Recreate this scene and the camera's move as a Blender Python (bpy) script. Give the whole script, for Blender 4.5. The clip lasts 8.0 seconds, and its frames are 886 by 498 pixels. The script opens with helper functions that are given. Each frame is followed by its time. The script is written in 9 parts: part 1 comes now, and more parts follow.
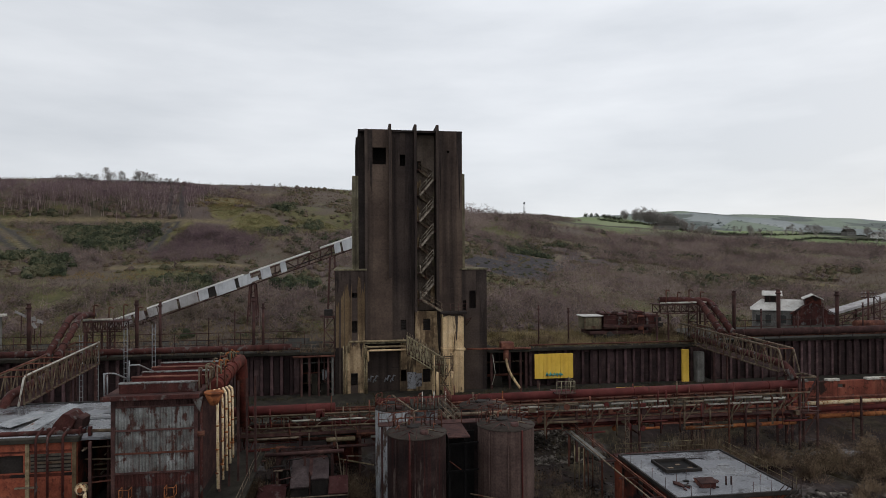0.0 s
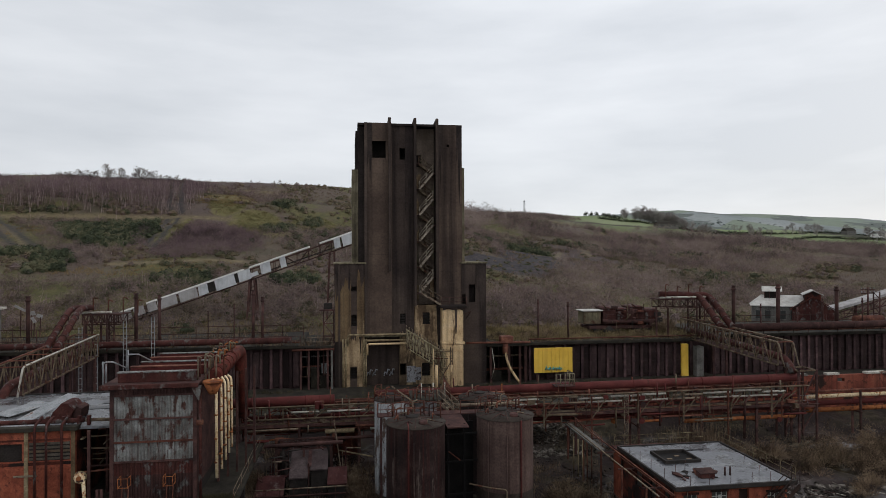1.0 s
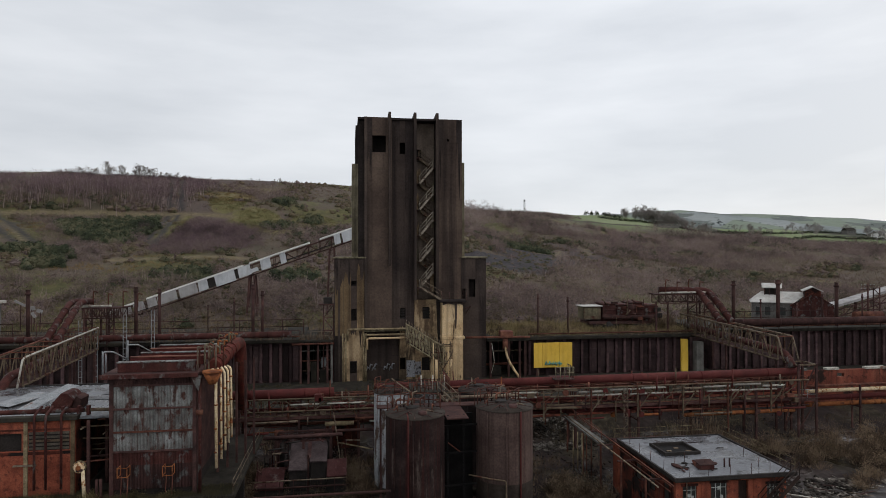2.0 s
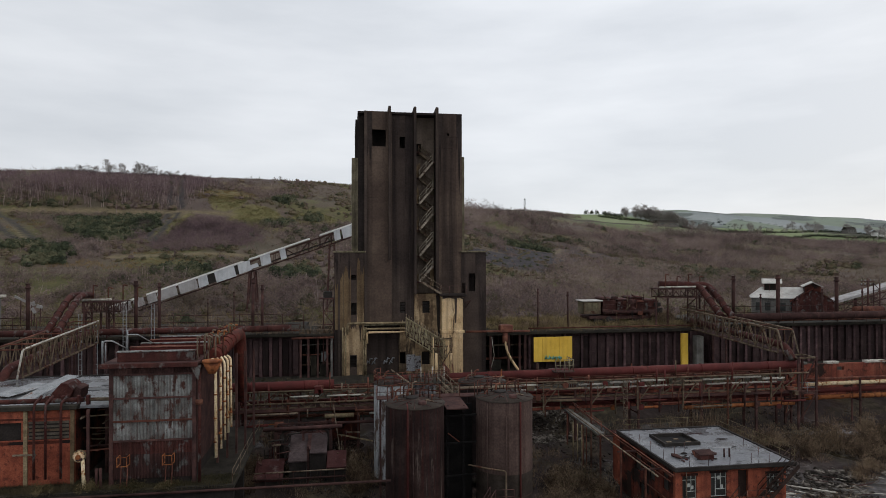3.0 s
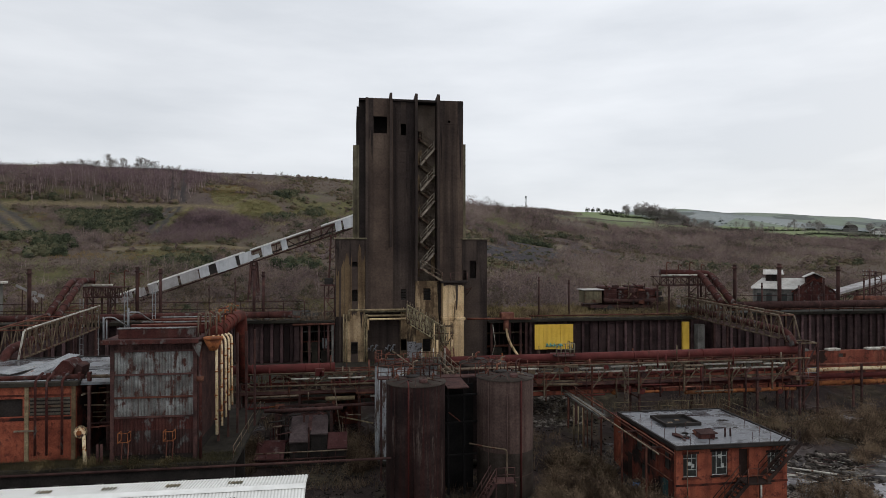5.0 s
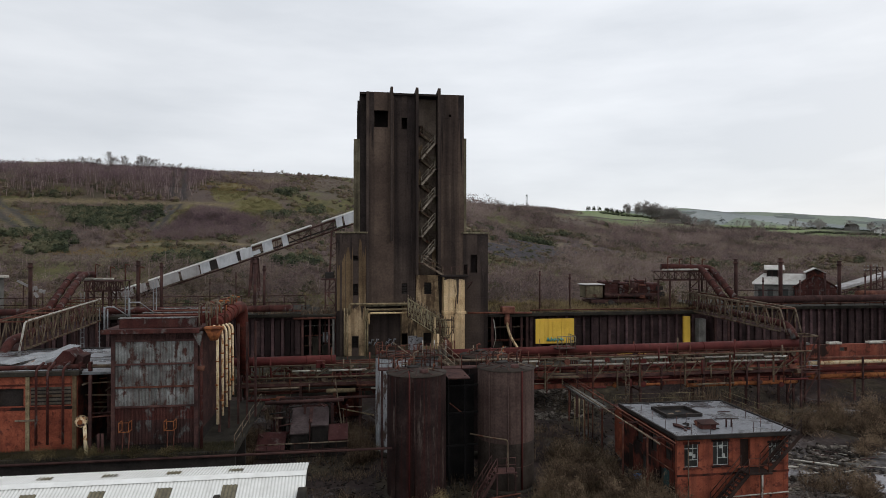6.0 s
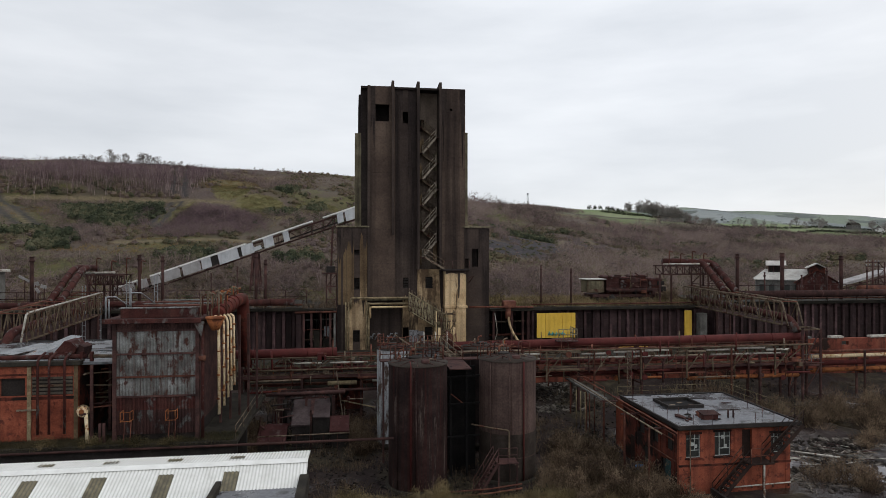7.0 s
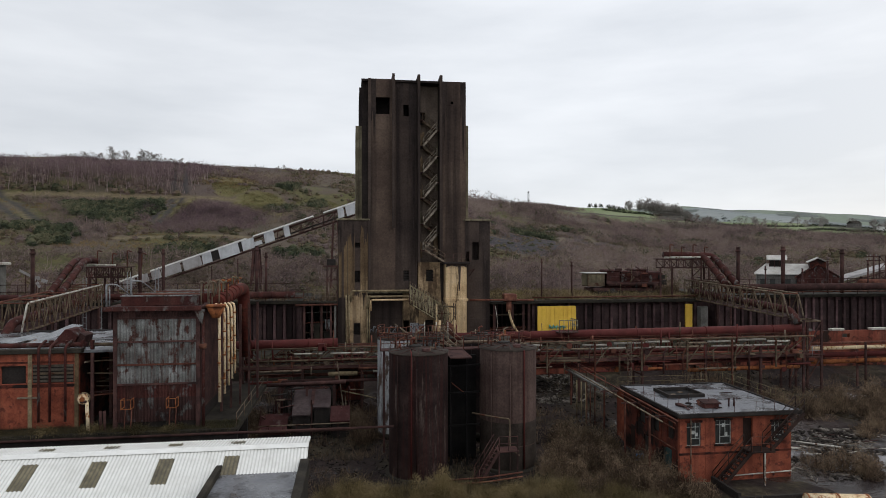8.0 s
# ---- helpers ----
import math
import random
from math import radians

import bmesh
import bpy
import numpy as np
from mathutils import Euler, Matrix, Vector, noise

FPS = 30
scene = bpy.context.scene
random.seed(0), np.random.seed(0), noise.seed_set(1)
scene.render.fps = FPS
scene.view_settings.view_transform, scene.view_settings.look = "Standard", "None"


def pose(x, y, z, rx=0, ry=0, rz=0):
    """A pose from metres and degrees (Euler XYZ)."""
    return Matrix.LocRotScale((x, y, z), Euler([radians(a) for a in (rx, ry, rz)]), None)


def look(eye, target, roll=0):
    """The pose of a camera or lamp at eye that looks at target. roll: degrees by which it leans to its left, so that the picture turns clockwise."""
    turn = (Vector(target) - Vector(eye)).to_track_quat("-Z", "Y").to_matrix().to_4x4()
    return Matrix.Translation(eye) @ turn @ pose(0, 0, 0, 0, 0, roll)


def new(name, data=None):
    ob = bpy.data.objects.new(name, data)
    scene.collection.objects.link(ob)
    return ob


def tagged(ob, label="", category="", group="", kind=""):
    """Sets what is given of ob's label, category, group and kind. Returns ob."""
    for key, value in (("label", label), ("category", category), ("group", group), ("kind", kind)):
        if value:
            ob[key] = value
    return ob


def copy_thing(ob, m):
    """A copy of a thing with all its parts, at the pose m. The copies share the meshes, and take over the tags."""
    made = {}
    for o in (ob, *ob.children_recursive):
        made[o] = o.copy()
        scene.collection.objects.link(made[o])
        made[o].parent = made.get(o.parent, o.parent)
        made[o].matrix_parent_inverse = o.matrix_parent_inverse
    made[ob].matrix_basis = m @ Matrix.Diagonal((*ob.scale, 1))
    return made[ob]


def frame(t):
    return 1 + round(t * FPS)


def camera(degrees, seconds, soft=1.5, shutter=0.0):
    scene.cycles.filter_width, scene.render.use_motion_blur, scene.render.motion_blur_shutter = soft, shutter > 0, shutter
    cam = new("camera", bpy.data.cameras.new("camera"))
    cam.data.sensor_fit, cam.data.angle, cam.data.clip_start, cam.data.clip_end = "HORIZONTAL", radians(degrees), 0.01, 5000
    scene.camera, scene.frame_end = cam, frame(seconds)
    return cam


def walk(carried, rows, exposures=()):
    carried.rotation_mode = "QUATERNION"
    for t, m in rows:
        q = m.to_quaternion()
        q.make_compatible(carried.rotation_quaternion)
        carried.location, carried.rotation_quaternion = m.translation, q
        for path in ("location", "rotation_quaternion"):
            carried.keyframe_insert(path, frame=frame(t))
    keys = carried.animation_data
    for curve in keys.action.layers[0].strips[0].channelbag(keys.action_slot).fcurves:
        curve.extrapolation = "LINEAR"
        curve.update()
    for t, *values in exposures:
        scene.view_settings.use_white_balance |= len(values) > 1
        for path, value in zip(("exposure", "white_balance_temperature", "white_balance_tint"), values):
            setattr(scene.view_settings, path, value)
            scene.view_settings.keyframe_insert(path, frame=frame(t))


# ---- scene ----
# The camera sinks straight down beside a disused coking works.
cam = camera(70.0, 8.0, soft=0.65)
PATH = [
    (0, (1.124, 1.319, 21.591), (1.417, 3.297, 21.611), -0.3),
    (0.5, (1.141, 1.359, 21.295), (1.434, 3.337, 21.314), -0.2),
    (1, (1.177, 1.348, 20.941), (1.47, 3.326, 20.958), -0.2),
    (1.5, (1.182, 1.348, 20.646), (1.475, 3.326, 20.662), -0.1),
    (3, (1.23, 1.354, 19.636), (1.522, 3.332, 19.651), -0.1),
    (3.5, (1.218, 1.347, 19.28), (1.51, 3.325, 19.294), -0.1),
    (4, (1.229, 1.329, 18.854), (1.518, 3.308, 18.868), -0.0),
    (4.5, (1.242, 1.36, 18.503), (1.531, 3.339, 18.516), -0.0),
    (6, (1.242, 1.419, 17.53), (1.528, 3.399, 17.54), -0.0),
    (6.5, (1.225, 1.457, 17.202), (1.51, 3.437, 17.211), -0.0),
    (7, (1.214, 1.473, 16.888), (1.497, 3.453, 16.896), -0.0),
    (7.5, (1.258, 1.494, 16.562), (1.539, 3.474, 16.568), -0.0),
    (8, (1.222, 1.491, 16.142), (1.503, 3.471, 16.147), -0.0),
]
walk(cam, [(t, look(eye, target, roll)) for t, eye, target, roll in PATH], exposures=[(0, 0.0), (4, 0.03), (8, 0.09)])

# ---- world and light: a flat grey winter sky ----
world = bpy.data.worlds.new("overcast_sky")
scene.world = world
world.use_nodes = True
wn, wl = world.node_tree.nodes, world.node_tree.links
wn.clear()
w_out = wn.new("ShaderNodeOutputWorld")
w_bg = wn.new("ShaderNodeBackground")
w_sky = wn.new("ShaderNodeTexSky")
w_sky.sky_type, w_sky.sun_disc = "NISHITA", False
w_sky.sun_elevation, w_sky.sun_rotation = radians(24), radians(60)
w_skyb = wn.new("ShaderNodeVectorMath")
w_skyb.operation = "SCALE"
w_skyb.inputs["Scale"].default_value = 0.10
w_co = wn.new("ShaderNodeTexCoord")
w_map = wn.new("ShaderNodeMapping")
w_map.inputs["Scale"].default_value = (1.0, 1.0, 4.5)
w_n = wn.new("ShaderNodeTexNoise")
w_n.inputs["Scale"].default_value, w_n.inputs["Detail"].default_value = 2.2, 6.0
w_n.inputs["Roughness"].default_value = 0.5
w_r = wn.new("ShaderNodeValToRGB")
w_r.color_ramp.elements[0].position, w_r.color_ramp.elements[0].color = 0.36, (0.66, 0.69, 0.735, 1)
w_r.color_ramp.elements[1].position, w_r.color_ramp.elements[1].color = 0.64, (0.82, 0.845, 0.885, 1)
w_sep = wn.new("ShaderNodeSeparateXYZ")
w_up = wn.new("ShaderNodeMapRange")
w_up.inputs["From Min"].default_value, w_up.inputs["From Max"].default_value = 0.0, 0.9
w_up.inputs["To Min"].default_value, w_up.inputs["To Max"].default_value = 0.98, 1.25
w_mul = wn.new("ShaderNodeVectorMath")
w_mul.operation = "SCALE"
w_mix = wn.new("ShaderNodeMix")
w_mix.data_type = "RGBA"
w_mix.inputs["Factor"].default_value = 0.93
wl.new(w_co.outputs["Generated"], w_map.inputs["Vector"])
wl.new(w_map.outputs["Vector"], w_n.inputs["Vector"])
wl.new(w_n.outputs["Fac"], w_r.inputs["Fac"])
wl.new(w_co.outputs["Generated"], w_sep.inputs["Vector"])
wl.new(w_sep.outputs["Z"], w_up.inputs["Value"])
wl.new(w_r.outputs["Color"], w_mul.inputs[0])
w_side = wn.new("ShaderNodeMapRange")
w_side.inputs["From Min"].default_value, w_side.inputs["From Max"].default_value = -0.6, 0.8
w_side.inputs["To Min"].default_value, w_side.inputs["To Max"].default_value = 0.93, 1.06
wl.new(w_sep.outputs["X"], w_side.inputs["Value"])
w_lum = wn.new("ShaderNodeMath")
w_lum.operation = "MULTIPLY"
wl.new(w_up.outputs["Result"], w_lum.inputs[0])
wl.new(w_side.outputs["Result"], w_lum.inputs[1])
wl.new(w_lum.outputs[0], w_mul.inputs["Scale"])
wl.new(w_sky.outputs["Color"], w_skyb.inputs[0])
wl.new(w_skyb.outputs["Vector"], w_mix.inputs["A"])
wl.new(w_mul.outputs["Vector"], w_mix.inputs["B"])
wl.new(w_mix.outputs["Result"], w_bg.inputs["Color"])
w_bg.inputs["Strength"].default_value = 1.0
wl.new(w_bg.outputs["Background"], w_out.inputs["Surface"])

sun = new("sun", bpy.data.lights.new("sun", "SUN"))
sun.data.energy, sun.data.angle, sun.data.color = 0.5, radians(25), (1.0, 0.97, 0.93)
sun.matrix_world = look((90, -60, 80), (0, 0, 0))


# ---- materials ----
def surf(name, stops, scale=0.6, rough=0.85, metal=0.0, bump=0.25, streak=0.0, streak_col=(0.02, 0.015, 0.012),
         fine=9.0, vary=0.0, spots=None, spot_scale=1.2, spot_cut=0.58, grain_amount=0.28, rough_to=None, streak_scale=1.9, spot_tall=1.0, trough=None, streak_long=0.10):
    """A weathered surface in world metres: broad blotches, fine grain, optional vertical streaks and patches."""
    m = bpy.data.materials.new(name)
    m.use_nodes = True
    n, k = m.node_tree.nodes, m.node_tree.links
    b = n["Principled BSDF"]
    b.inputs["Roughness"].default_value, b.inputs["Metallic"].default_value = rough, metal
    b.inputs["Specular IOR Level"].default_value = 0.5 if rough < 0.6 or rough_to is not None else 0.12
    geo = n.new("ShaderNodeNewGeometry")
    big = n.new("ShaderNodeTexNoise")
    big.inputs["Scale"].default_value, big.inputs["Detail"].default_value = scale, 7.0
    big.inputs["Roughness"].default_value = 0.62
    k.new(geo.outputs["Position"], big.inputs["Vector"])
    ramp = n.new("ShaderNodeValToRGB")
    while len(ramp.color_ramp.elements) < len(stops):
        ramp.color_ramp.elements.new(0.5)
    for i, c in enumerate(stops):
        e = ramp.color_ramp.elements[i]
        e.position = 0.30 + 0.40 * i / max(1, len(stops) - 1)
        e.color = (*c, 1)
    k.new(big.outputs["Fac"], ramp.inputs["Fac"])
    col = ramp.outputs["Color"]

    def blend(factor, a, colour, amount=1.0):
        mx = n.new("ShaderNodeMix")
        mx.data_type = "RGBA"
        if amount < 1:
            mu = n.new("ShaderNodeMath")
            mu.operation = "MULTIPLY"
            mu.inputs[1].default_value = amount
            k.new(factor, mu.inputs[0])
            factor = mu.outputs[0]
        k.new(factor, mx.inputs["Factor"])
        k.new(a, mx.inputs["A"])
        mx.inputs["B"].default_value = (*colour, 1)
        return mx.outputs["Result"]

    def step(value, lo, hi):
        r = n.new("ShaderNodeMapRange")
        r.inputs["From Min"].default_value, r.inputs["From Max"].default_value = lo, hi
        k.new(value, r.inputs["Value"])
        return r.outputs["Result"]

    if spots:
        s = n.new("ShaderNodeTexNoise")
        s.inputs["Scale"].default_value, s.inputs["Detail"].default_value = spot_scale, 9.0
        s.inputs["Roughness"].default_value = 0.68
        sm = n.new("ShaderNodeMapping")
        sm.inputs["Scale"].default_value = (1.0, 1.0, 1.0 / spot_tall)
        k.new(geo.outputs["Position"], sm.inputs["Vector"])
        k.new(sm.outputs["Vector"], s.inputs["Vector"])
        col = blend(step(s.outputs["Fac"], spot_cut - 0.03, spot_cut + 0.05), col, spots)
    if streak > 0:
        mp = n.new("ShaderNodeMapping")
        mp.inputs["Scale"].default_value = (streak_scale, streak_scale, streak_long)
        k.new(geo.outputs["Position"], mp.inputs["Vector"])
        s = n.new("ShaderNodeTexNoise")
        s.inputs["Scale"].default_value, s.inputs["Detail"].default_value = 1.0, 6.0
        k.new(mp.outputs["Vector"], s.inputs["Vector"])
        col = blend(step(s.outputs["Fac"], 0.47, 0.68), col, streak_col, streak)
    grain = n.new("ShaderNodeTexNoise")
    grain.inputs["Scale"].default_value, grain.inputs["Detail"].default_value = fine, 5.0
    k.new(geo.outputs["Position"], grain.inputs["Vector"])
    # Rib shade put into the colour: corrugation troughs blend to a darker tone.
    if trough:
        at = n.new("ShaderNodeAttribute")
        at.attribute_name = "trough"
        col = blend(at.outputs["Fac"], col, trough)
    hsv = n.new("ShaderNodeHueSaturation")
    val = step(grain.outputs["Fac"], 0.25, 0.75)
    gr = n.new("ShaderNodeMapRange")
    gr.inputs["To Min"].default_value, gr.inputs["To Max"].default_value = 1 - grain_amount, 1 + grain_amount
    k.new(val, gr.inputs["Value"])
    value = gr.outputs["Result"]
    if vary > 0:
        oi = n.new("ShaderNodeObjectInfo")
        vr = n.new("ShaderNodeMapRange")
        vr.inputs["To Min"].default_value, vr.inputs["To Max"].default_value = 1 - vary, 1 + vary
        k.new(oi.outputs["Random"], vr.inputs["Value"])
        mu = n.new("ShaderNodeMath")
        mu.operation = "MULTIPLY"
        k.new(value, mu.inputs[0])
        k.new(vr.outputs["Result"], mu.inputs[1])
        value = mu.outputs[0]
    k.new(value, hsv.inputs["Value"])
    k.new(col, hsv.inputs["Color"])
    k.new(hsv.outputs["Color"], b.inputs["Base Color"])
    if rough_to is not None:
        rr = n.new("ShaderNodeMapRange")
        rr.inputs["From Min"].default_value, rr.inputs["From Max"].default_value = 0.42, 0.58
        rr.inputs["To Min"].default_value, rr.inputs["To Max"].default_value = rough_to, rough
        k.new(big.outputs["Fac"], rr.inputs["Value"])
        k.new(rr.outputs["Result"], b.inputs["Roughness"])
    if bump > 0:
        bp = n.new("ShaderNodeBump")
        bp.inputs["Strength"].default_value, bp.inputs["Distance"].default_value = bump, 0.05
        k.new(grain.outputs["Fac"], bp.inputs["Height"])
        k.new(bp.outputs["Normal"], b.inputs["Normal"])
    return m


M_TOWER = surf("sooted_concrete", [(0.035, 0.026, 0.023), (0.060, 0.044, 0.037), (0.094, 0.070, 0.056)], 0.18, 0.95, streak=0.8, streak_scale=1.15, streak_long=0.035, streak_col=(0.017, 0.013, 0.013), fine=5, grain_amount=0.2)
M_TOWER_D = surf("near_black_concrete", [(0.018, 0.014, 0.013), (0.032, 0.025, 0.023), (0.046, 0.036, 0.032)], 0.3, 0.95, streak=0.4, fine=5)
M_TOWER_S = surf("lichen_stained_concrete", [(0.085, 0.072, 0.048), (0.18, 0.155, 0.10), (0.29, 0.255, 0.175)], 0.45, 0.95, streak=0.6, fine=5)
M_SOOTRUN = surf("washed_soot", [(0.018, 0.014, 0.013), (0.034, 0.026, 0.024), (0.058, 0.043, 0.037)], 0.35, 0.95, streak=0.5, streak_scale=1.6, streak_long=0.05, fine=5)
M_STAIRTAN = surf("tan_weathered_stair_steel", [(0.13, 0.11, 0.085), (0.25, 0.21, 0.165), (0.36, 0.31, 0.25)], 1.4, 0.88, fine=12, spots=(0.07, 0.045, 0.032), spot_scale=2.0, spot_cut=0.58)
M_BAY = surf("stair_bay_concrete", [(0.085, 0.064, 0.052), (0.150, 0.116, 0.092), (0.205, 0.160, 0.125)], 0.4, 0.95, streak=0.35, fine=5)
M_LICHEN = surf("lichen_pale_steel", [(0.15, 0.125, 0.075), (0.26, 0.22, 0.135), (0.36, 0.31, 0.20)], 1.4, 0.9, fine=12, spots=(0.07, 0.045, 0.03), spot_scale=2.0, spot_cut=0.57)
M_LICHEND = surf("lichened_rail_steel", [(0.09, 0.072, 0.042), (0.16, 0.13, 0.075), (0.23, 0.19, 0.115)], 1.4, 0.9, fine=12, spots=(0.05, 0.03, 0.02), spot_scale=2.0, spot_cut=0.56)
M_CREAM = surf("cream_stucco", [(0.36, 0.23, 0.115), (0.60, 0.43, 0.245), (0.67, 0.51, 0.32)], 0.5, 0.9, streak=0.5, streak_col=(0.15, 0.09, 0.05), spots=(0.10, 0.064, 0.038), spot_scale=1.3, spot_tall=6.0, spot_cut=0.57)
M_PEEL = surf("drip_stained_concrete", [(0.045, 0.032, 0.022), (0.085, 0.060, 0.040), (0.14, 0.10, 0.062)], 0.5, 0.95, fine=6, streak=0.5, spots=(0.42, 0.30, 0.175), spot_scale=0.6, spot_tall=4.5, spot_cut=0.53)
M_RUST = surf("rusted_steel", [(0.046, 0.021, 0.017), (0.108, 0.042, 0.030), (0.195, 0.088, 0.057)], 1.1, 0.88, fine=14, vary=0.3)
M_RUST_D = surf("dark_rusted_steel", [(0.028, 0.017, 0.016), (0.060, 0.031, 0.028), (0.106, 0.054, 0.045)], 1.0, 0.88, fine=14, vary=0.3)
M_RED = surf("red_oxide_paint", [(0.056, 0.014, 0.013), (0.088, 0.021, 0.019), (0.120, 0.036, 0.030)], 0.5, 0.75, fine=10, streak=0.2, spots=(0.056, 0.020, 0.015), spot_cut=0.62, grain_amount=0.18)
M_ORANGE = surf("orange_rust", [(0.14, 0.046, 0.020), (0.26, 0.090, 0.034), (0.36, 0.150, 0.058)], 1.6, 0.85, fine=14, spots=(0.10, 0.035, 0.018), spot_cut=0.55)
M_PALEPIPE = surf("peeling_cream_paint", [(0.54, 0.385, 0.21), (0.68, 0.53, 0.335), (0.72, 0.61, 0.43)], 1.5, 0.7, fine=12, spots=(0.30, 0.11, 0.04), spot_scale=2.2, spot_cut=0.56)
M_GALV = surf("grey_galvanised_steel", [(0.156, 0.164, 0.172), (0.265, 0.273, 0.281), (0.343, 0.351, 0.359)], 1.2, 0.6, metal=0.2, fine=12, spots=(0.16, 0.08, 0.05), spot_cut=0.62)
M_PALE = surf("pale_painted_steel", [(0.22, 0.20, 0.165), (0.42, 0.395, 0.345), (0.50, 0.48, 0.43)], 1.3, 0.7, fine=12, spots=(0.13, 0.065, 0.042), spot_scale=2.0, spot_cut=0.57)
M_BRICK = surf("orange_brick", [(0.140, 0.038, 0.024), (0.250, 0.070, 0.040), (0.325, 0.100, 0.058)], 0.9, 0.9, fine=16, streak=0.5, streak_col=(0.075, 0.026, 0.019), spots=(0.125, 0.038, 0.026), spot_scale=2.2, spot_cut=0.57, grain_amount=0.32)
M_BRICK_D = surf("dark_brick", [(0.040, 0.014, 0.011), (0.10, 0.028, 0.019), (0.17, 0.048, 0.030)], 0.7, 0.9, fine=16, streak=0.5, spots=(0.018, 0.012, 0.011), spot_scale=0.6, spot_cut=0.50)
M_CONC = surf("grey_concrete", [(0.077, 0.073, 0.066), (0.140, 0.133, 0.122), (0.196, 0.189, 0.175)], 0.8, 0.9, fine=10, streak=0.3)
M_CONC_D = surf("mossy_dark_concrete", [(0.015, 0.013, 0.011), (0.030, 0.026, 0.021), (0.050, 0.043, 0.032)], 0.8, 0.9, fine=10)
M_ROOF = surf("wet_roof_felt", [(0.040, 0.040, 0.044), (0.112, 0.114, 0.124), (0.19, 0.193, 0.207)], 0.45, 0.7, fine=6, bump=0.08, rough_to=0.16, spots=(0.030, 0.028, 0.028), spot_scale=0.7, spot_cut=0.57)
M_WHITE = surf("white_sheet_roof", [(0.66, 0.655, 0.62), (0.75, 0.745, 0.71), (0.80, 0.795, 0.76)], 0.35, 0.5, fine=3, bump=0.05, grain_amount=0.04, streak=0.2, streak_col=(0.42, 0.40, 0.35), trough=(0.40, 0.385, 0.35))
M_YELLOW = surf("yellow_paint", [(0.62, 0.38, 0.055), (0.72, 0.46, 0.07), (0.76, 0.50, 0.09)], 0.7, 0.6, fine=8, bump=0.04, grain_amount=0.06, streak=0.25, streak_col=(0.34, 0.16, 0.035))
M_CLAD = surf("peeling_grey_cladding", [(0.075, 0.070, 0.065), (0.160, 0.160, 0.152), (0.285, 0.292, 0.284)], 0.8, 0.8, fine=12, streak=0.7, streak_scale=4.0, streak_col=(0.060, 0.034, 0.028), spots=(0.066, 0.030, 0.024), spot_scale=2.2, spot_tall=2.0, spot_cut=0.55)
M_CLADDARK = surf("scorched_dark_cladding", [(0.022, 0.014, 0.013), (0.042, 0.021, 0.019), (0.066, 0.030, 0.027)], 0.7, 0.85, fine=12, streak=0.5, spots=(0.098, 0.096, 0.092), spot_scale=1.2, spot_tall=1.8, spot_cut=0.57)
M_CLADRED = surf("rusted_red_cladding", [(0.034, 0.012, 0.011), (0.062, 0.020, 0.017), (0.090, 0.038, 0.031)], 0.9, 0.8, fine=12, streak=0.5, spots=(0.120, 0.112, 0.106), spot_scale=1.3, spot_tall=1.6, spot_cut=0.575)
M_TANK = surf("rust_streaked_tank_steel", [(0.011, 0.0075, 0.0075), (0.023, 0.0138, 0.0125), (0.042, 0.027, 0.024)], 0.6, 0.8, fine=7, streak=0.75, streak_scale=5.5, streak_col=(0.040, 0.011, 0.009), spots=(0.088, 0.066, 0.056), spot_scale=2.6, spot_tall=10.0, spot_cut=0.60)
M_TANK2 = surf("brown_tank_steel", [(0.050, 0.031, 0.027), (0.082, 0.054, 0.046), (0.116, 0.078, 0.066)], 0.4, 0.85, fine=7, streak=0.6, streak_scale=5.0, streak_col=(0.038, 0.021, 0.018))
M_BLACK = surf("black_steel_and_gap_shade", [(0.016, 0.014, 0.013), (0.028, 0.024, 0.022), (0.042, 0.035, 0.031)], 0.8, 0.7, fine=9)
# Near-black base colour carries the shade of interiors and openings.
M_DARK = surf("interior_shade", [(0.016, 0.014, 0.013), (0.034, 0.028, 0.025)], 0.8, 0.95, fine=9)
M_OVEN = surf("oven_face_steel", [(0.040, 0.025, 0.027), (0.080, 0.048, 0.049), (0.140, 0.084, 0.083)], 0.9, 0.88, fine=10, streak=0.5, vary=0.5)
M_OVENDOOR = surf("sooted_oven_door", [(0.024, 0.016, 0.016), (0.044, 0.028, 0.028), (0.076, 0.048, 0.046)], 0.7, 0.88, fine=10, streak=0.45, vary=0.5)
M_WINDOW = surf("grimy_window_glass", [(0.018, 0.019, 0.018), (0.034, 0.035, 0.032)], 2.0, 0.3, fine=10, bump=0.0)
M_FRAME = surf("flaking_white_frame", [(0.30, 0.31, 0.29), (0.46, 0.48, 0.45)], 3.0, 0.7, fine=14)
M_BEND = surf("dark_brown_door", [(0.016, 0.010, 0.008), (0.030, 0.017, 0.013)], 1.5, 0.7)
M_TEAL = surf("teal_spray_paint", [(0.05, 0.28, 0.27), (0.10, 0.42, 0.40)], 3.0, 0.6)
M_TOWER_B = surf("rust_brown_concrete", [(0.046, 0.032, 0.026), (0.080, 0.056, 0.044), (0.122, 0.088, 0.067)], 0.2, 0.95, streak=0.78, streak_scale=1.0, streak_long=0.035, streak_col=(0.020, 0.015, 0.014), fine=5, grain_amount=0.2)
M_WORN = surf("worn_pale_rusted_steel", [(0.10, 0.075, 0.055), (0.17, 0.13, 0.095), (0.22, 0.18, 0.13)], 1.4, 0.85, fine=14, spots=(0.06, 0.03, 0.02), spot_scale=2, spot_cut=0.55)
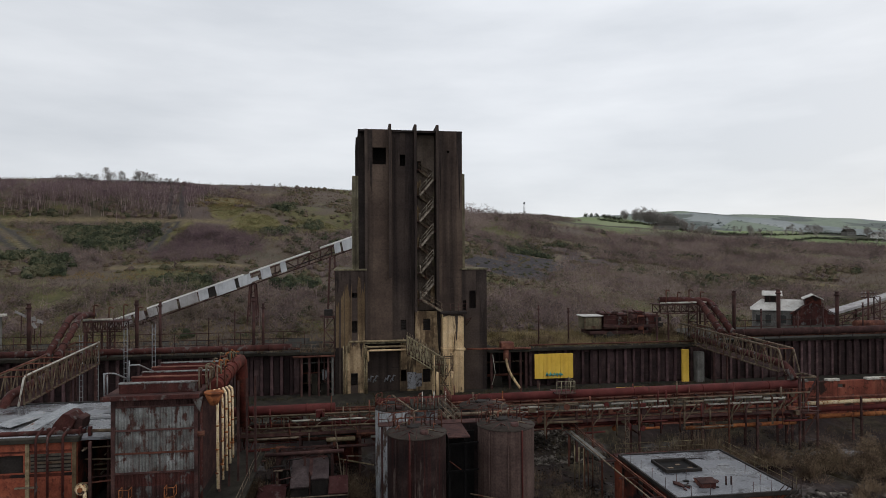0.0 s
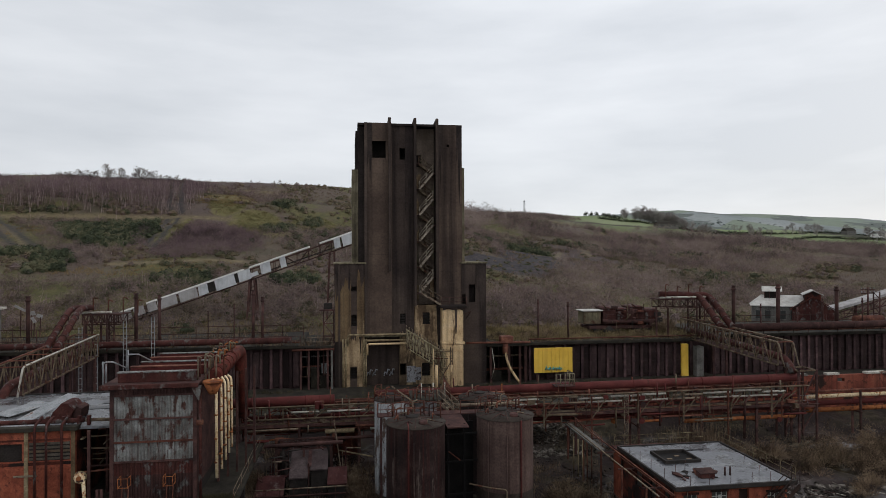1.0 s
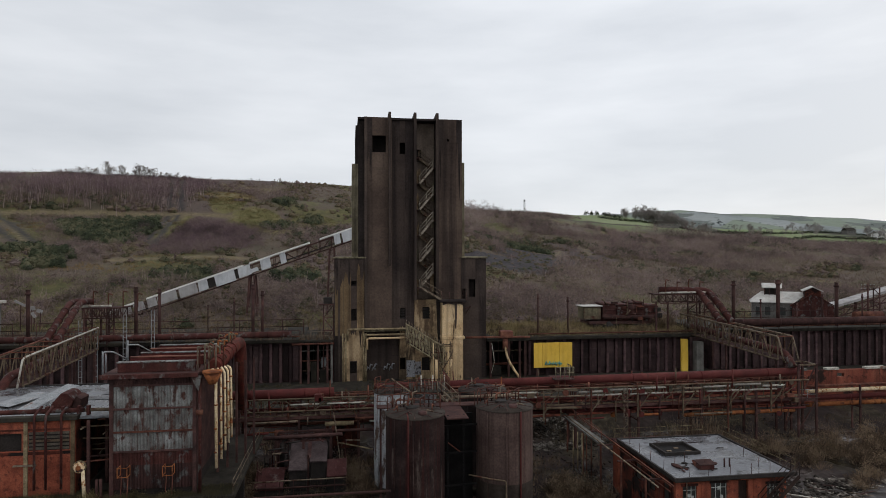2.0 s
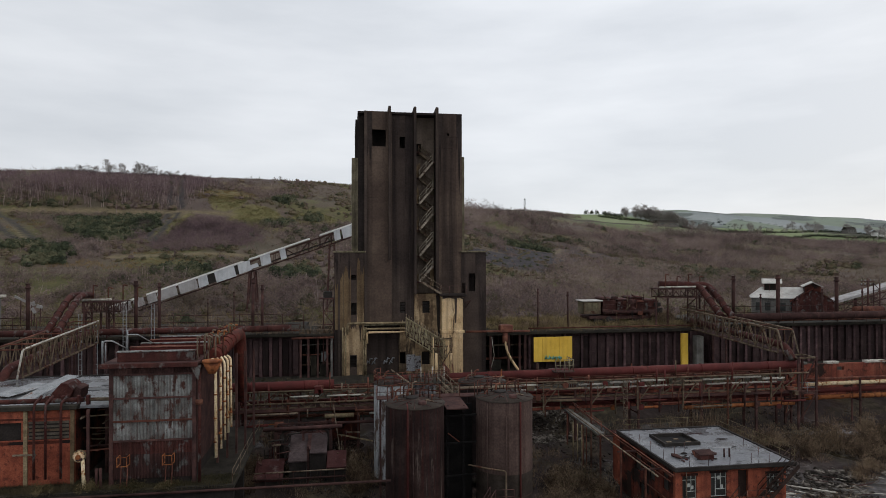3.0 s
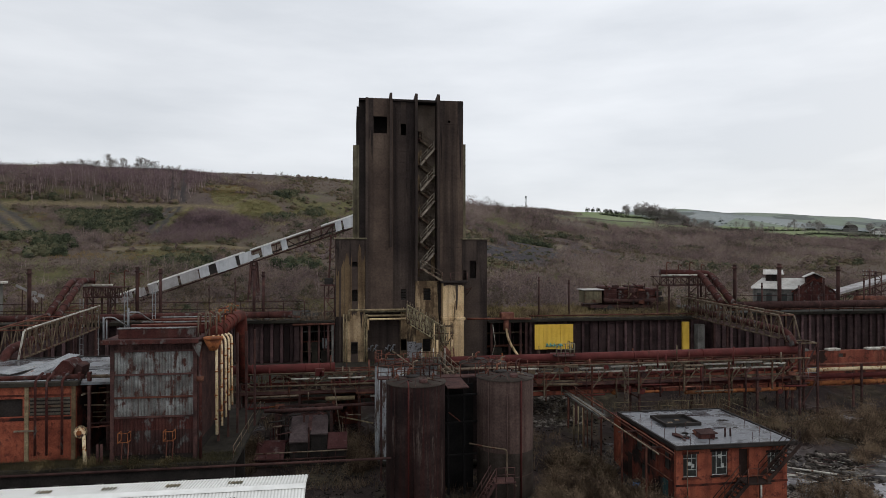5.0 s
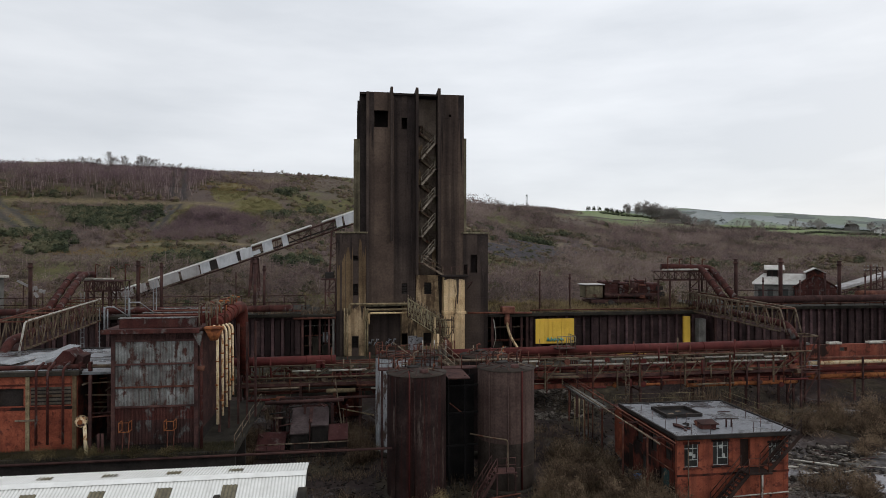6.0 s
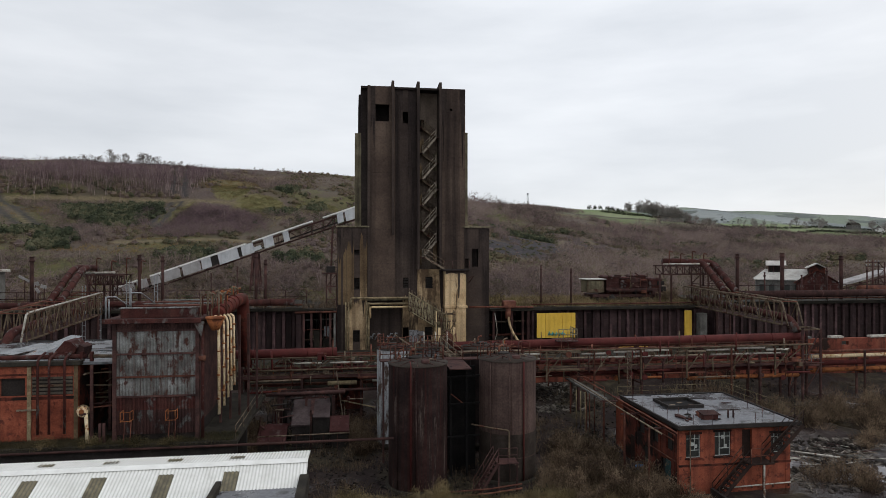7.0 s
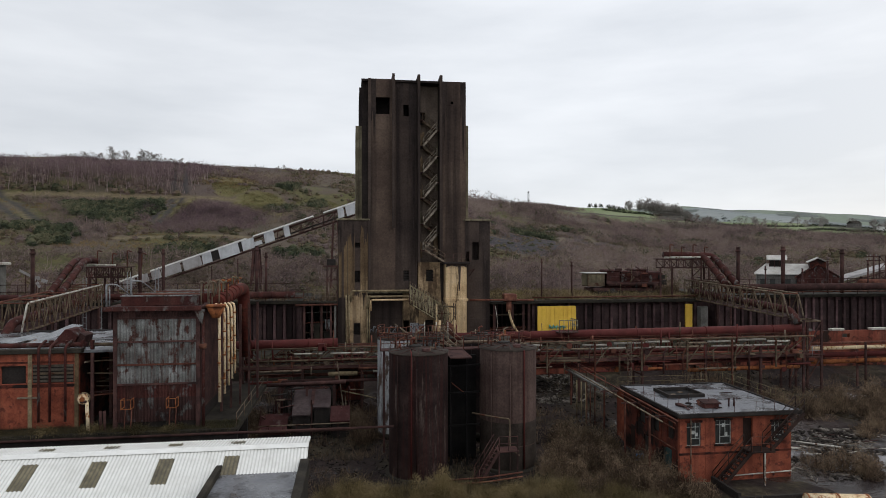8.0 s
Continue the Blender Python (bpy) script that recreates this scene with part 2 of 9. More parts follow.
M_LIME = surf("lime_stained_concrete", [(0.10, 0.070, 0.042), (0.36, 0.255, 0.15), (0.54, 0.40, 0.245)], 0.45, 0.95, fine=6, streak=0.6, streak_col=(0.085, 0.055, 0.034), spots=(0.12, 0.080, 0.050), spot_scale=0.7, spot_tall=4.0, spot_cut=0.54)
M_PANEL = surf("weathered_white_panel", [(0.36, 0.37, 0.385), (0.50, 0.51, 0.53), (0.58, 0.59, 0.60)], 0.5, 0.6, fine=6, grain_amount=0.08, streak=0.3, streak_col=(0.22, 0.21, 0.19))
M_BRICK_P = surf("faded_brick_wall", [(0.088, 0.027, 0.020), (0.19, 0.055, 0.036), (0.285, 0.098, 0.064)], 0.5, 0.9, fine=14, streak=0.6, spots=(0.030, 0.016, 0.013), spot_scale=0.6, spot_cut=0.53)
M_WETSLAB = surf("wet_concrete_slab", [(0.100, 0.096, 0.100), (0.195, 0.188, 0.195), (0.29, 0.28, 0.288)], 0.35, 0.8, fine=5, bump=0.15, rough_to=0.12)
M_OCHRE = surf("ochre_stained_pipe", [(0.10, 0.075, 0.045), (0.24, 0.185, 0.11), (0.36, 0.29, 0.18)], 1.5, 0.85, fine=12, streak=0.4)
M_OLIVE = surf("lichened_rusted_steel", [(0.058, 0.041, 0.029), (0.112, 0.083, 0.056), (0.17, 0.134, 0.092)], 1.4, 0.88, fine=14, spots=(0.066, 0.027, 0.018), spot_cut=0.56)
M_SPRAY = surf("white_spray_paint", [(0.22, 0.22, 0.23), (0.40, 0.40, 0.42)], 3.0, 0.6, spots=(0.06, 0.05, 0.05), spot_scale=3.0, spot_cut=0.54)
M_SHEDROOF = surf("dull_pale_roof_sheet", [(0.22, 0.205, 0.20), (0.33, 0.315, 0.31), (0.40, 0.39, 0.385)], 0.5, 0.7, fine=5, grain_amount=0.1, streak=0.3, streak_col=(0.14, 0.11, 0.10))
M_PALEROOF = surf("cream_white_roof_sheet", [(0.34, 0.325, 0.30), (0.47, 0.455, 0.425), (0.55, 0.535, 0.50)], 0.5, 0.7, fine=5, grain_amount=0.1, streak=0.35, streak_col=(0.24, 0.20, 0.17))
M_HUTROOF = surf("pale_wet_felt", [(0.058, 0.058, 0.064), (0.120, 0.122, 0.130), (0.185, 0.188, 0.198)], 0.35, 0.5, fine=6, bump=0.08, rough_to=0.15, spots=(0.040, 0.037, 0.037), spot_scale=0.6, spot_cut=0.55)
M_LAGGED = surf("dirty_pale_lagging", [(0.16, 0.14, 0.12), (0.30, 0.275, 0.24), (0.42, 0.39, 0.35)], 1.6, 0.8, fine=10, spots=(0.07, 0.03, 0.02), spot_scale=1.6, spot_cut=0.57)
M_DUCT = surf("scorched_red_duct_paint", [(0.056, 0.015, 0.012), (0.105, 0.025, 0.019), (0.165, 0.052, 0.034)], 0.9, 0.8, fine=10, streak=0.4, spots=(0.052, 0.022, 0.015), spot_scale=1.4, spot_cut=0.56)
M_PUDDLE = surf("wet_black_felt", [(0.020, 0.020, 0.021), (0.034, 0.034, 0.036)], 1.0, 0.35, fine=6, bump=0.05)
M_SHINE = surf("standing_water", [(0.030, 0.030, 0.032), (0.040, 0.040, 0.042)], 1.0, 0.04, fine=6, bump=0.0)
M_GREYTANK = surf("peeling_pale_grey_paint", [(0.26, 0.27, 0.285), (0.36, 0.375, 0.39), (0.45, 0.46, 0.47)], 0.8, 0.7, fine=8, streak=0.4, streak_scale=4, streak_col=(0.13, 0.085, 0.065), spots=(0.08, 0.055, 0.045), spot_scale=1.4, spot_tall=3.0, spot_cut=0.55)


# ---- building helpers ----
ORIGIN = {}


def thing(name, at, label, category, group="", kind=""):
    ob = new(name)
    ob.empty_display_size = 0.5
    ob.location = at
    ORIGIN[ob.name] = Vector(at)
    return tagged(ob, label, category, group, kind)


def part(name, bm, material, parent, label=""):
    """Links a bmesh, drawn in world metres, as one mesh object under a thing or a part."""
    o = ORIGIN[parent.name]
    me = bpy.data.meshes.new(name)
    bm.transform(Matrix.Translation(-o))
    bm.to_mesh(me)
    bm.free()
    me.materials.append(material)
    ob = new(name, me)
    ob.parent = parent
    ORIGIN[ob.name] = o
    if label:
        ob["label"] = label
    return ob


def solid(name, bm, material, label, category, kind="", group="", at=(0, 0, 0)):
    """A top-level thing made of one mesh."""
    o = Vector(at)
    me = bpy.data.meshes.new(name)
    bm.transform(Matrix.Translation(-o))
    bm.to_mesh(me)
    bm.free()
    me.materials.append(material)
    ob = new(name, me)
    ob.location = o
    ORIGIN[ob.name] = o
    return tagged(ob, label, category, group, kind)


def mesh_from(name, verts, faces, material, smooth=False):
    """A mesh object from numpy arrays; all faces have the same number of corners."""
    me = bpy.data.meshes.new(name)
    nf, nc = faces.shape
    me.vertices.add(len(verts))
    me.vertices.foreach_set("co", verts.astype(np.float32).ravel())
    me.loops.add(nf * nc)
    me.loops.foreach_set("vertex_index", faces.astype(np.int32).ravel())
    me.polygons.add(nf)
    me.polygons.foreach_set("loop_start", np.arange(0, nf * nc, nc, dtype=np.int32))
    me.update(calc_edges=True)
    if smooth:
        me.polygons.foreach_set("use_smooth", np.ones(nf, dtype=bool))
    me.validate()
    me.materials.append(material)
    return new(name, me)


def BM():
    return bmesh.new()


def box(bm, x0, y0, z0, x1, y1, z1):
    vs = [bm.verts.new(p) for p in ((x0, y0, z0), (x1, y0, z0), (x1, y1, z0), (x0, y1, z0), (x0, y0, z1), (x1, y0, z1), (x1, y1, z1), (x0, y1, z1))]
    for f in ((3, 2, 1, 0), (4, 5, 6, 7), (0, 1, 5, 4), (1, 2, 6, 5), (2, 3, 7, 6), (3, 0, 4, 7)):
        bm.faces.new([vs[i] for i in f])
    return bm


def rbox(bm, x0, y0, z0, x1, y1, z1, r=0.03):
    """A box with chamfered edges."""
    t = BM()
    box(t, x0, y0, z0, x1, y1, z1)
    bmesh.ops.bevel(t, geom=t.edges[:], offset=r, segments=1, affect="EDGES")
    me = bpy.data.meshes.new("tmp")
    t.to_mesh(me)
    t.free()
    bm.from_mesh(me)
    bpy.data.meshes.remove(me)
    return bm


def ring(bm, c, axis, r, n, ref=None):
    axis = Vector(axis).normalized()
    a = axis.orthogonal().normalized() if ref is None else (ref - axis * ref.dot(axis)).normalized()
    b = axis.cross(a)
    return [bm.verts.new(Vector(c) + a * (r * math.cos(2 * math.pi * i / n)) + b * (r * math.sin(2 * math.pi * i / n))) for i in range(n)], a


def skin(bm, r0, r1, smooth=True):
    n = len(r0)
    for i in range(n):
        f = bm.faces.new((r0[i], r0[(i + 1) % n], r1[(i + 1) % n], r1[i]))
        f.smooth = smooth


def tube(bm, p, q, r, n=8, r2=None):
    p, q = Vector(p), Vector(q)
    a, ref = ring(bm, p, q - p, r, n)
    b, _ = ring(bm, q, q - p, r if r2 is None else r2, n, ref)
    skin(bm, a, b, n > 4)
    bm.faces.new(a[::-1])
    bm.faces.new(b)
    return bm


def sweep(bm, pts, r, n=10, bend=0.0):
    """A pipe along points, its corners rounded by the radius bend."""
    P = [Vector(p) for p in pts]
    if bend > 0:
        Q = [P[0]]
        for i in range(1, len(P) - 1):
            a, c, b = P[i - 1], P[i], P[i + 1]
            d = min(bend, (a - c).length * 0.49, (b - c).length * 0.49)
            s, e = c + (a - c).normalized() * d, c + (b - c).normalized() * d
            for j in range(5):
                u = j / 4
                Q.append(s * (1 - u) ** 2 + c * (2 * u * (1 - u)) + e * u ** 2)
        Q.append(P[-1])
        P = Q
    rings, ref = [], None
    for i, p in enumerate(P):
        t = (P[min(i + 1, len(P) - 1)] - P[max(i - 1, 0)])
        rg, ref = ring(bm, p, t, r, n, ref)
        rings.append(rg)
    for a, b in zip(rings, rings[1:]):
        skin(bm, a, b)
    bm.faces.new(rings[0][::-1])
    bm.faces.new(rings[-1])
    return bm


def bar(bm, p, q, w=0.1, h=None):
    """A rectangular bar between two points, w wide and h deep."""
    p, q = Vector(p), Vector(q)
    h = w if h is None else h
    t = (q - p).normalized()
    up = Vector((0, 0, 1)) if abs(t.z) < 0.95 else Vector((0, 1, 0))
    s = t.cross(up).normalized() * (w / 2)
    u = s.cross(t).normalized() * (h / 2)
    vs = [bm.verts.new(c + d) for c in (p, q) for d in (-s - u, s - u, s + u, -s + u)]
    for f in ((3, 2, 1, 0), (4, 5, 6, 7), (0, 1, 5, 4), (1, 2, 6, 5), (2, 3, 7, 6), (3, 0, 4, 7)):
        bm.faces.new([vs[i] for i in f])
    return bm


def prism(bm, poly, y0, y1):
    """A polygon of (x, z) corners, drawn out from y0 to y1."""
    a = [bm.verts.new((x, y0, z)) for x, z in poly]
    b = [bm.verts.new((x, y1, z)) for x, z in poly]
    bm.faces.new(a)
    bm.faces.new(b[::-1])
    for i in range(len(poly)):
        j = (i + 1) % len(poly)
        bm.faces.new((a[j], a[i], b[i], b[j]))
    return bm


def prism_x(bm, poly, x0, x1):
    """A polygon of (y, z) corners, drawn out from x0 to x1."""
    a = [bm.verts.new((x0, y, z)) for y, z in poly]
    b = [bm.verts.new((x1, y, z)) for y, z in poly]
    bm.faces.new(a[::-1])
    bm.faces.new(b)
    for i in range(len(poly)):
        j = (i + 1) % len(poly)
        bm.faces.new((a[i], a[j], b[j], b[i]))
    return bm


def grid_wall(bm, us, zs, solid_at, point):
    """One connected slab on a grid of cells, with openings where solid_at is false. point(u, depth, z) places a corner."""
    cells = [[solid_at((us[i] + us[i + 1]) / 2, (zs[j] + zs[j + 1]) / 2) for j in range(len(zs) - 1)] for i in range(len(us) - 1)]
    made = {}

    def v(i, j, d):
        if (i, j, d) not in made:
            made[(i, j, d)] = bm.verts.new(point(us[i], d, zs[j]))
        return made[(i, j, d)]

    def is_solid(i, j):
        return 0 <= i < len(us) - 1 and 0 <= j < len(zs) - 1 and cells[i][j]

    for i in range(len(us) - 1):
        for j in range(len(zs) - 1):
            if not cells[i][j]:
                continue
            bm.faces.new((v(i, j, 0), v(i + 1, j, 0), v(i + 1, j + 1, 0), v(i, j + 1, 0)))
            bm.faces.new((v(i, j, 1), v(i, j + 1, 1), v(i + 1, j + 1, 1), v(i + 1, j, 1)))
            for (di, dj), (a, b) in (((-1, 0), ((i, j + 1), (i, j))), ((1, 0), ((i + 1, j), (i + 1, j + 1))), ((0, -1), ((i, j), (i + 1, j))), ((0, 1), ((i + 1, j + 1), (i, j + 1)))):
                if not is_solid(i + di, j + dj):
                    bm.faces.new((v(*b, 0), v(*a, 0), v(*a, 1), v(*b, 1)))
    return bm


def wall(bm, x0, x1, y0, y1, z0, z1, holes=()):
    """A wall along x with real openings (x0, z0, x1, z1)."""
    xs = sorted({x0, x1, *[min(max(h[k], x0), x1) for h in holes for k in (0, 2)]})
    zs = sorted({z0, z1, *[min(max(h[k], z0), z1) for h in holes for k in (1, 3)]})
    return grid_wall(bm, xs, zs, lambda x, z: not any(h[0] < x < h[2] and h[1] < z < h[3] for h in holes), lambda u, d, z: (u, y1 if d else y0, z))


def poured_wall(parent, name, x0, x1, y0, y1, z0, z1, holes, mat, lift, label=""):
    """A concrete wall built of pours, each its own piece, with a shallow joint between them."""
    z = z0
    while z < z1 - 0.01:
        top = min(z + lift, z1) if z1 - z > lift * 1.4 else z1
        hs = [h for h in holes if h[1] < top and h[3] > z]
        part(name, wall(BM(), x0, x1, y0 + RJ.uniform(-0.012, 0.012), y1, z, top - 0.011, hs), mat, parent, label)
        z = top
    part(name + "_backing", wall(BM(), x0 + 0.02, x1 - 0.02, y0 + 0.06, y1 - 0.02, z0, z1 - 0.06, holes), M_TOWER_D, parent)


RJ = random.Random(3)


def wall_y(bm, y0, y1, x0, x1, z0, z1, holes=()):
    """The same along y; holes (y0, z0, y1, z1)."""
    ys = sorted({y0, y1, *[h[k] for h in holes for k in (0, 2)]})
    zs = sorted({z0, z1, *[h[k] for h in holes for k in (1, 3)]})
    return grid_wall(bm, ys, zs, lambda y, z: not any(h[0] < y < h[2] and h[1] < z < h[3] for h in holes), lambda u, d, z: (x1 if d else x0, u, z))


def railing(parent, pts, h=1.05, mat=None, gap=1.8, r=0.025, label=""):
    """A handrail of two rails on posts along points: one part for the rails and one for each post."""
    mat = mat or M_RUST
    for f in (1.0, 0.52):
        part("handrail", sweep(BM(), [Vector(p) + Vector((0, 0, h * f)) for p in pts], r, 5), mat, parent, label)
    for p, q in zip(pts, pts[1:]):
        p, q = Vector(p), Vector(q)
        n = max(1, round((q - p).length / gap))
        for i in range(n + 1):
            c = p.lerp(q, i / n)
            part("rail_post", tube(BM(), c, c + Vector((0, 0, h)), r * 1.1, 5), mat, parent)


def truss(bm, p, q, depth, n, w=0.12, flat=False):
    """A lattice girder: two chords, uprights and crossed diagonals. depth is a vector from the lower to the upper chord."""
    p, q, d = Vector(p), Vector(q), Vector(depth)
    bar(bm, p, q, w)
    bar(bm, p + d, q + d, w)
    for i in range(n + 1):
        c = p.lerp(q, i / n)
        bar(bm, c, c + d, w * 0.7)
        if i < n:
            e = p.lerp(q, (i + 1) / n)
            bar(bm, c if i % 2 else c + d, e + d if i % 2 else e, w * 0.6)
    return bm


def truss_parts(name, p, q, depth, n, w, mat, parent):
    """The same girder with every chord, upright and diagonal a part of its own."""
    p, q, d = Vector(p), Vector(q), Vector(depth)
    for o in (Vector(), d):
        part(name + "_chord", bar(BM(), p + o, q + o, w), mat, parent)
    for i in range(n + 1):
        c = p.lerp(q, i / n)
        part(name + "_upright", bar(BM(), c, c + d, w * 0.7), mat, parent)
        if i < n:
            e = p.lerp(q, (i + 1) / n)
            part(name + "_diagonal", bar(BM(), c if i % 2 else c + d, e + d if i % 2 else e, w * 0.6), mat, parent)


def stair(parent, foot, head, width, across, mat, treads=True):
    """A straight steel flight; across is the unit vector over its width."""
    f, h, a = Vector(foot), Vector(head), Vector(across)
    for s in (0, 1):
        part("stringer", bar(BM(), f + a * width * s, h + a * width * s, 0.06, 0.24), mat, parent)
        o = a * width * s
        for k in (0.55, 1.0):
            part("stair_rail", tube(BM(), f + o + Vector((0, 0, k)), h + o + Vector((0, 0, k)), 0.03, 5), mat, parent)
        for i in range(3):
            c = f.lerp(h, i / 2) + o
            part("stair_post", tube(BM(), c, c + Vector((0, 0, 1.0)), 0.03, 5), mat, parent)
    if treads:
        n = max(3, round(abs(h.z - f.z) / 0.24))
        run = (h - f)
        run.z = 0
        run = run.normalized() * 0.24
        for i in range(1, n):
            c = f.lerp(h, i / n)
            b = BM()
            vs = [c, c + run, c + run + a * width, c + a * width]
            lo = [b.verts.new(v) for v in vs]
            up = [b.verts.new(v + Vector((0, 0, 0.035))) for v in vs]
            b.faces.new(lo[::-1])
            b.faces.new(up)
            for j in range(4):
                b.faces.new((lo[j], lo[(j + 1) % 4], up[(j + 1) % 4], up[j]))
            part("tread", b, mat, parent)


# ---- ground and hillside: one sheet to the horizon ----
def smooth(a, b, x):
    t = np.clip((x - a) / (b - a), 0, 1)
    return t * t * (3 - 2 * t)


def wob(x, y, s, seed):
    """Cheap rolling noise from crossed waves."""
    r = np.random.RandomState(seed)
    out = 0
    for i in range(7):
        a, f, p = r.uniform(0, 6.28), s * r.uniform(0.6, 1.9), r.uniform(0, 6.28)
        out = out + np.sin((x * math.cos(a) + y * math.sin(a)) * f + p)
    return out / 4.0


def crest(x):
    """The hill's crest: how far off it lies and how high it is."""
    y = 250 + 0.62 * np.maximum(0, x + 95) + 0.75 * np.clip(x - 10, 0, 180)
    y = np.minimum(y, 640 + 0.02 * np.maximum(0, x))
    z = 50 + 3.5 * smooth(-80, 0, x) - 1.2 * smooth(20, 70, x) + 1.6 * smooth(70, 100, x) + 2.4 * smooth(110, 170, x) + 1.2 * smooth(150, 220, x) - 8 * smooth(275, 370, x) - 11 * smooth(400, 650, x)
    return y, z


def ground_z(x, y):
    x, y = np.asarray(x, float), np.asarray(y, float)
    yc, zc = crest(x)
    z = 0.25 + 1.5 * smooth(50, 61, y) + 1.4 * smooth(61.5, 65.8, y) + 0.4 * smooth(66, 76, y) + 4.0 * smooth(84, 112, y)
    foot = 112 + 20 * smooth(20, 120, x)
    s = np.clip((y - foot) / (yc - foot), 0, 1)
    power = 1.0 + 0.55 * smooth(0, 130, x)
    hill = (zc - 7.5) * s ** power - 4.6 * smooth(12, 58, x) * (1 - smooth(64, 135, x)) * smooth(0.5, 1, s)
    hill = hill - 1.6 * np.exp(-((hill - 24.5) / 2.2) ** 2) + 1.2 * np.exp(-((hill - 29) / 2.5) ** 2)
    far = np.maximum(0, y - yc)
    ridge = 233 - 0.043 * np.maximum(0, x - 1600) - 0.08 * np.clip(1560 - x, 0, 1200) + 5 * np.sin(x / 170 + 0.6) + 3 * np.sin(x / 75) - zc
    z = z + hill - 16 * smooth(0, 300, far) + (ridge + 16) * smooth(900, 2300, far)
    z = z + wob(x, y, 0.045, 3) * 1.2 * smooth(120, 170, y) + wob(x, y, 0.3, 5) * 0.10 + wob(x, y, 0.16, 8) * 0.5 * smooth(115, 140, y)
    z = z + 1.5 * wob(x, y, 0.02, 11) * smooth(330, 600, y)
    return z


gx = np.sinh(np.linspace(-4.6, 4.6, 420)) * 80 + 15
gx = np.unique(np.concatenate([gx[(gx < -112) | (gx > -40)], np.arange(-111.5, -40.5, 1.0)]))
gy = np.concatenate([np.linspace(-120, 24, 12), np.arange(26, 116, 1.6), np.arange(117.6, 270, 1.3), np.arange(271, 360, 3.0), np.arange(364, 900, 9.0), np.geomspace(910, 4700, 50)])
GX, GY = np.meshgrid(gx, gy)
GZ = ground_z(GX, GY)
gv = np.stack([GX.ravel(), GY.ravel(), GZ.ravel()], 1)
nx, ny = len(gx), len(gy)
idx = np.arange(nx * ny).reshape(ny, nx)
gf = np.stack([idx[:-1, :-1].ravel(), idx[:-1, 1:].ravel(), idx[1:, 1:].ravel(), idx[1:, :-1].ravel()], 1)


def ground_material():
    m = bpy.data.materials.new("ground_cover")
    m.use_nodes = True
    n, k = m.node_tree.nodes, m.node_tree.links
    b = n["Principled BSDF"]
    b.inputs["Roughness"].default_value, b.inputs["Specular IOR Level"].default_value = 0.95, 0.2
    geo = n.new("ShaderNodeNewGeometry")
    sep = n.new("ShaderNodeSeparateXYZ")
    k.new(geo.outputs["Position"], sep.inputs["Vector"])

    def nz(scale, detail=7.0, rough=0.6):
        t = n.new("ShaderNodeTexNoise")
        t.inputs["Scale"].default_value, t.inputs["Detail"].default_value, t.inputs["Roughness"].default_value = scale, detail, rough
        k.new(geo.outputs["Position"], t.inputs["Vector"])
        return t.outputs["Fac"]

    def rng(v, a, c, lo=0.0, hi=1.0):
        r = n.new("ShaderNodeMapRange")
        r.inputs["From Min"].default_value, r.inputs["From Max"].default_value = a, c
        r.inputs["To Min"].default_value, r.inputs["To Max"].default_value = lo, hi
        k.new(v, r.inputs["Value"])
        return r.outputs["Result"]

    def mul(a, c):
        t = n.new("ShaderNodeMath")
        t.operation = "MULTIPLY"
        k.new(a, t.inputs[0])
        k.new(c, t.inputs[1])
        return t.outputs[0]

    def ramp(v, cols):
        r = n.new("ShaderNodeValToRGB")
        while len(r.color_ramp.elements) < len(cols):
            r.color_ramp.elements.new(0.5)
        for i, c in enumerate(cols):
            r.color_ramp.elements[i].position = 0.32 + 0.36 * i / (len(cols) - 1)
            r.color_ramp.elements[i].color = (*c, 1)
        k.new(v, r.inputs["Fac"])
        return r.outputs["Color"]

    def mix(f, a, c):
        x = n.new("ShaderNodeMix")
        x.data_type = "RGBA"
        k.new(f, x.inputs["Factor"])
        k.new(a, x.inputs["A"])
        k.new(c, x.inputs["B"])
        return x.outputs["Result"]

    X, Y = sep.outputs["X"], sep.outputs["Y"]
    yard = ramp(nz(0.22), [(0.0125, 0.0085, 0.0080), (0.0240, 0.0162, 0.0148), (0.058, 0.041, 0.035)])
    moss = ramp(nz(1.5), [(0.020, 0.016, 0.011), (0.038, 0.030, 0.019), (0.070, 0.055, 0.034)])
    yard = mix(rng(nz(0.12), 0.52, 0.60), yard, moss)
    silt = ramp(nz(0.5, 9, 0.7), [(0.038, 0.034, 0.034), (0.088, 0.080, 0.080), (0.17, 0.157, 0.155)])
    yard = mix(mul(mul(rng(X, 33, 39), rng(Y, 54, 50)), rng(nz(0.17, 5), 0.40, 0.52)), yard, silt)
    scrub = ramp(nz(0.030, 9), [(0.058, 0.051, 0.034), (0.086, 0.066, 0.047), (0.092, 0.068, 0.053), (0.078, 0.058, 0.054)])
    gorse = ramp(nz(0.4), [(0.055, 0.052, 0.022), (0.085, 0.078, 0.032), (0.115, 0.095, 0.042)])
    hill = mix(rng(nz(0.021, 5), 0.53, 0.58), scrub, gorse)
    grass = ramp(nz(0.25), [(0.090, 0.076, 0.034), (0.130, 0.106, 0.048), (0.155, 0.125, 0.062)])
    hill = mix(mul(rng(nz(0.033, 4), 0.58, 0.64), rng(Y, 150, 190)), hill, grass)
    field = ramp(nz(0.009, 3), [(0.095, 0.135, 0.050), (0.145, 0.185, 0.080), (0.19, 0.21, 0.115)])
    hedge = ramp(nz(0.1), [(0.030, 0.034, 0.020), (0.055, 0.05, 0.032)])
    vor = n.new("ShaderNodeTexVoronoi")
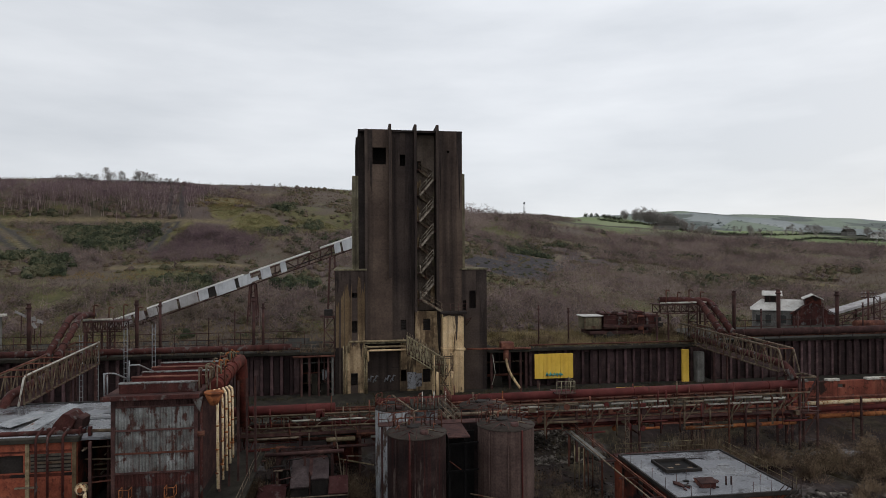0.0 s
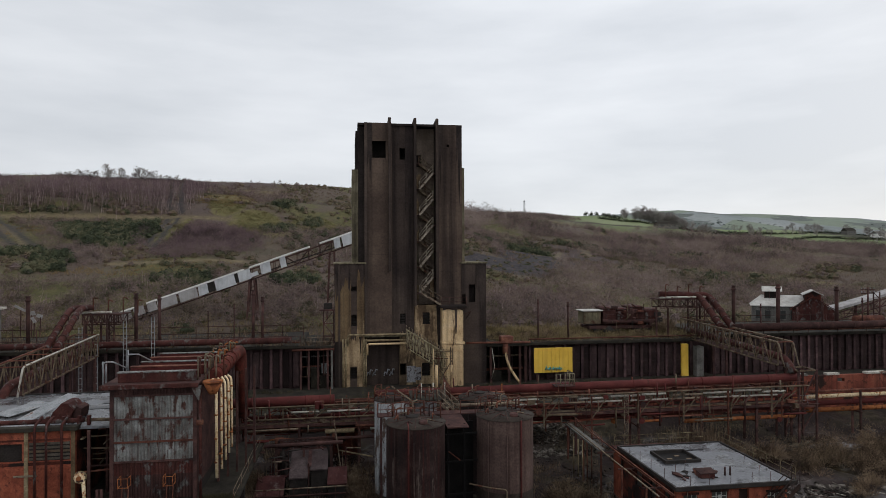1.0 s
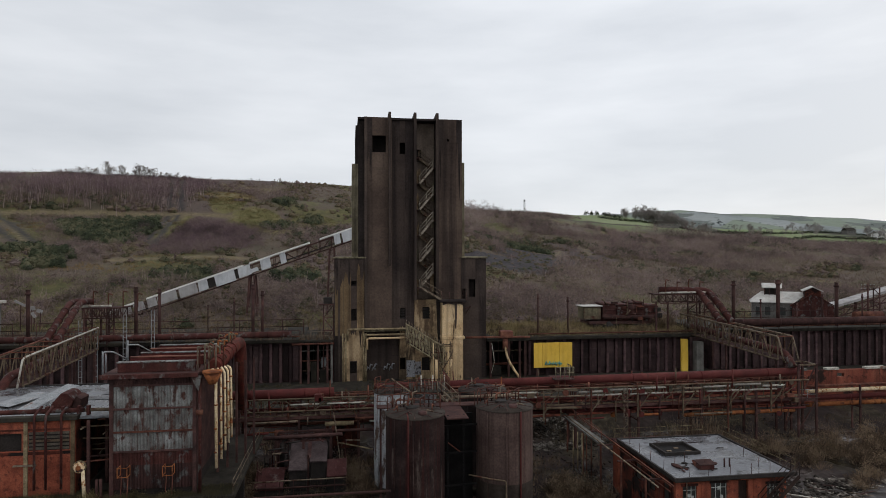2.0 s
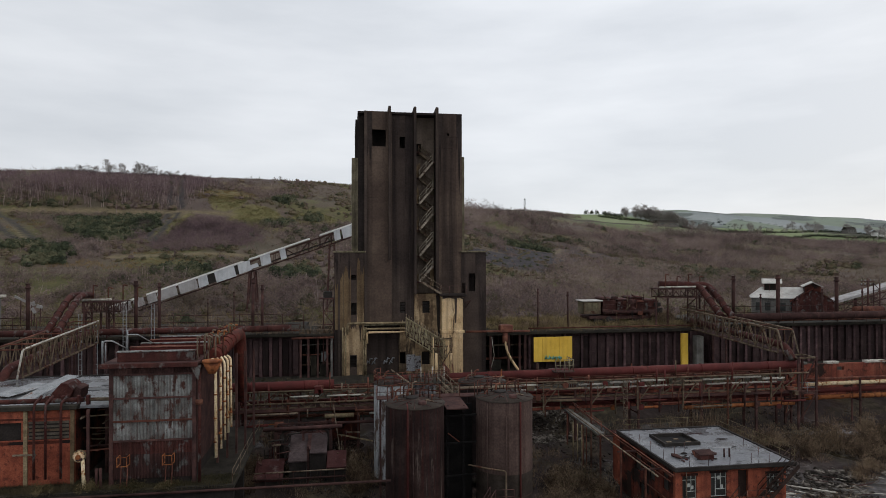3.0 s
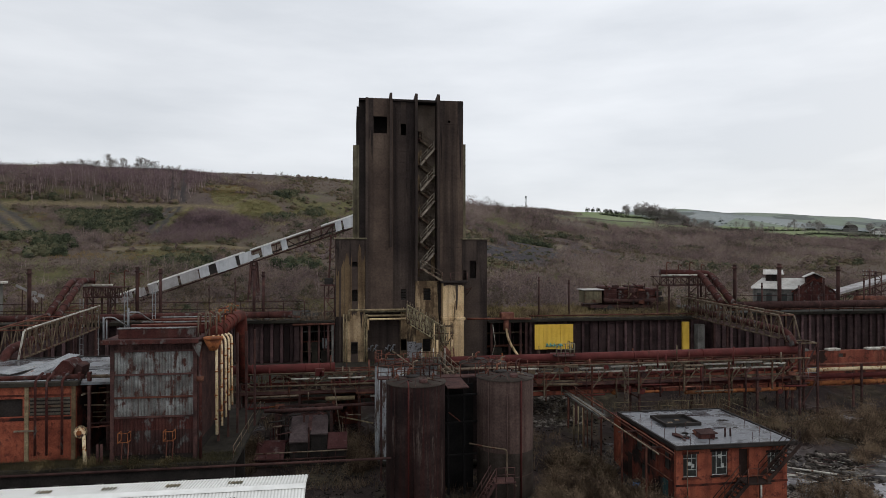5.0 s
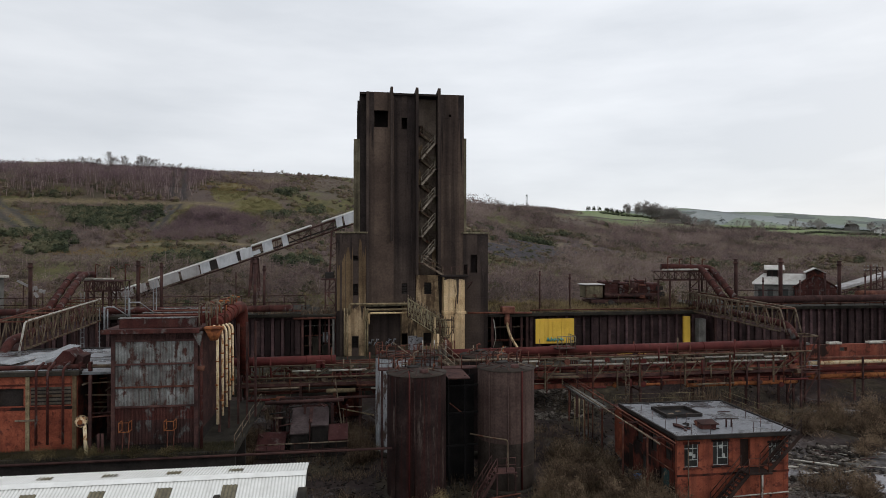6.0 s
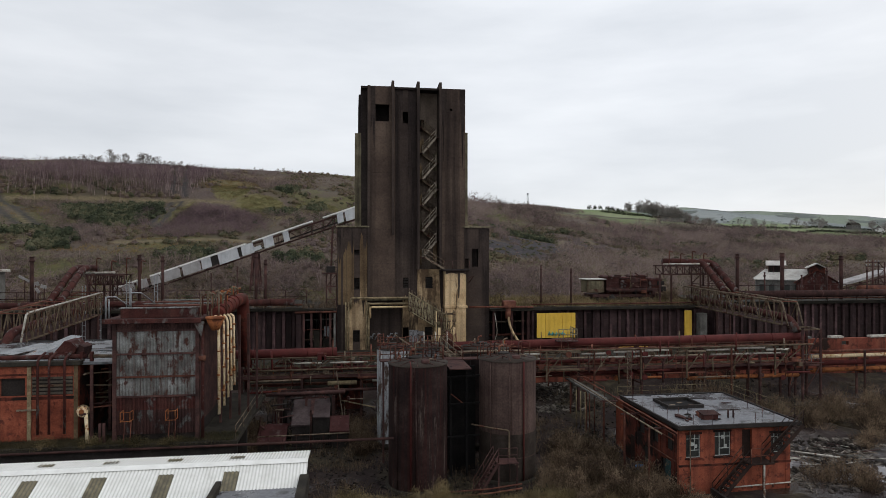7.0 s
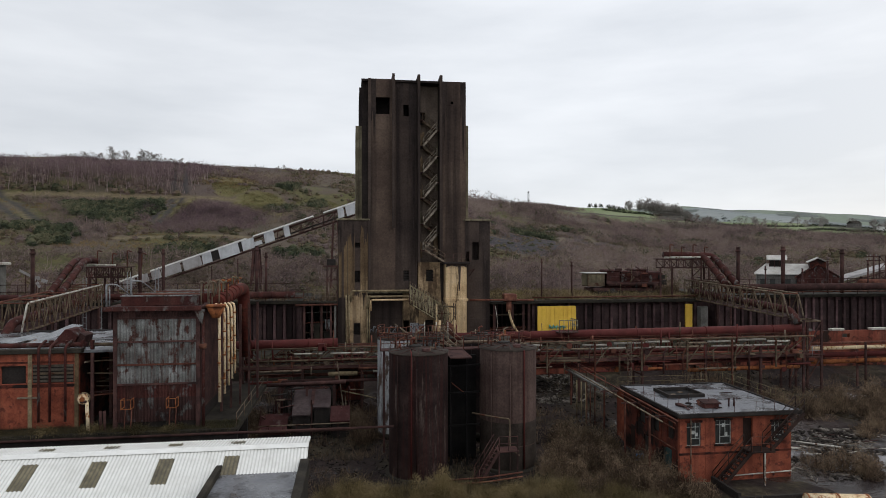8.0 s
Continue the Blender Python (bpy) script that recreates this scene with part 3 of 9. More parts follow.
    vor.feature = "DISTANCE_TO_EDGE"
    vor.inputs["Scale"].default_value = 0.0055
    k.new(geo.outputs["Position"], vor.inputs["Vector"])
    field = mix(rng(vor.outputs["Distance"], 0.035, 0.05, 1, 0), field, hedge)
    spoil = ramp(nz(0.55, 9, 0.75), [(0.014, 0.012, 0.014), (0.034, 0.029, 0.032), (0.070, 0.055, 0.050)])

    def patch(cx, cy, rx, ry):
        out = []
        for v, c, r in ((X, cx, rx), (Y, cy, ry)):
            t = n.new("ShaderNodeMath")
            t.operation = "SUBTRACT"
            k.new(v, t.inputs[0])
            t.inputs[1].default_value = c
            d = n.new("ShaderNodeMath")
            d.operation = "DIVIDE"
            k.new(t.outputs[0], d.inputs[0])
            d.inputs[1].default_value = r
            out.append(mul(d.outputs[0], d.outputs[0]))
        t = n.new("ShaderNodeMath")
        k.new(out[0], t.inputs[0])
        k.new(out[1], t.inputs[1])
        u = n.new("ShaderNodeMath")
        k.new(t.outputs[0], u.inputs[0])
        k.new(rng(nz(0.06), 0.2, 0.8, -0.5, 0.5), u.inputs[1])
        return rng(u.outputs[0], 0.8, 1.05, 1, 0)

    sward = ramp(nz(0.3), [(0.074, 0.068, 0.028), (0.112, 0.100, 0.040), (0.142, 0.118, 0.056)])
    for c in ((-28, 208, 10, 16), (-11, 214, 8, 9), (-40, 226, 6, 13), (-48, 192, 3, 18)):
        hill = mix(patch(*c), hill, sward)
    for c in ((47, 184, 14, 13), (58, 208, 13, 16), (72, 226, 14, 20), (86, 246, 12, 20)):
        hill = mix(patch(*c), hill, spoil)
    clay = ramp(nz(0.10), [(0.040, 0.030, 0.030), (0.060, 0.042, 0.038), (0.085, 0.060, 0.048)])
    hill = mix(patch(92, 262, 20, 42), hill, clay)
    for nm, cols in (("bench", [(0.10, 0.080, 0.045), (0.16, 0.125, 0.075)]), ("track", [(0.022, 0.020, 0.021), (0.046, 0.041, 0.041)])):
        at = n.new("ShaderNodeAttribute")
        at.attribute_name = nm
        hill = mix(at.outputs["Fac"], hill, ramp(nz(0.8), cols))
    col = mix(rng(Y, 92, 118), yard, hill)
    col = mix(mul(rng(Y, 430, 520), rng(X, 130, 220)), col, field)
    # Distance haze is mixed into the moor, pasture and copse colours.
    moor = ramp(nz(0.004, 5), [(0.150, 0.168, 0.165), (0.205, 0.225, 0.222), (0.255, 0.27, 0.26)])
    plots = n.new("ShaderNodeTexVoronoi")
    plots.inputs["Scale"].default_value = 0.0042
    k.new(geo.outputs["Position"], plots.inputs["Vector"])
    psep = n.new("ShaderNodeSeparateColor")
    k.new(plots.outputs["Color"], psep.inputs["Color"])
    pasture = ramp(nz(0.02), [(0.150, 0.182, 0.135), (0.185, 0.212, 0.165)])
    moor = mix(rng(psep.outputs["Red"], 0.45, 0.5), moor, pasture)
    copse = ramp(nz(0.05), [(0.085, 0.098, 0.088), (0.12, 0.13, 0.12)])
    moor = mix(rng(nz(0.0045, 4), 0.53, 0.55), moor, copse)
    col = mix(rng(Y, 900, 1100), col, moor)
    fine = n.new("ShaderNodeHueSaturation")
    k.new(rng(nz(2.2), 0.3, 0.7, 0.65, 1.35), fine.inputs["Value"])
    k.new(col, fine.inputs["Color"])
    k.new(fine.outputs["Color"], b.inputs["Base Color"])
    wet = mul(rng(nz(0.10, 3), 0.56, 0.59), rng(Y, 70, 62))
    k.new(rng(wet, 0, 1, 0.95, 0.12), b.inputs["Roughness"])
    bp = n.new("ShaderNodeBump")
    bp.inputs["Strength"].default_value, bp.inputs["Distance"].default_value = 0.5, 0.25
    k.new(nz(1.3, 8), bp.inputs["Height"])
    k.new(bp.outputs["Normal"], b.inputs["Normal"])
    return m


ground = mesh_from("ground", gv, gf, ground_material(), smooth=True)


def near_line(x, y, xa, ya, xb, yb, w):
    """1 on a line between two places, fading to 0 at the distance w."""
    dx, dy = xb - xa, yb - ya
    u = np.clip(((x - xa) * dx + (y - ya) * dy) / (dx * dx + dy * dy), 0, 1)
    return np.clip(1.6 - 1.6 * np.hypot(x - xa - u * dx, y - ya - u * dy) / w, 0, 1)


def polyline(x, y, pts, w):
    m = np.zeros_like(np.asarray(x, float))
    for (xa, ya), (xb, yb) in zip(pts, pts[1:]):
        m = np.maximum(m, near_line(x, y, xa, ya, xb, yb, w))
    return m


def track_mask(x, y):
    m = np.zeros_like(np.asarray(x, float))
    for pts, w in (([(-102, 201), (-94, 191), (-77.8, 172.4), (-62, 153.8)], 1.25), ([(-99.5, 190.5), (-80.4, 169.7), (-65, 152.5)], 1.15),
                   ([(-51.7, 208.5), (-47.4, 168.4)], 1.2), ([(-54.2, 207.5), (-49.9, 170)], 1.1), ([(-63, 262), (-53.6, 219), (-51.6, 213)], 1.2), ([(-66.5, 262), (-57.2, 219), (-54.6, 213)], 1.0)):
        m = np.maximum(m, polyline(x, y, pts, w))
    return m


def bench_mask(x, y):
    m = np.zeros_like(np.asarray(x, float))
    for pts, w in (([(-125, 184), (-96.7, 194.4), (-84.2, 199.8), (-71.2, 206.4), (-52.3, 209.3), (-36, 213)], 1.7), ([(-52.6, 155.7), (-37, 157.7), (-25, 160)], 1.7),
                   ([(-92, 188), (-79, 172), (-67, 158.5)], 1.1), ([(89, 293), (104, 310), (116, 322), (107, 280), (102, 256)], 1.8), ([(128, 458), (126, 400), (124, 366)], 3.0), ([(70, 232), (82, 240), (90, 262)], 1.6)):
        m = np.maximum(m, polyline(x, y, pts, w))
    return m


for nm, fn in (("track", track_mask), ("bench", bench_mask)):
    at = ground.data.attributes.new(nm, "FLOAT", "POINT")
    at.data.foreach_set("value", fn(gv[:, 0], gv[:, 1]).astype(np.float32))
tagged(ground, "dark ash yard rising into a brown winter hillside with fields beyond", "ground", kind="structure")


def gz(x, y):
    return float(ground_z(x, y))


# ---- the raised oven platform and its brick face ----
plat = thing("platform", (20, 70, 2), "raised oven platform with a sooted red brick face", "platform", kind="structure")
part("deck", box(BM(), -45, 66.4, 1.5, 110, 96, 5.0), M_CONC_D, plat)
part("brick_face", box(BM(), 13.5, 66.0, 1.2, 110, 66.38, 5.05), M_BRICK_P, plat, "sooted red brick wall")
part("brick_face", box(BM(), -3, 66.0, 1.2, 13.49, 66.38, 5.05), M_CONC_D, plat, "soot-black brick wall")
part("brick_parapet", wall(BM(), 49.5, 110, 66.0, 66.4, 5.05, 7.1, [(x, 6.3, x + 0.9, 6.75) for x in (56, 66, 78, 90)]), M_BRICK_P, plat, "weathered orange brick parapet")
for i in range(12):
    part("coping_stone", rbox(BM(), 49.6 + i * 5.0, 65.9, 7.1, 49.6 + i * 5.0 + (1.6 if i % 2 else 2.6), 66.5, 7.35), M_PALE if i % 3 else M_CONC, plat)


# ---- coal tower ----
tower = thing("coal_tower", (9, 84, 5), "tall soot-blackened concrete coal tower with fins and outside stairs", "tower")
FY = 78.5
LIFT = 1.38
poured_wall(tower, "concrete_pour", 3.2, 6.3, FY, FY + 0.5, 11.3, 37.0, [(3.95, 32.7, 5.6, 34.75)], M_TOWER_B, LIFT)
poured_wall(tower, "concrete_pour", 6.3, 9.0, FY + 0.35, FY + 0.8, 11.3, 37.0, [(7.3, 32.6, 7.95, 34.0), (7.3, 12.4, 8.0, 13.7)], M_TOWER, LIFT, "darker recessed concrete bay")
poured_wall(tower, "concrete_pour", 9.2, 11.8, FY + 1.7, FY + 2.1, 14.7, 37.0, [(9.4, 31.9, 10.1, 33.4)], M_BAY, LIFT, "brown recessed stair bay")
poured_wall(tower, "concrete_pour", 11.9, 15.0, FY, FY + 0.5, 14.7, 36.95, [(13.1, 34.2, 13.4, 34.5)], M_TOWER_B, LIFT)
# Sides, bays and shoulder bodies use a darker concrete than the front.
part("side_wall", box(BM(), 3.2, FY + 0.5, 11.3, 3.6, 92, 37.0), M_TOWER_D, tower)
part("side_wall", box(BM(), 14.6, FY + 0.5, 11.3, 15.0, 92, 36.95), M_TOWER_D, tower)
# Core coloured as the shade behind the tower's openings.
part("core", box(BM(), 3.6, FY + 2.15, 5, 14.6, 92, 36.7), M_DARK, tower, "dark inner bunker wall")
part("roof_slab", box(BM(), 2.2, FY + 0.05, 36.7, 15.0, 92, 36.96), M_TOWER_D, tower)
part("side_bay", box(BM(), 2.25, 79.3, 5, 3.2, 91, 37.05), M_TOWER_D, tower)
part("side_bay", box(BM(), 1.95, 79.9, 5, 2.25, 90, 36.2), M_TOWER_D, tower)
part("side_pilaster", box(BM(), 1.5, 79.6, 19.9, 2.25, 90.5, 31.4), M_TOWER_S, tower, "lichen-streaked concrete pilaster")
part("side_pilaster", box(BM(), 15.0, 79.6, 19.9, 15.5, 90.5, 31.8), M_TOWER_S, tower, "lichen-streaked concrete pilaster")
part("corner_post", box(BM(), 3.0, FY - 0.12, 11.2, 3.35, FY + 0.2, 37.0), M_TOWER, tower)
for x, zb in ((5.9, 18.9), (9.0, 14.7), (11.72, 14.7)):
    part("fin", prism_x(BM(), [(FY - 0.55, zb), (FY - 0.55, 37.42), (FY - 0.35, 37.62), (FY + 6.2, 37.05), (FY + 6.2, 36.96), (FY + 2.0, 36.96), (FY + 2.0, zb)], x, x + 0.3), M_TOWER, tower)
# lower bays
part("lower_pier", wall(BM(), 7.2, 9.2, FY + 0.2, FY + 0.7, 5, 11.3, [(7.3, 6.2, 8.0, 7.6)]), M_PEEL, tower)
part("lower_wall", wall(BM(), 9.1, 12.3, FY + 0.4, FY + 0.9, 5, 14.7, [(10.1, 12.35, 11.0, 13.8), (10.0, 6.0, 11.0, 7.6)]), M_LIME, tower, "stained cream rendered wall")
part("ledge", box(BM(), 2.9, FY - 0.5, 11.0, 9.2, FY + 0.5, 11.32), M_TOWER_S, tower)
part("bay_back", box(BM(), 3.2, FY + 0.9, 5, 7.3, FY + 1.2, 11.0), M_TOWER, tower)
for zz in (6.4, 7.8, 9.2):
    part("bay_joint", box(BM(), 3.25, FY + 0.87, zz, 7.2, FY + 0.9, zz + 0.03), M_TOWER_D, tower)
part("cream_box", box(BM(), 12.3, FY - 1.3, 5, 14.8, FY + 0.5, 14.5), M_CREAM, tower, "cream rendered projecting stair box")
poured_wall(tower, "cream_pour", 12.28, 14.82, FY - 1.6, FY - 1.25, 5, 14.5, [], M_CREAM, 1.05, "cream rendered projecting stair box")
part("tar_run", prism(BM(), [(13.75, 14.5), (14.1, 14.5), (14.05, 12.6), (13.98, 11.4), (13.86, 11.2), (13.82, 12.7)], FY - 1.64, FY - 1.6), M_TOWER, tower, "black tar run down the wall")
part("tar_run", prism(BM(), [(12.3, 14.5), (14.8, 14.5), (14.8, 14.1), (14.4, 14.3), (13.6, 14.2), (13.0, 14.35), (12.3, 14.15)], FY - 1.635, FY - 1.6), M_TOWER, tower, "black tar run down the wall")
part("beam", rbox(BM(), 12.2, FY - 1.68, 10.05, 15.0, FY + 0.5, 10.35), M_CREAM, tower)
part("balcony_slab", rbox(BM(), 12.0, FY - 2.0, 14.5, 15.2, FY + 0.6, 14.75), M_TOWER_D, tower)
# shoulders
poured_wall(tower, "concrete_pour", -0.6, 3.0, FY, FY + 0.4, 5, 19.8, [(1.4, 16.5, 2.05, 17.1), (1.4, 12.3, 2.05, 13.7), (1.25, 6.0, 2.05, 7.35)], M_TOWER, LIFT)
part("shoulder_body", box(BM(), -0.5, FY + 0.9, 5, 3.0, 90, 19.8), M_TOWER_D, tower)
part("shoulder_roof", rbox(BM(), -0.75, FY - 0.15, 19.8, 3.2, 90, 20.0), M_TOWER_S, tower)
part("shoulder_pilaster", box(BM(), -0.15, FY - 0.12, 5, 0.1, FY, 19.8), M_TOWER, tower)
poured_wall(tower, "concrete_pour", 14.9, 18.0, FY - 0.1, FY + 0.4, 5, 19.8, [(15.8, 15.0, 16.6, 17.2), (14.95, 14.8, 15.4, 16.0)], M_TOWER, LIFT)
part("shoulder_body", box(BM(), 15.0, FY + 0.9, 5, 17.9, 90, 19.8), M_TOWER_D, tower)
part("shoulder_roof", rbox(BM(), 14.7, FY - 0.25, 19.8, 18.15, 90, 20.0), M_TOWER_S, tower)
def ragged(x0, x1, z0, z1, seed, n=36):
    """A patch of old paint under soot runs: straight sides, a foot, and a top eaten by rounded fingers."""
    top = []
    for i in range(n + 1):
        u = i / n
        w = (x1 - x0) * u
        bite = 0.5 + 0.55 * noise.noise(Vector((w * 2.6, seed * 3.7, 0))) + 0.30 * noise.noise(Vector((w * 7.0, seed * 3.7, 4)))
        bite = min(1, max(0, bite)) ** 1.4
        top.append((x0 + w, z1 - bite * (z1 - z0) * 0.6))
    return [(x0, z0), (x1, z0)] + top[::-1]


for i, (x0, x1, z0, z1) in enumerate(((9.35, 10.0, 29.2, 31.4), (9.35, 9.85, 25.9, 28.4), (9.35, 9.8, 22.4, 24.9), (9.35, 9.7, 19.0, 21.3), (9.35, 9.75, 15.2, 18.0), (11.3, 11.7, 27.0, 30.0), (11.35, 11.7, 23.6, 26.0), (11.4, 11.7, 20.2, 22.6), (11.2, 11.7, 15.6, 18.6))):
    part("stair_wall_stain", prism(BM(), ragged(x0, x1, z0, z1, 40 + i), FY + 1.62, FY + 1.69), M_LIME if i in (0, 1, 2, 4, 8) else M_TOWER_S, tower, "pale lime patch behind the stair")


def hanging(x0, x1, z1, z0, seed, n=40):
    """Soot washed down from an edge: a straight top and long uneven fingers."""
    foot = []
    for i in range(n + 1):
        w = (x1 - x0) * i / n
        run = 0.5 + 0.6 * noise.noise(Vector((w * 2.2, seed * 2.9, 1))) + 0.35 * noise.noise(Vector((w * 8.0, seed * 2.9, 6)))
        foot.append((x0 + w, z1 - min(1, max(0.04, run)) ** 1.5 * (z1 - z0)))
    return [(x1, z1), (x0, z1)] + foot


for i, (x0, x1, z1, z0, y) in enumerate(((3.36, 3.93, 36.9, 20.0, FY), (6.32, 7.3, 36.9, 27.5, FY + 0.35), (7.96, 8.96, 36.9, 15.5, FY + 0.35), (12.03, 12.7, 36.9, 23.0, FY), (14.3, 14.98, 36.9, 24.5, FY), (-0.58, 1.3, 19.7, 13.5, FY), (16.65, 17.98, 19.7, 11.0, FY - 0.1))):
    part("soot_run", prism(BM(), hanging(x0, x1, z1, z0, 70 + i), y - 0.024, y - 0.006), M_SOOTRUN, tower, "soot washed down the concrete")
part("stained_pier", prism(BM(), ragged(0.52, 1.26, 5, 12.6, 1), FY - 0.018, FY + 0.01), M_LIME, tower, "pale lime-stained concrete pier")
part("stained_pier", prism(BM(), ragged(2.1, 2.97, 5, 14.2, 2), FY - 0.018, FY + 0.01), M_LIME, tower, "pale lime-stained concrete pier")
M_UMBER = surf("umber_stained_concrete", [(0.085, 0.054, 0.030), (0.135, 0.090, 0.050), (0.19, 0.135, 0.078)], 0.4, 0.95, streak=0.6, fine=6, streak_col=(0.04, 0.026, 0.018))
for i, (x0, x1, z0, z1) in enumerate(((-0.5, 0.5, 10.5, 18.8), (0.55, 1.38, 10.2, 19.4), (2.08, 2.98, 11.0, 19.6))):
    part("umber_run", prism(BM(), ragged(x0, x1, z0, z1, 60 + i), FY - 0.012, FY + 0.01), M_UMBER, tower, "umber-brown stain down the shoulder")
part("stained_pier", prism(BM(), ragged(1.27, 2.09, 7.45, 11.9, 6), FY - 0.018, FY + 0.01), M_LIME, tower, "pale lime-stained concrete pier")
part("stained_pier", prism(BM(), ragged(9.2, 9.7, 10.4, 14.65, 3), FY + 0.335, FY + 0.4), M_LIME, tower, "pale lime-stained concrete pier")
part("dark_run", prism(BM(), [(11.8, 14.6), (11.9, 11.5), (12.05, 9.2), (12.25, 8.0), (12.25, 14.6)], FY + 0.32, FY + 0.39), M_TOWER_D, tower, "black tar run down the wall")
part("stained_pier", prism(BM(), ragged(7.3, 8.05, 7.7, 12.2, 4), FY + 0.18, FY + 0.21), M_LIME, tower, "pale lime-stained concrete pier")
for x0, z0, x1, z1 in ((1.4, 16.5, 2.05, 17.1), (1.4, 12.3, 2.05, 13.7), (7.3, 12.4, 8.0, 13.7), (10.1, 12.35, 11.0, 13.8), (10.0, 6.0, 11.0, 7.6), (1.25, 6.0, 2.05, 7.35)):
    n = max(2, round((z1 - z0) / 0.35))
    for i in range(n):
        part("louvre", box(BM(), x0, FY + 0.5, z0 + (z1 - z0) * i / n, x1, FY + 0.53, z0 + (z1 - z0) * (i + 0.6) / n), M_BLACK, tower)
# zigzag stairs in the stair bay
ts = FY + 0.1
z = 32.2
for i in range(5):
    part("landing", rbox(BM(), 9.33, ts, z - 0.1, 9.75, ts + 1.5, z, 0.01), M_RUST_D, tower)
    stair(tower, (11.45, ts + 0.8, z - 1.25), (9.75, ts + 0.8, z), 0.65, (0, 1, 0), M_OLIVE)
    part("landing", rbox(BM(), 11.4, ts, z - 1.35, 11.7, ts + 1.5, z - 1.25, 0.01), M_RUST_D, tower)
    stair(tower, (9.75, ts, z - 3.2), (11.4, ts, z - 1.25), 0.65, (0, 1, 0), M_STAIRTAN)
    z -= 3.2
part("landing", rbox(BM(), 9.35, ts - 0.8, z - 0.1, 9.9, ts + 1.5, z, 0.01), M_RUST_D, tower)
stair(tower, (12.3, ts - 0.9, 14.75), (9.9, ts - 0.9, z), 0.7, (0, 1, 0), M_WORN)
railing(tower, [(12.1, FY - 1.95, 14.75), (15.15, FY - 1.95, 14.75)], 1.0, M_RUST_D, 1.0)
# pipes across the ledge
for zz, yy, x0, x1 in ((11.3, FY - 0.6, 1.0, 8.2), (10.6, FY - 0.5, 3.0, 8.2), (10.2, FY - 0.7, 3.3, 8.2)):
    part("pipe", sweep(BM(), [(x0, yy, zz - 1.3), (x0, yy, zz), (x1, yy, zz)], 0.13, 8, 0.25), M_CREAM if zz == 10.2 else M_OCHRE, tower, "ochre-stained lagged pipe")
for x in (0.4, 0.75, 2.9, 3.15):
    part("downpipe", tube(BM(), (x, FY - 0.3, 5), (x, FY - 0.3, 10.8), 0.10, 7), M_OCHRE, tower)
for x in (3.9, 6.0):
    b = BM()
    for j, (dx, dz) in enumerate(((-0.5, 0.3), (-0.15, 0.75), (0.2, 0.2), (0.45, 0.8))):
        sweep(b, [(x + dx - 0.15, FY + 0.84, 6.0 + dz * 0.3), (x + dx, FY + 0.84, 6.35 + dz * 0.7), (x + dx + 0.22, FY + 0.84, 6.0 + dz)], 0.09, 5)
    part("spray_mark", b, M_SPRAY, tower, "white sprayed bars")
part("painted_patch", box(BM(), 8.1, FY + 0.12, 5.3, 9.18, FY + 0.19, 7.3), M_SPRAY, tower, "pale sprayed panel")
part("painted_patch", box(BM(), 9.2, FY + 0.33, 5.5, 9.9, FY + 0.39, 7.1), M_SPRAY, tower, "pale sprayed panel")
# slanting lattice stairway at the foot
p0, p1 = Vector((7.9, FY - 1.2, 9.9)), Vector((12.3, FY - 2.2, 7.2))
b, c2 = BM(), BM()
for k, off in enumerate((Vector((0, 0, 0)), Vector((0, -1.4, 0)))):
    truss(b if k else c2, p0 + off, p1 + off, (0, 0, 2.1), 12, 0.12)
    truss(c2, p0 + off + Vector((0.2, 0, 0.5)), p1 + off + Vector((0.2, 0, 0.5)), (0, 0, 0.9), 16, 0.07)
for i in range(15):
    c = p0.lerp(p1, i / 14) + Vector((0, 0, 2.1))
    bar(b, c, c + Vector((0, -1.4, 0)), 0.09)
    if i < 14:
        bar(c2, c, p0.lerp(p1, (i + 1) / 14) + Vector((0, -1.4, 2.1)), 0.07)
        sweep(c2, [c, c + Vector((0, -0.3, 0.45)), c + Vector((0, -1.1, 0.45)), c + Vector((0, -1.4, 0))], 0.035, 4)
part("lattice_stairway", b, M_LICHEN, tower, "slanting lattice stairway with lichen-pale bars")
part("lattice_stairway", c2, M_WORN, tower, "slanting lattice stairway with lichen-dark bars")
stair(tower, p1 + Vector((0, -1.2, 0)), p0 + Vector((0, -1.2, 0)), 1.1, (0, 1, 0), M_RUST_D)
for i, x in enumerate((10.9, 11.5, 12.1, 12.7, 13.1)):
    for yy in (FY - 2.4, FY - 3.7):
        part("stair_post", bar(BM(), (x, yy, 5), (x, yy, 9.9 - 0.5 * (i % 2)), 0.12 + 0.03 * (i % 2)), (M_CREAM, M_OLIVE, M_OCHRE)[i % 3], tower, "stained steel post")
for z in (6.4, 7.6, 8.8, 9.6):
    for yy in (FY - 2.4, FY - 3.7):
        part("stair_tie", bar(BM(), (10.8, yy, z), (13.2, yy, z - 0.1), 0.1), M_OLIVE, tower)
part("stair_brace", bar(bar(BM(), (10.9, FY - 3.75, 5), (13.1, FY - 3.75, 8.6), 0.1), (13.1, FY - 3.8, 5), (10.9, FY - 3.8, 8.6), 0.1), M_OLIVE, tower)
for x in (11.2, 13.0):
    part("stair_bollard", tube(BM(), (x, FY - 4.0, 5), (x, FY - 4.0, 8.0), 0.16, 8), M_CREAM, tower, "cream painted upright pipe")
# small brackets on the tower's right shoulder
for z, w in ((13.6, 0.8),):
    part("wall_bracket", bar(bar(BM(), (15.2, FY - 0.5, z), (15.2 + w, FY - 0.5, z + 0.3), 0.1), (15.4, FY - 0.2, z - 0.6), (15.2 + w, FY - 0.5, z + 0.3), 0.08), M_RUST_D, tower)
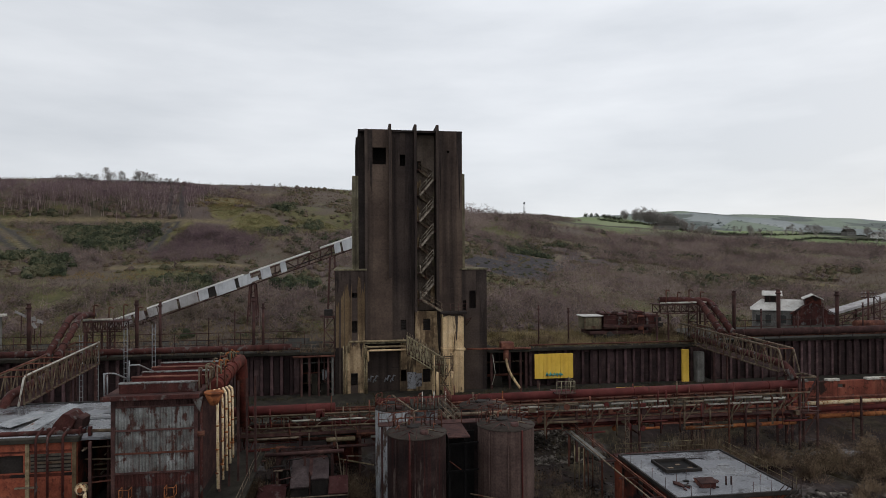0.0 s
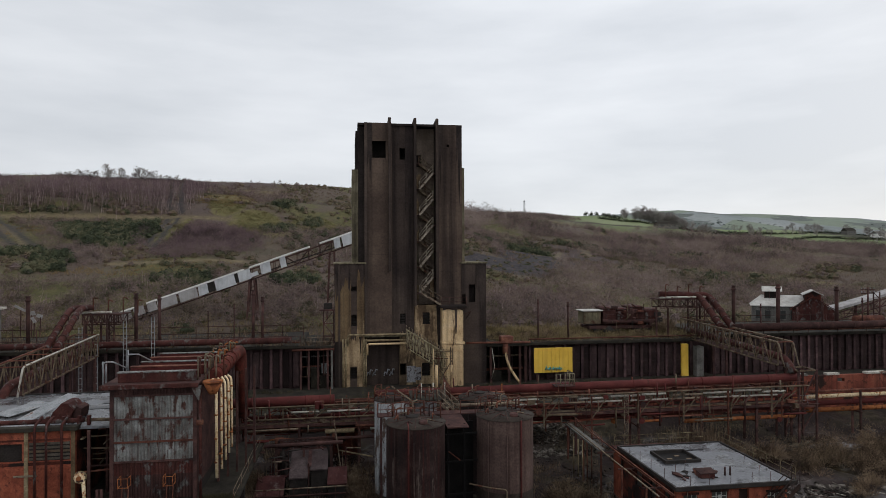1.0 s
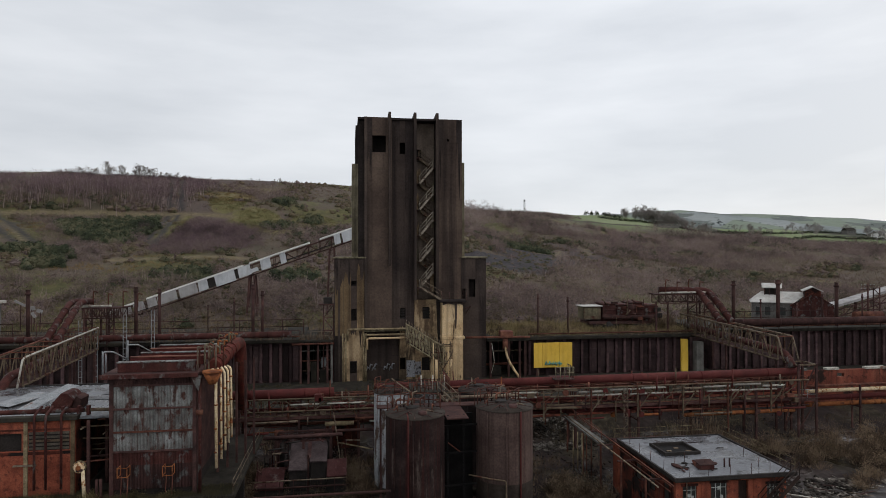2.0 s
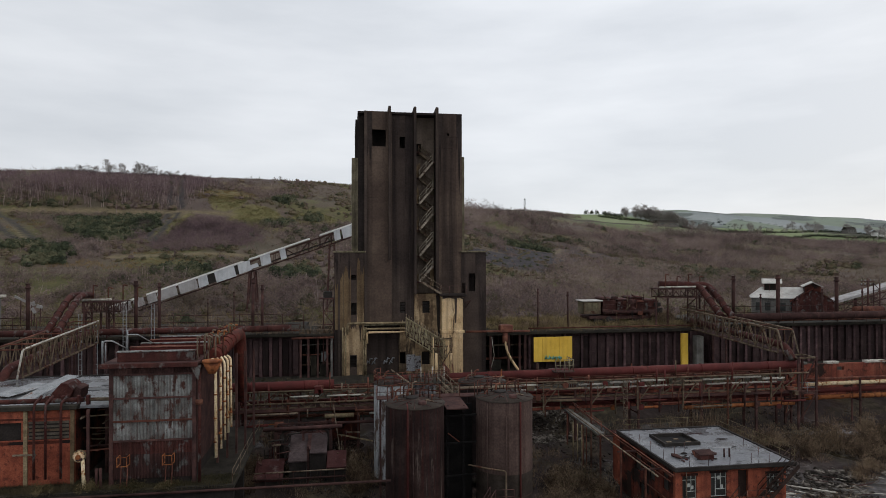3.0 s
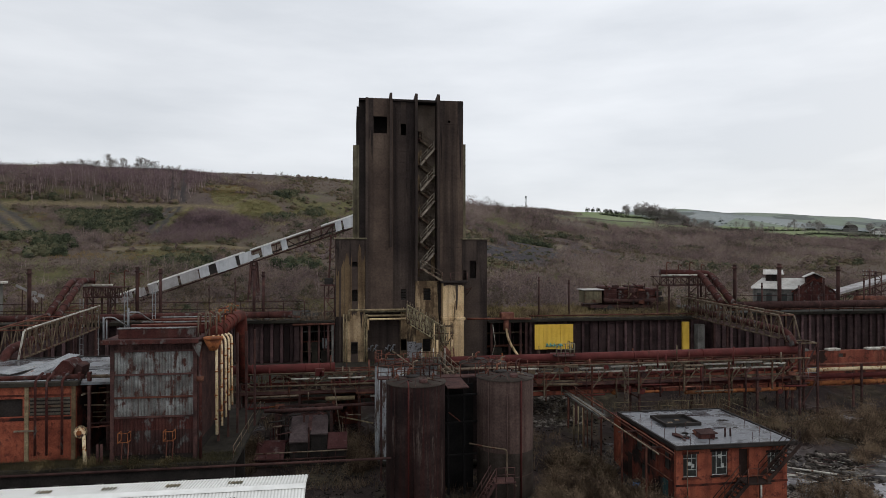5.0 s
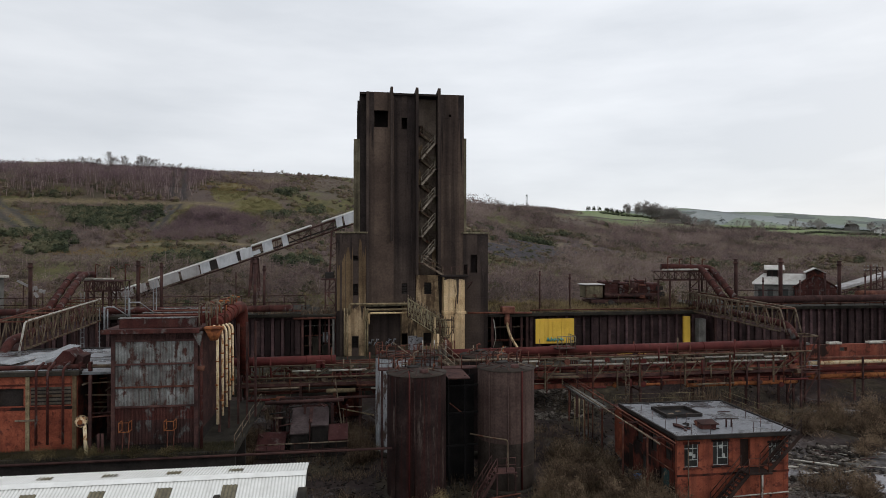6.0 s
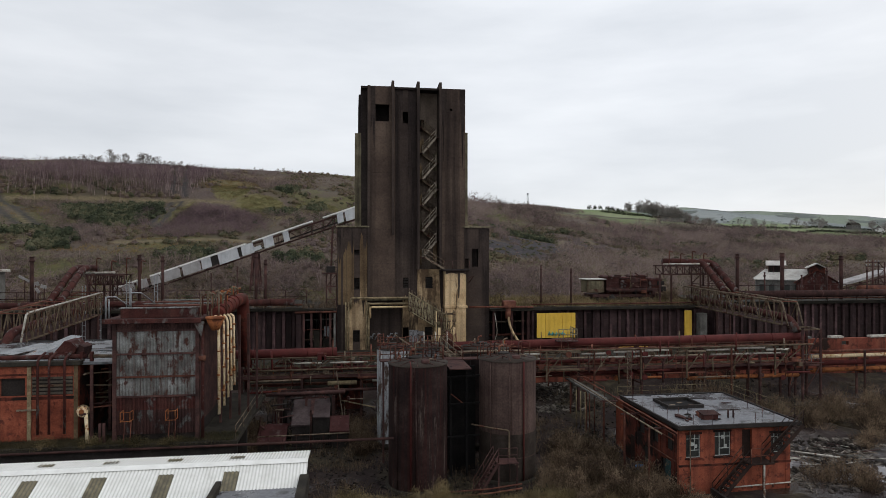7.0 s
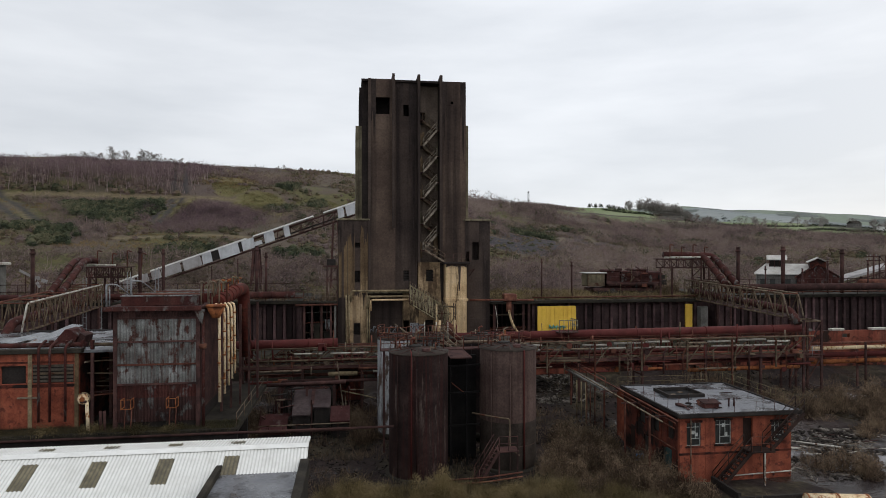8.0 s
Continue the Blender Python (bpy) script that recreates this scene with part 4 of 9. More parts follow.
# platform at the tower's flank
part("side_platform", box(BM(), -2.4, FY + 0.2, 14.2, -0.6, FY + 1.6, 14.35), M_RUST_D, tower)
part("side_hoist", rbox(BM(), -1.9, FY + 0.4, 14.35, -0.9, FY + 1.2, 15.1), M_BLACK, tower)
truss_parts("side_frame", (-1.9, FY + 0.4, 5), (-1.9, FY + 0.4, 14.2), (1.2, 0, 0), 6, 0.14, M_RUST_D, tower)


# ---- oven batteries on both sides of the tower ----
def battery(x0, x1, z_top, label, step=1.15, skip=()):
    bat = thing("oven_battery", ((x0 + x1) / 2, 84, 5), label, "oven battery", "oven batteries")
    part("oven_block", box(BM(), x0, 79.2, 5, x1, 91, z_top - 0.4), M_OVEN, bat)
    part("top_deck", rbox(BM(), x0 - 0.2, 78.2, z_top - 0.4, x1 + 0.2, 91.5, z_top, 0.05), M_CONC_D, bat)
    part("gas_rail", tube(BM(), (x0, 78.4, z_top + 0.35), (x1, 78.4, z_top + 0.35), 0.09, 7), M_RUST, bat)
    col = box(BM(), -0.16, -0.22, 0, 0.16, 0.2, z_top - 5.45)
    me = bpy.data.meshes.new("buckstay")
    col.to_mesh(me)
    col.free()
    me.materials.append(M_OVEN)
    top = z_top - 5.9
    dr = BM()
    zs = sorted({0.25, top, *[v for q in (0.8, 1.9, 3.0) for v in (q, q + 0.14)]})
    prof = []
    for lo, hi in zip(zs, zs[1:]):
        proud = 0.07 if any(abs(lo - q) < 1e-6 for q in (0.8, 1.9, 3.0)) else 0.0
        prof += [(-0.10 - proud, lo), (-0.10 - proud, hi)]
    prism_x(dr, prof + [(0.12, top), (0.12, 0.25)], -0.32, 0.32)
    dm = bpy.data.meshes.new("oven_door")
    dr.to_mesh(dm)
    dr.free()
    dm.materials.append(M_OVENDOOR)
    x = x0 + 0.3
    while x < x1 - 0.2:
        for nm, data, xx, yy in (("buckstay", me, x, 79.0), ("oven_door", dm, x + step / 2, 79.1)):
            if nm == "oven_door" and xx > x1 - 0.4:
                continue
            ob = new(nm, data)
            ob.parent = bat
            ob.location = (xx - (x0 + x1) / 2, yy - 84, 0.02)
            ORIGIN[ob.name] = Vector((0, 0, 0))
        x += step
    return bat


# dark shelter between the left battery and the tower
shel = thing("steel_shelter", (-2.6, 80, 5), "dark open steel shelter beside the tower", "shelter")
part("roof_slab", rbox(BM(), -4.6, 77.6, 9.9, -0.7, 88, 10.15, 0.03), M_CONC_D, shel)
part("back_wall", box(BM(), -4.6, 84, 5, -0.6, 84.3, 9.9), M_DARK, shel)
for x in (-4.5, -3.6, -2.5, -1.4, -0.9):
    part("column", box(BM(), x - 0.12, 77.8, 5, x + 0.12, 78.1, 9.9), M_CONC if x == -0.9 else M_RUST_D, shel)
for x0, x1, z0, z1 in ((-3.4, -2.7, 5.0, 7.4), (-2.3, -1.5, 5.0, 6.4)):
    part("cabinet", rbox(BM(), x0, 78.6, z0, x1, 79.4, z1, 0.03), M_CONC_D, shel)
for i in range(12):
    x = -4.3 + 0.3 * i
    part("wall_rib", box(BM(), x, 83.7, 5, x + 0.08, 83.98, 9.8), M_CONC if i % 3 == 0 else M_OVEN, shel)
for z, m in ((6.2, M_WORN), (7.4, M_RUST), (8.6, M_CONC)):
    part("wall_pipe", tube(BM(), (-4.5, 79.6, z), (-0.9, 79.6, z + 0.1), 0.09, 7), m, shel)
part("switch_box", rbox(BM(), -2.2, 79.4, 6.6, -1.5, 79.7, 7.8, 0.03), M_GALV, shel, "grey switch box")
part("switch_box", rbox(BM(), -3.9, 79.4, 6.4, -3.4, 79.7, 7.3, 0.03), M_WORN, shel)
part("cable_run", sweep(BM(), [(-1.8, 79.3, 6.6), (-2.0, 79.2, 5.6), (-2.6, 79.2, 5.1)], 0.05, 6, 0.3), M_PALE, shel)
part("fascia_pipe", tube(BM(), (-5.5, 77.5, 9.7), (-0.6, 77.5, 9.75), 0.12, 8), M_RUST, shel)
railing(shel, [(-4.6, 77.7, 10.15), (-0.8, 77.7, 10.15)], 1.0, M_WORN, 1.3, 0.035)
bat_r = battery(23.4, 46.5, 9.9, "long sooted coke oven battery with rusted buckstays")
bay = thing("service_bay", (21, 80, 5), "dark open service bay under the oven deck", "bay")
part("roof_slab", rbox(BM(), 18.0, 77.8, 9.5, 23.3, 91, 9.85, 0.04), M_CONC_D, bay)
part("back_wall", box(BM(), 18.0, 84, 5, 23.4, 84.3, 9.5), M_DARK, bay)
for x in (18.5, 20.8, 22.2, 22.9):
    part("column", box(BM(), x - 0.14, 78.0, 5, x + 0.14, 78.3, 9.5), M_RUST_D, bay)
for i in range(8):
    x = 18.3 + 0.62 * i
    part("wall_rib", box(BM(), x, 83.7, 5, x + 0.12, 83.98, 9.4), M_OVEN, bay)
part("back_pipe", tube(BM(), (18.2, 80.4, 7.9), (23.2, 80.4, 8.0), 0.12, 8), M_WORN, bay)
part("back_pipe", tube(BM(), (18.2, 80.6, 6.2), (23.2, 80.6, 6.3), 0.16, 8), M_RUST, bay)
part("scrap_box", rbox(BM(), 18.9, 79.2, 5, 20.1, 80.2, 6.2, 0.05), M_CONC_D, bay)
part("tie_chain", sweep(BM(), [(18.6, 77.9, 9.3), (18.9, 77.8, 7.0), (18.5, 77.8, 5.6)], 0.04, 5, 0.3), M_PALE, bay)
part("hoist_drum", rbox(BM(), 19.6, 77.4, 9.9, 21.2, 78.6, 10.8, 0.1), M_RUST, bay)
part("duct_stub", tube(BM(), (20.3, 77.9, 8.6), (20.3, 77.9, 10.0), 0.35, 12), M_RUST, bay, "rusted duct stub")
part("deck_pipe", tube(BM(), (15.3, 77.6, 10.1), (23.4, 77.6, 10.0), 0.13, 8), M_RUST, bay)
bat_rr = battery(48.5, 108, 10.3, "long sooted coke oven battery with rusted buckstays")
bat_l = battery(-44, -4.6, 10.2, "long sooted coke oven battery with rusted buckstays")


# ---- inclined coal conveyor behind the tower ----
conv = thing("conveyor_gantry", (-16, 120, 8), "inclined coal conveyor gantry with broken white cladding", "conveyor")
cs = 0.3515                                   # rise for each metre along x


def cz(x):
    return 12.42 + (x + 34.1) * cs


for yy in (119.2, 121.4):
    truss_parts("side_truss", (-43, yy, cz(-43) - 2.2), (4, yy, cz(4) - 2.2), (0, 0, 1.9), 23, 0.16, M_RUST_D, conv)
for x0, x1 in ((-40.2, -36.2), (-34.1, -18.0), (-16.7, -6.1), (-4.2, 4)):
    b = BM()
    vs = [(x0, cz(x0)), (x1, cz(x1)), (x1, cz(x1) + 0.28), (x0, cz(x0) + 0.28)]
    prism(b, vs, 118.9, 121.8)
    part("roof_sheet", b, M_WHITE, conv, "white sheet roof")
# M_BLACK rows are added sheets that paint the shaded gaps between panels.
for x0, x1, d0, d, m in ((-42.6, -41.4, 0.2, 1.3, M_SHEDROOF), (-40.8, -39.2, 0.1, 1.5, M_SHEDROOF), (-38.8, -36.8, 0.0, 1.5, M_SHEDROOF), (-36.4, -34.7, 0.0, 1.4, M_SHEDROOF), (-34.1, -32.6, 0, 1.5, M_SHEDROOF), (-32.4, -29.2, 0, 1.7, M_SHEDROOF), (-28.8, -25.8, 0, 1.75, M_SHEDROOF), (-25.5, -23.9, 0, 1.8, M_PANEL),
                         (-23.9, -22.7, 0.1, 1.75, M_BLACK), (-22.7, -19.3, 0, 1.9, M_PANEL), (-19.3, -18.7, 0.1, 1.7, M_BLACK), (-18.7, -16.6, 0, 1.8, M_PANEL), (-16.55, -15.2, 1.0, 1.65, M_PANEL), (-14.8, -13.1, 0, 1.8, M_PANEL), (-11.4, -10.4, 0, 1.85, M_PANEL), (-1.7, -0.6, 0, 1.8, M_PANEL), (-0.3, 4.0, 0, 1.85, M_PANEL)):
    lean = RJ.uniform(0.25, 0.5)
    b = BM()
    prism(b, [(x0 + lean, cz(x0) - d), (x1 + lean, cz(x1) - d), (x1, cz(x1) - d0), (x0, cz(x0) - d0)], 118.96, 119.04)
    part("cladding_panel", b, m, conv, "black sheet painted as the shaded gap between panels" if m is M_BLACK else "")
part("belt", prism(BM(), [(-41, cz(-41) - 1.7), (4, cz(4) - 1.7), (4, cz(4) - 1.5), (-41, cz(-41) - 1.5)], 119.5, 121.1), M_BLACK, conv)
for x in (-38, -16.2, -2):
    for yy in (119.2, 121.4):
        part("trestle_leg", bar(bar(BM(), (x - 0.9, yy, gz(x, yy) - 0.3), (x - 0.4, yy, cz(x) - 2.2), 0.28), (x + 0.9, yy, gz(x, yy) - 0.3), (x + 0.4, yy, cz(x) - 2.2), 0.28), M_RUST_D, conv)
    b = BM()
    for zz in np.arange(8.5, cz(x) - 3, 2.0):
        bar(b, (x - 0.8, 119.2, zz), (x + 0.8, 119.2, zz + 1.2), 0.1)
    part("trestle_brace", b, M_RUST_D, conv)


# ---- gas main and pipe bridge ----
def flanged_pipe(name, pts, r, mat, label, n=14, flange=None, bend=0.0, at=None):
    t = thing(name, at or pts[0], label, "pipe", "pipes of the works")
    part("pipe_run", sweep(BM(), pts, r, n, bend), mat, t)
    if flange:
        for p, q in zip(pts, pts[1:]):
            p, q = Vector(p), Vector(q)
            k = int((q - p).length / flange)
            for i in range(1, k + 1):
                c = p.lerp(q, (i - 0.5) / k)
                d = (q - p).normalized() * 0.06
                part("flange", tube(BM(), c - d, c + d, r * 1.08, n), mat, t)
    return t


PY = 60.5
flanged_pipe("gas_main", [(3.5, PY, 7.9), (46.9, PY, 8.2)], 0.42, M_RED, "large red oxide painted gas main on brackets", 16, 6.5)
flanged_pipe("gas_main", [(-10.5, PY + 0.2, 7.5), (-0.2, PY + 0.2, 7.6)], 0.46, M_RED, "large red oxide painted gas main on brackets", 16, 4.0)
flanged_pipe("gas_main", [(-42, 77.0, 10.9), (-5.5, 77.0, 11.0)], 0.36, M_CLADRED, "red gas collecting main along the battery", 12, 5)
flanged_pipe("gas_main", [(49, 77.2, 11.3), (108, 77.2, 11.5)], 0.48, M_RUST_D, "dark gas collecting main along the battery", 12, 5)

bridge = thing("pipe_bridge", (20, 60.5, 2), "long rusted steel pipe bridge carrying many pipes", "pipe bridge")
for yy in (59.6, 61.6):
    truss_parts("girder", (-9, yy, 5.8), (46.6, yy, 6.0), (0, 0, 1.5), 26, 0.13, M_RUST if yy > 60 else M_OLIVE, bridge)
part("deck_plate", box(BM(), -9, 59.7, 5.62, 47, 61.5, 5.68), M_RUST_D, bridge)
for x in (-8.5, -3.3, 2.0, 8.0, 14.5, 22.6, 29, 35.6, 41.5):
    for yy in (59.6, 61.6):
        part("leg", bar(BM(), (x, yy, gz(x, yy) - 0.2), (x, yy, 7.1), 0.20), M_RUST_D, bridge)
    part("cross_beam", bar(BM(), (x, 59.4, 5.5), (x, 61.9, 5.5), 0.18, 0.24), M_RUST_D, bridge)
    part("cross_beam", bar(BM(), (x, 59.4, 4.1), (x, 61.9, 4.1), 0.14), M_RUST_D, bridge)
    part("saddle", box(BM(), x - 0.15, 60.1, 7.05, x + 0.15, 60.9, 7.45 if x > 3 else 7.1), M_RUST_D, bridge)
railing(bridge, [(3, 59.5, 7.1), (47, 59.5, 7.25)], 0.7, M_RUST, 2.6, 0.03)
for z, yy, x0, x1, r, mm, lb in (*[(7.12 + 0.10 * (i % 3), 59.25 + 0.05 * (i % 2), 3.6 + i * 3.2, 3.6 + i * 3.2 + (2.4, 3.1, 2.8, 3.0)[i % 4], 0.10, (M_PALE, M_WORN, M_LAGGED, M_LAGGED)[i % 4], "pale lagged pipe") for i in range(13)],
                             *[(6.78, 59.22, 3.2 + i * 4.1, 3.2 + i * 4.1 + (4.0, 3.4)[i % 2], 0.09, (M_LAGGED, M_WORN, M_LAGGED)[i % 3], "pale lagged pipe") for i in range(10)],
                             (7.38, 59.15, -9, 47, 0.07, M_OLIVE, "stained handrail pipe"),
                             (6.9, 59.2, -4, -1.5, 0.08, M_PALE, "pale lagged pipe"), (6.9, 59.2, -0.8, 2.6, 0.08, M_PALE, "pale lagged pipe"), (6.3, 59.2, -8, 6, 0.09, M_OLIVE, "stained pipe"), (5.0, 59.5, -1, 1.6, 0.2, M_OCHRE, "stained cream pipe"), (5.4, 60.2, -9, 47, 0.16, M_RUST, "rusted pipe"),
                             (4.9, 60.9, 4, 46, 0.20, M_RED, "red pipe"), (4.35, 60.0, 34, 46, 0.20, M_ORANGE, "orange rusted pipe"), (4.6, 61.4, -8, 34, 0.14, M_RUST, "rusted pipe"),
                             (6.0, 61.2, -9, 47, 0.18, M_RED, "red pipe"), (7.0, 61.9, -9, 46, 0.12, M_RUST, "rusted pipe"), (5.2, 59.2, 3, 12, 0.10, M_PALE, "pale pipe"), (4.4, 59.3, -2, 4, 0.14, M_RUST_D, "dark pipe stub")):
    part("pipe", tube(BM(), (x0, yy, z), (x1, yy, z + (x1 - x0) * 0.004), r, 9), mm, bridge, lb)
for i, x in enumerate((6.5, 11, 17, 19.5, 26.5, 31, 33, 38.5, 40, 44)):
    part("branch_pipe", sweep(BM(), [(x, 59.2, 4.2), (x, 59.2, 6.2), (x + 0.5, 59.2, 6.8)], 0.06 + 0.02 * (i % 3), 7, 0.3), (M_RUST, M_OLIVE, M_RUST_D)[i % 3], bridge)
for i in range(9):
    x = 5.2 + i * 4.7
    part("bridge_post", bar(BM(), (x, 59.08, 4.6 - 1.8 * (i % 3 == 1)), (x, 59.08, 7.4), 0.13), (M_OLIVE, M_RUST, M_OLIVE)[i % 3], bridge)
    part("bridge_brace", bar(BM(), (x, 59.1, 5.2), (x + 1.5, 59.1, 7.1), 0.08), M_OLIVE, bridge)
CR = random.Random(5)
for i in range(260):
    x = CR.uniform(-8.5, 46.5)
    yy, kind = CR.choice((59.15, 59.3, 60.0, 61.0, 61.8)), CR.random()
    m = CR.choice((M_RUST, M_RED, M_RUST_D, M_RED, M_WORN, M_OLIVE, M_RUST, M_ORANGE if CR.random() < 0.3 else M_RUST))
    z = CR.uniform(4.2, 7.3)
    if kind < 0.35:
        part("stub_pipe", tube(BM(), (x, yy, z), (x + CR.uniform(-0.1, 0.1), yy, z + CR.uniform(0.6, 2.2)), CR.uniform(0.03, 0.09), 6), m, bridge)
    elif kind < 0.6:
        part("side_pipe", tube(BM(), (x, yy, z), (x + CR.uniform(1.0, 5.0), yy, z + CR.uniform(-0.1, 0.1)), CR.uniform(0.04, 0.13), 7), m, bridge)
    elif kind < 0.75:
        part("valve", tube(BM(), (x, yy - 0.05, z), (x, yy + 0.05, z), CR.uniform(0.15, 0.3), 10), m, bridge)
    elif kind < 0.9:
        part("hanger", bar(BM(), (x, yy, z - 1.2), (x + CR.uniform(-0.5, 0.5), yy, z), 0.06), m, bridge)
    else:
        part("junction_box", rbox(BM(), x, yy - 0.2, z, x + CR.uniform(0.3, 0.9), yy + 0.2, z + CR.uniform(0.3, 0.7), 0.02), m, bridge)
part("deck_edge", box(BM(), -9, 59.35, 5.55, 47, 59.45, 5.8), M_RUST_D, bridge)
for x in (10.5, 27.3):
    truss_parts("access_ladder", (x, 59.1, 1.4), (x, 59.1, 7.4), (0.4, 0, 0), 14, 0.05, M_WORN, bridge)
# yellow hand-railed steps over the main
railing(bridge, [(20.6, 59.4, 8.4), (22.4, 59.4, 8.4), (22.4, 61.3, 8.4)], 1.1, M_TOWER_S, 0.5, 0.035)
part("step_over", box(BM(), 20.5, 59.3, 8.3, 22.5, 61.4, 8.38), M_RUST_D, bridge)
# brick pier pieces under the bridge
for x0, x1 in ((-0.4, 2.2),):
    solid("brick_pier", wall(BM(), x0, x1, 62.4, 63.2, 1.5, 6.2, [(x0 + 0.6, 5.2, x1 - 0.7, 5.6)]), M_BRICK_D, "sooted brick pier under the pipe bridge", "pier")
end = thing("pipe_trestle", (47.2, 60.5, 2), "rusted steel end tower of the pipe bridge", "trestle")
for x in (46.2, 48.2):
    for yy in (59.6, 61.6):
        part("leg", bar(BM(), (x, yy, gz(x, yy) - 0.2), (x, yy, 9.1), 0.18), M_RUST_D, end)
for yy in (59.6, 61.6):
    for z0, z1 in ((2.4, 5.4), (5.4, 9.0)):
        part("brace", bar(BM(), (46.2, yy, z0), (48.2, yy, z1), 0.1), M_RUST_D, end)
        part("tie", bar(BM(), (46.1, yy, z1), (48.3, yy, z1), 0.13), M_OLIVE if z1 > 6 else M_RUST_D, end)
for x in (46.2, 48.2):
    part("tie", bar(BM(), (x, 59.6, 9.0), (x, 61.6, 9.0), 0.14), M_WORN, end)
    part("tie", bar(BM(), (x, 59.6, 5.4), (x, 61.6, 5.4), 0.14), M_RUST, end)
railing(end, [(46.2, 59.6, 5.5), (48.2, 59.6, 5.5)], 1.0, M_GALV, 1.2)
for z, r, m in ((6.0, 0.2, M_PALEPIPE), (5.3, 0.26, M_RED), (4.6, 0.24, M_ORANGE), (6.5, 0.14, M_RUST)):
    flanged_pipe("service_pipe", [(48.2, 61.0, z), (108, 61.0, z + 0.3)], r, m, "rusting service pipe running to the bridge", 9, 9)
for x in (54, 62, 72, 84, 96):
    st = thing("pipe_stand", (x, 61, 2), "rusted steel pipe stand", "pipe stand", "pipe stands")
    for yy in (60.5, 61.6):
        part("leg", bar(BM(), (x, yy, gz(x, yy) - 0.2), (x, yy, 6.6), 0.16), M_RUST_D, st)
    part("cross_beam", bar(BM(), (x, 60.3, 4.3), (x, 61.8, 4.3), 0.14), M_RUST_D, st)


# ---- sloping covered galleries over the quench side ----
def gallery(x, w, y0, y1, z0, z1, h, name_label, rail_mat):
    g = thing("lattice_gallery", (x, (y0 + y1) / 2, 5), name_label, "gallery", "galleries")
    for s, nm in ((-w / 2, "side_truss"), (w / 2, "side_truss")):
        truss_parts(nm, (x + s, y0, z0 - h), (x + s, y1, z1 - h), (0, 0, h), 16, 0.13, M_OLIVE, g)
    b = BM()
    prism_x(b, [(y0, z0 - h - 0.1), (y1, z1 - h - 0.1), (y1, z1 - h), (y0, z0 - h)], x - w / 2, x + w / 2)
    part("floor_plate", b, M_RUST_D, g)
    for s, m in ((-w / 2, M_WORN if x > 0 else M_RUST), (w / 2, rail_mat)):
        b = BM()
        sweep(b, [(x + s, y0 - 0.9, z0 - h), (x + s, y0, z0 + 0.1), (x + s, y1, z1 + 0.1)], 0.085, 7, 0.3)
        part("top_tube", b, m, g, "bent tube along the top")
    for i in range(7):
        u = i / 6
        yy, zz = y0 + (y1 - y0) * u, z0 + (z1 - z0) * u
        part("roof_bar", bar(BM(), (x - w / 2, yy, zz + 0.1), (x + w / 2, yy, zz + 0.1), 0.09), M_RUST, g)
    part("inner_pipe", sweep(BM(), [(x, y0 - 1.2, z0 - h - 0.6), (x, y0, z0 - h + 0.7), (x, y1, z1 - h + 0.9)], 0.38, 12, 0.8), M_CLADRED, g)
    for yy, zz in ((y0 + 0.3, z0), (y1 - 1.0, z1), ((y0 + y1) / 2 + 2, (z0 + z1) / 2)):
        for s in (-w / 2, w / 2):
            part("leg", bar(BM(), (x + s, yy, 1.6), (x + s, yy, zz - h), 0.18), M_RUST_D, g)
    return g


gallery(46.1, 1.7, 61.4, 81.0, 11.6, 12.2, 2.3, "sloping rusted lattice gallery with a bent pale rail", M_WORN)
gallery(-26.6, 2.4, 58.0, 73.8, 11.7, 12.4, 2.2, "sloping rusted lattice gallery with a bent white rail", M_PALE)


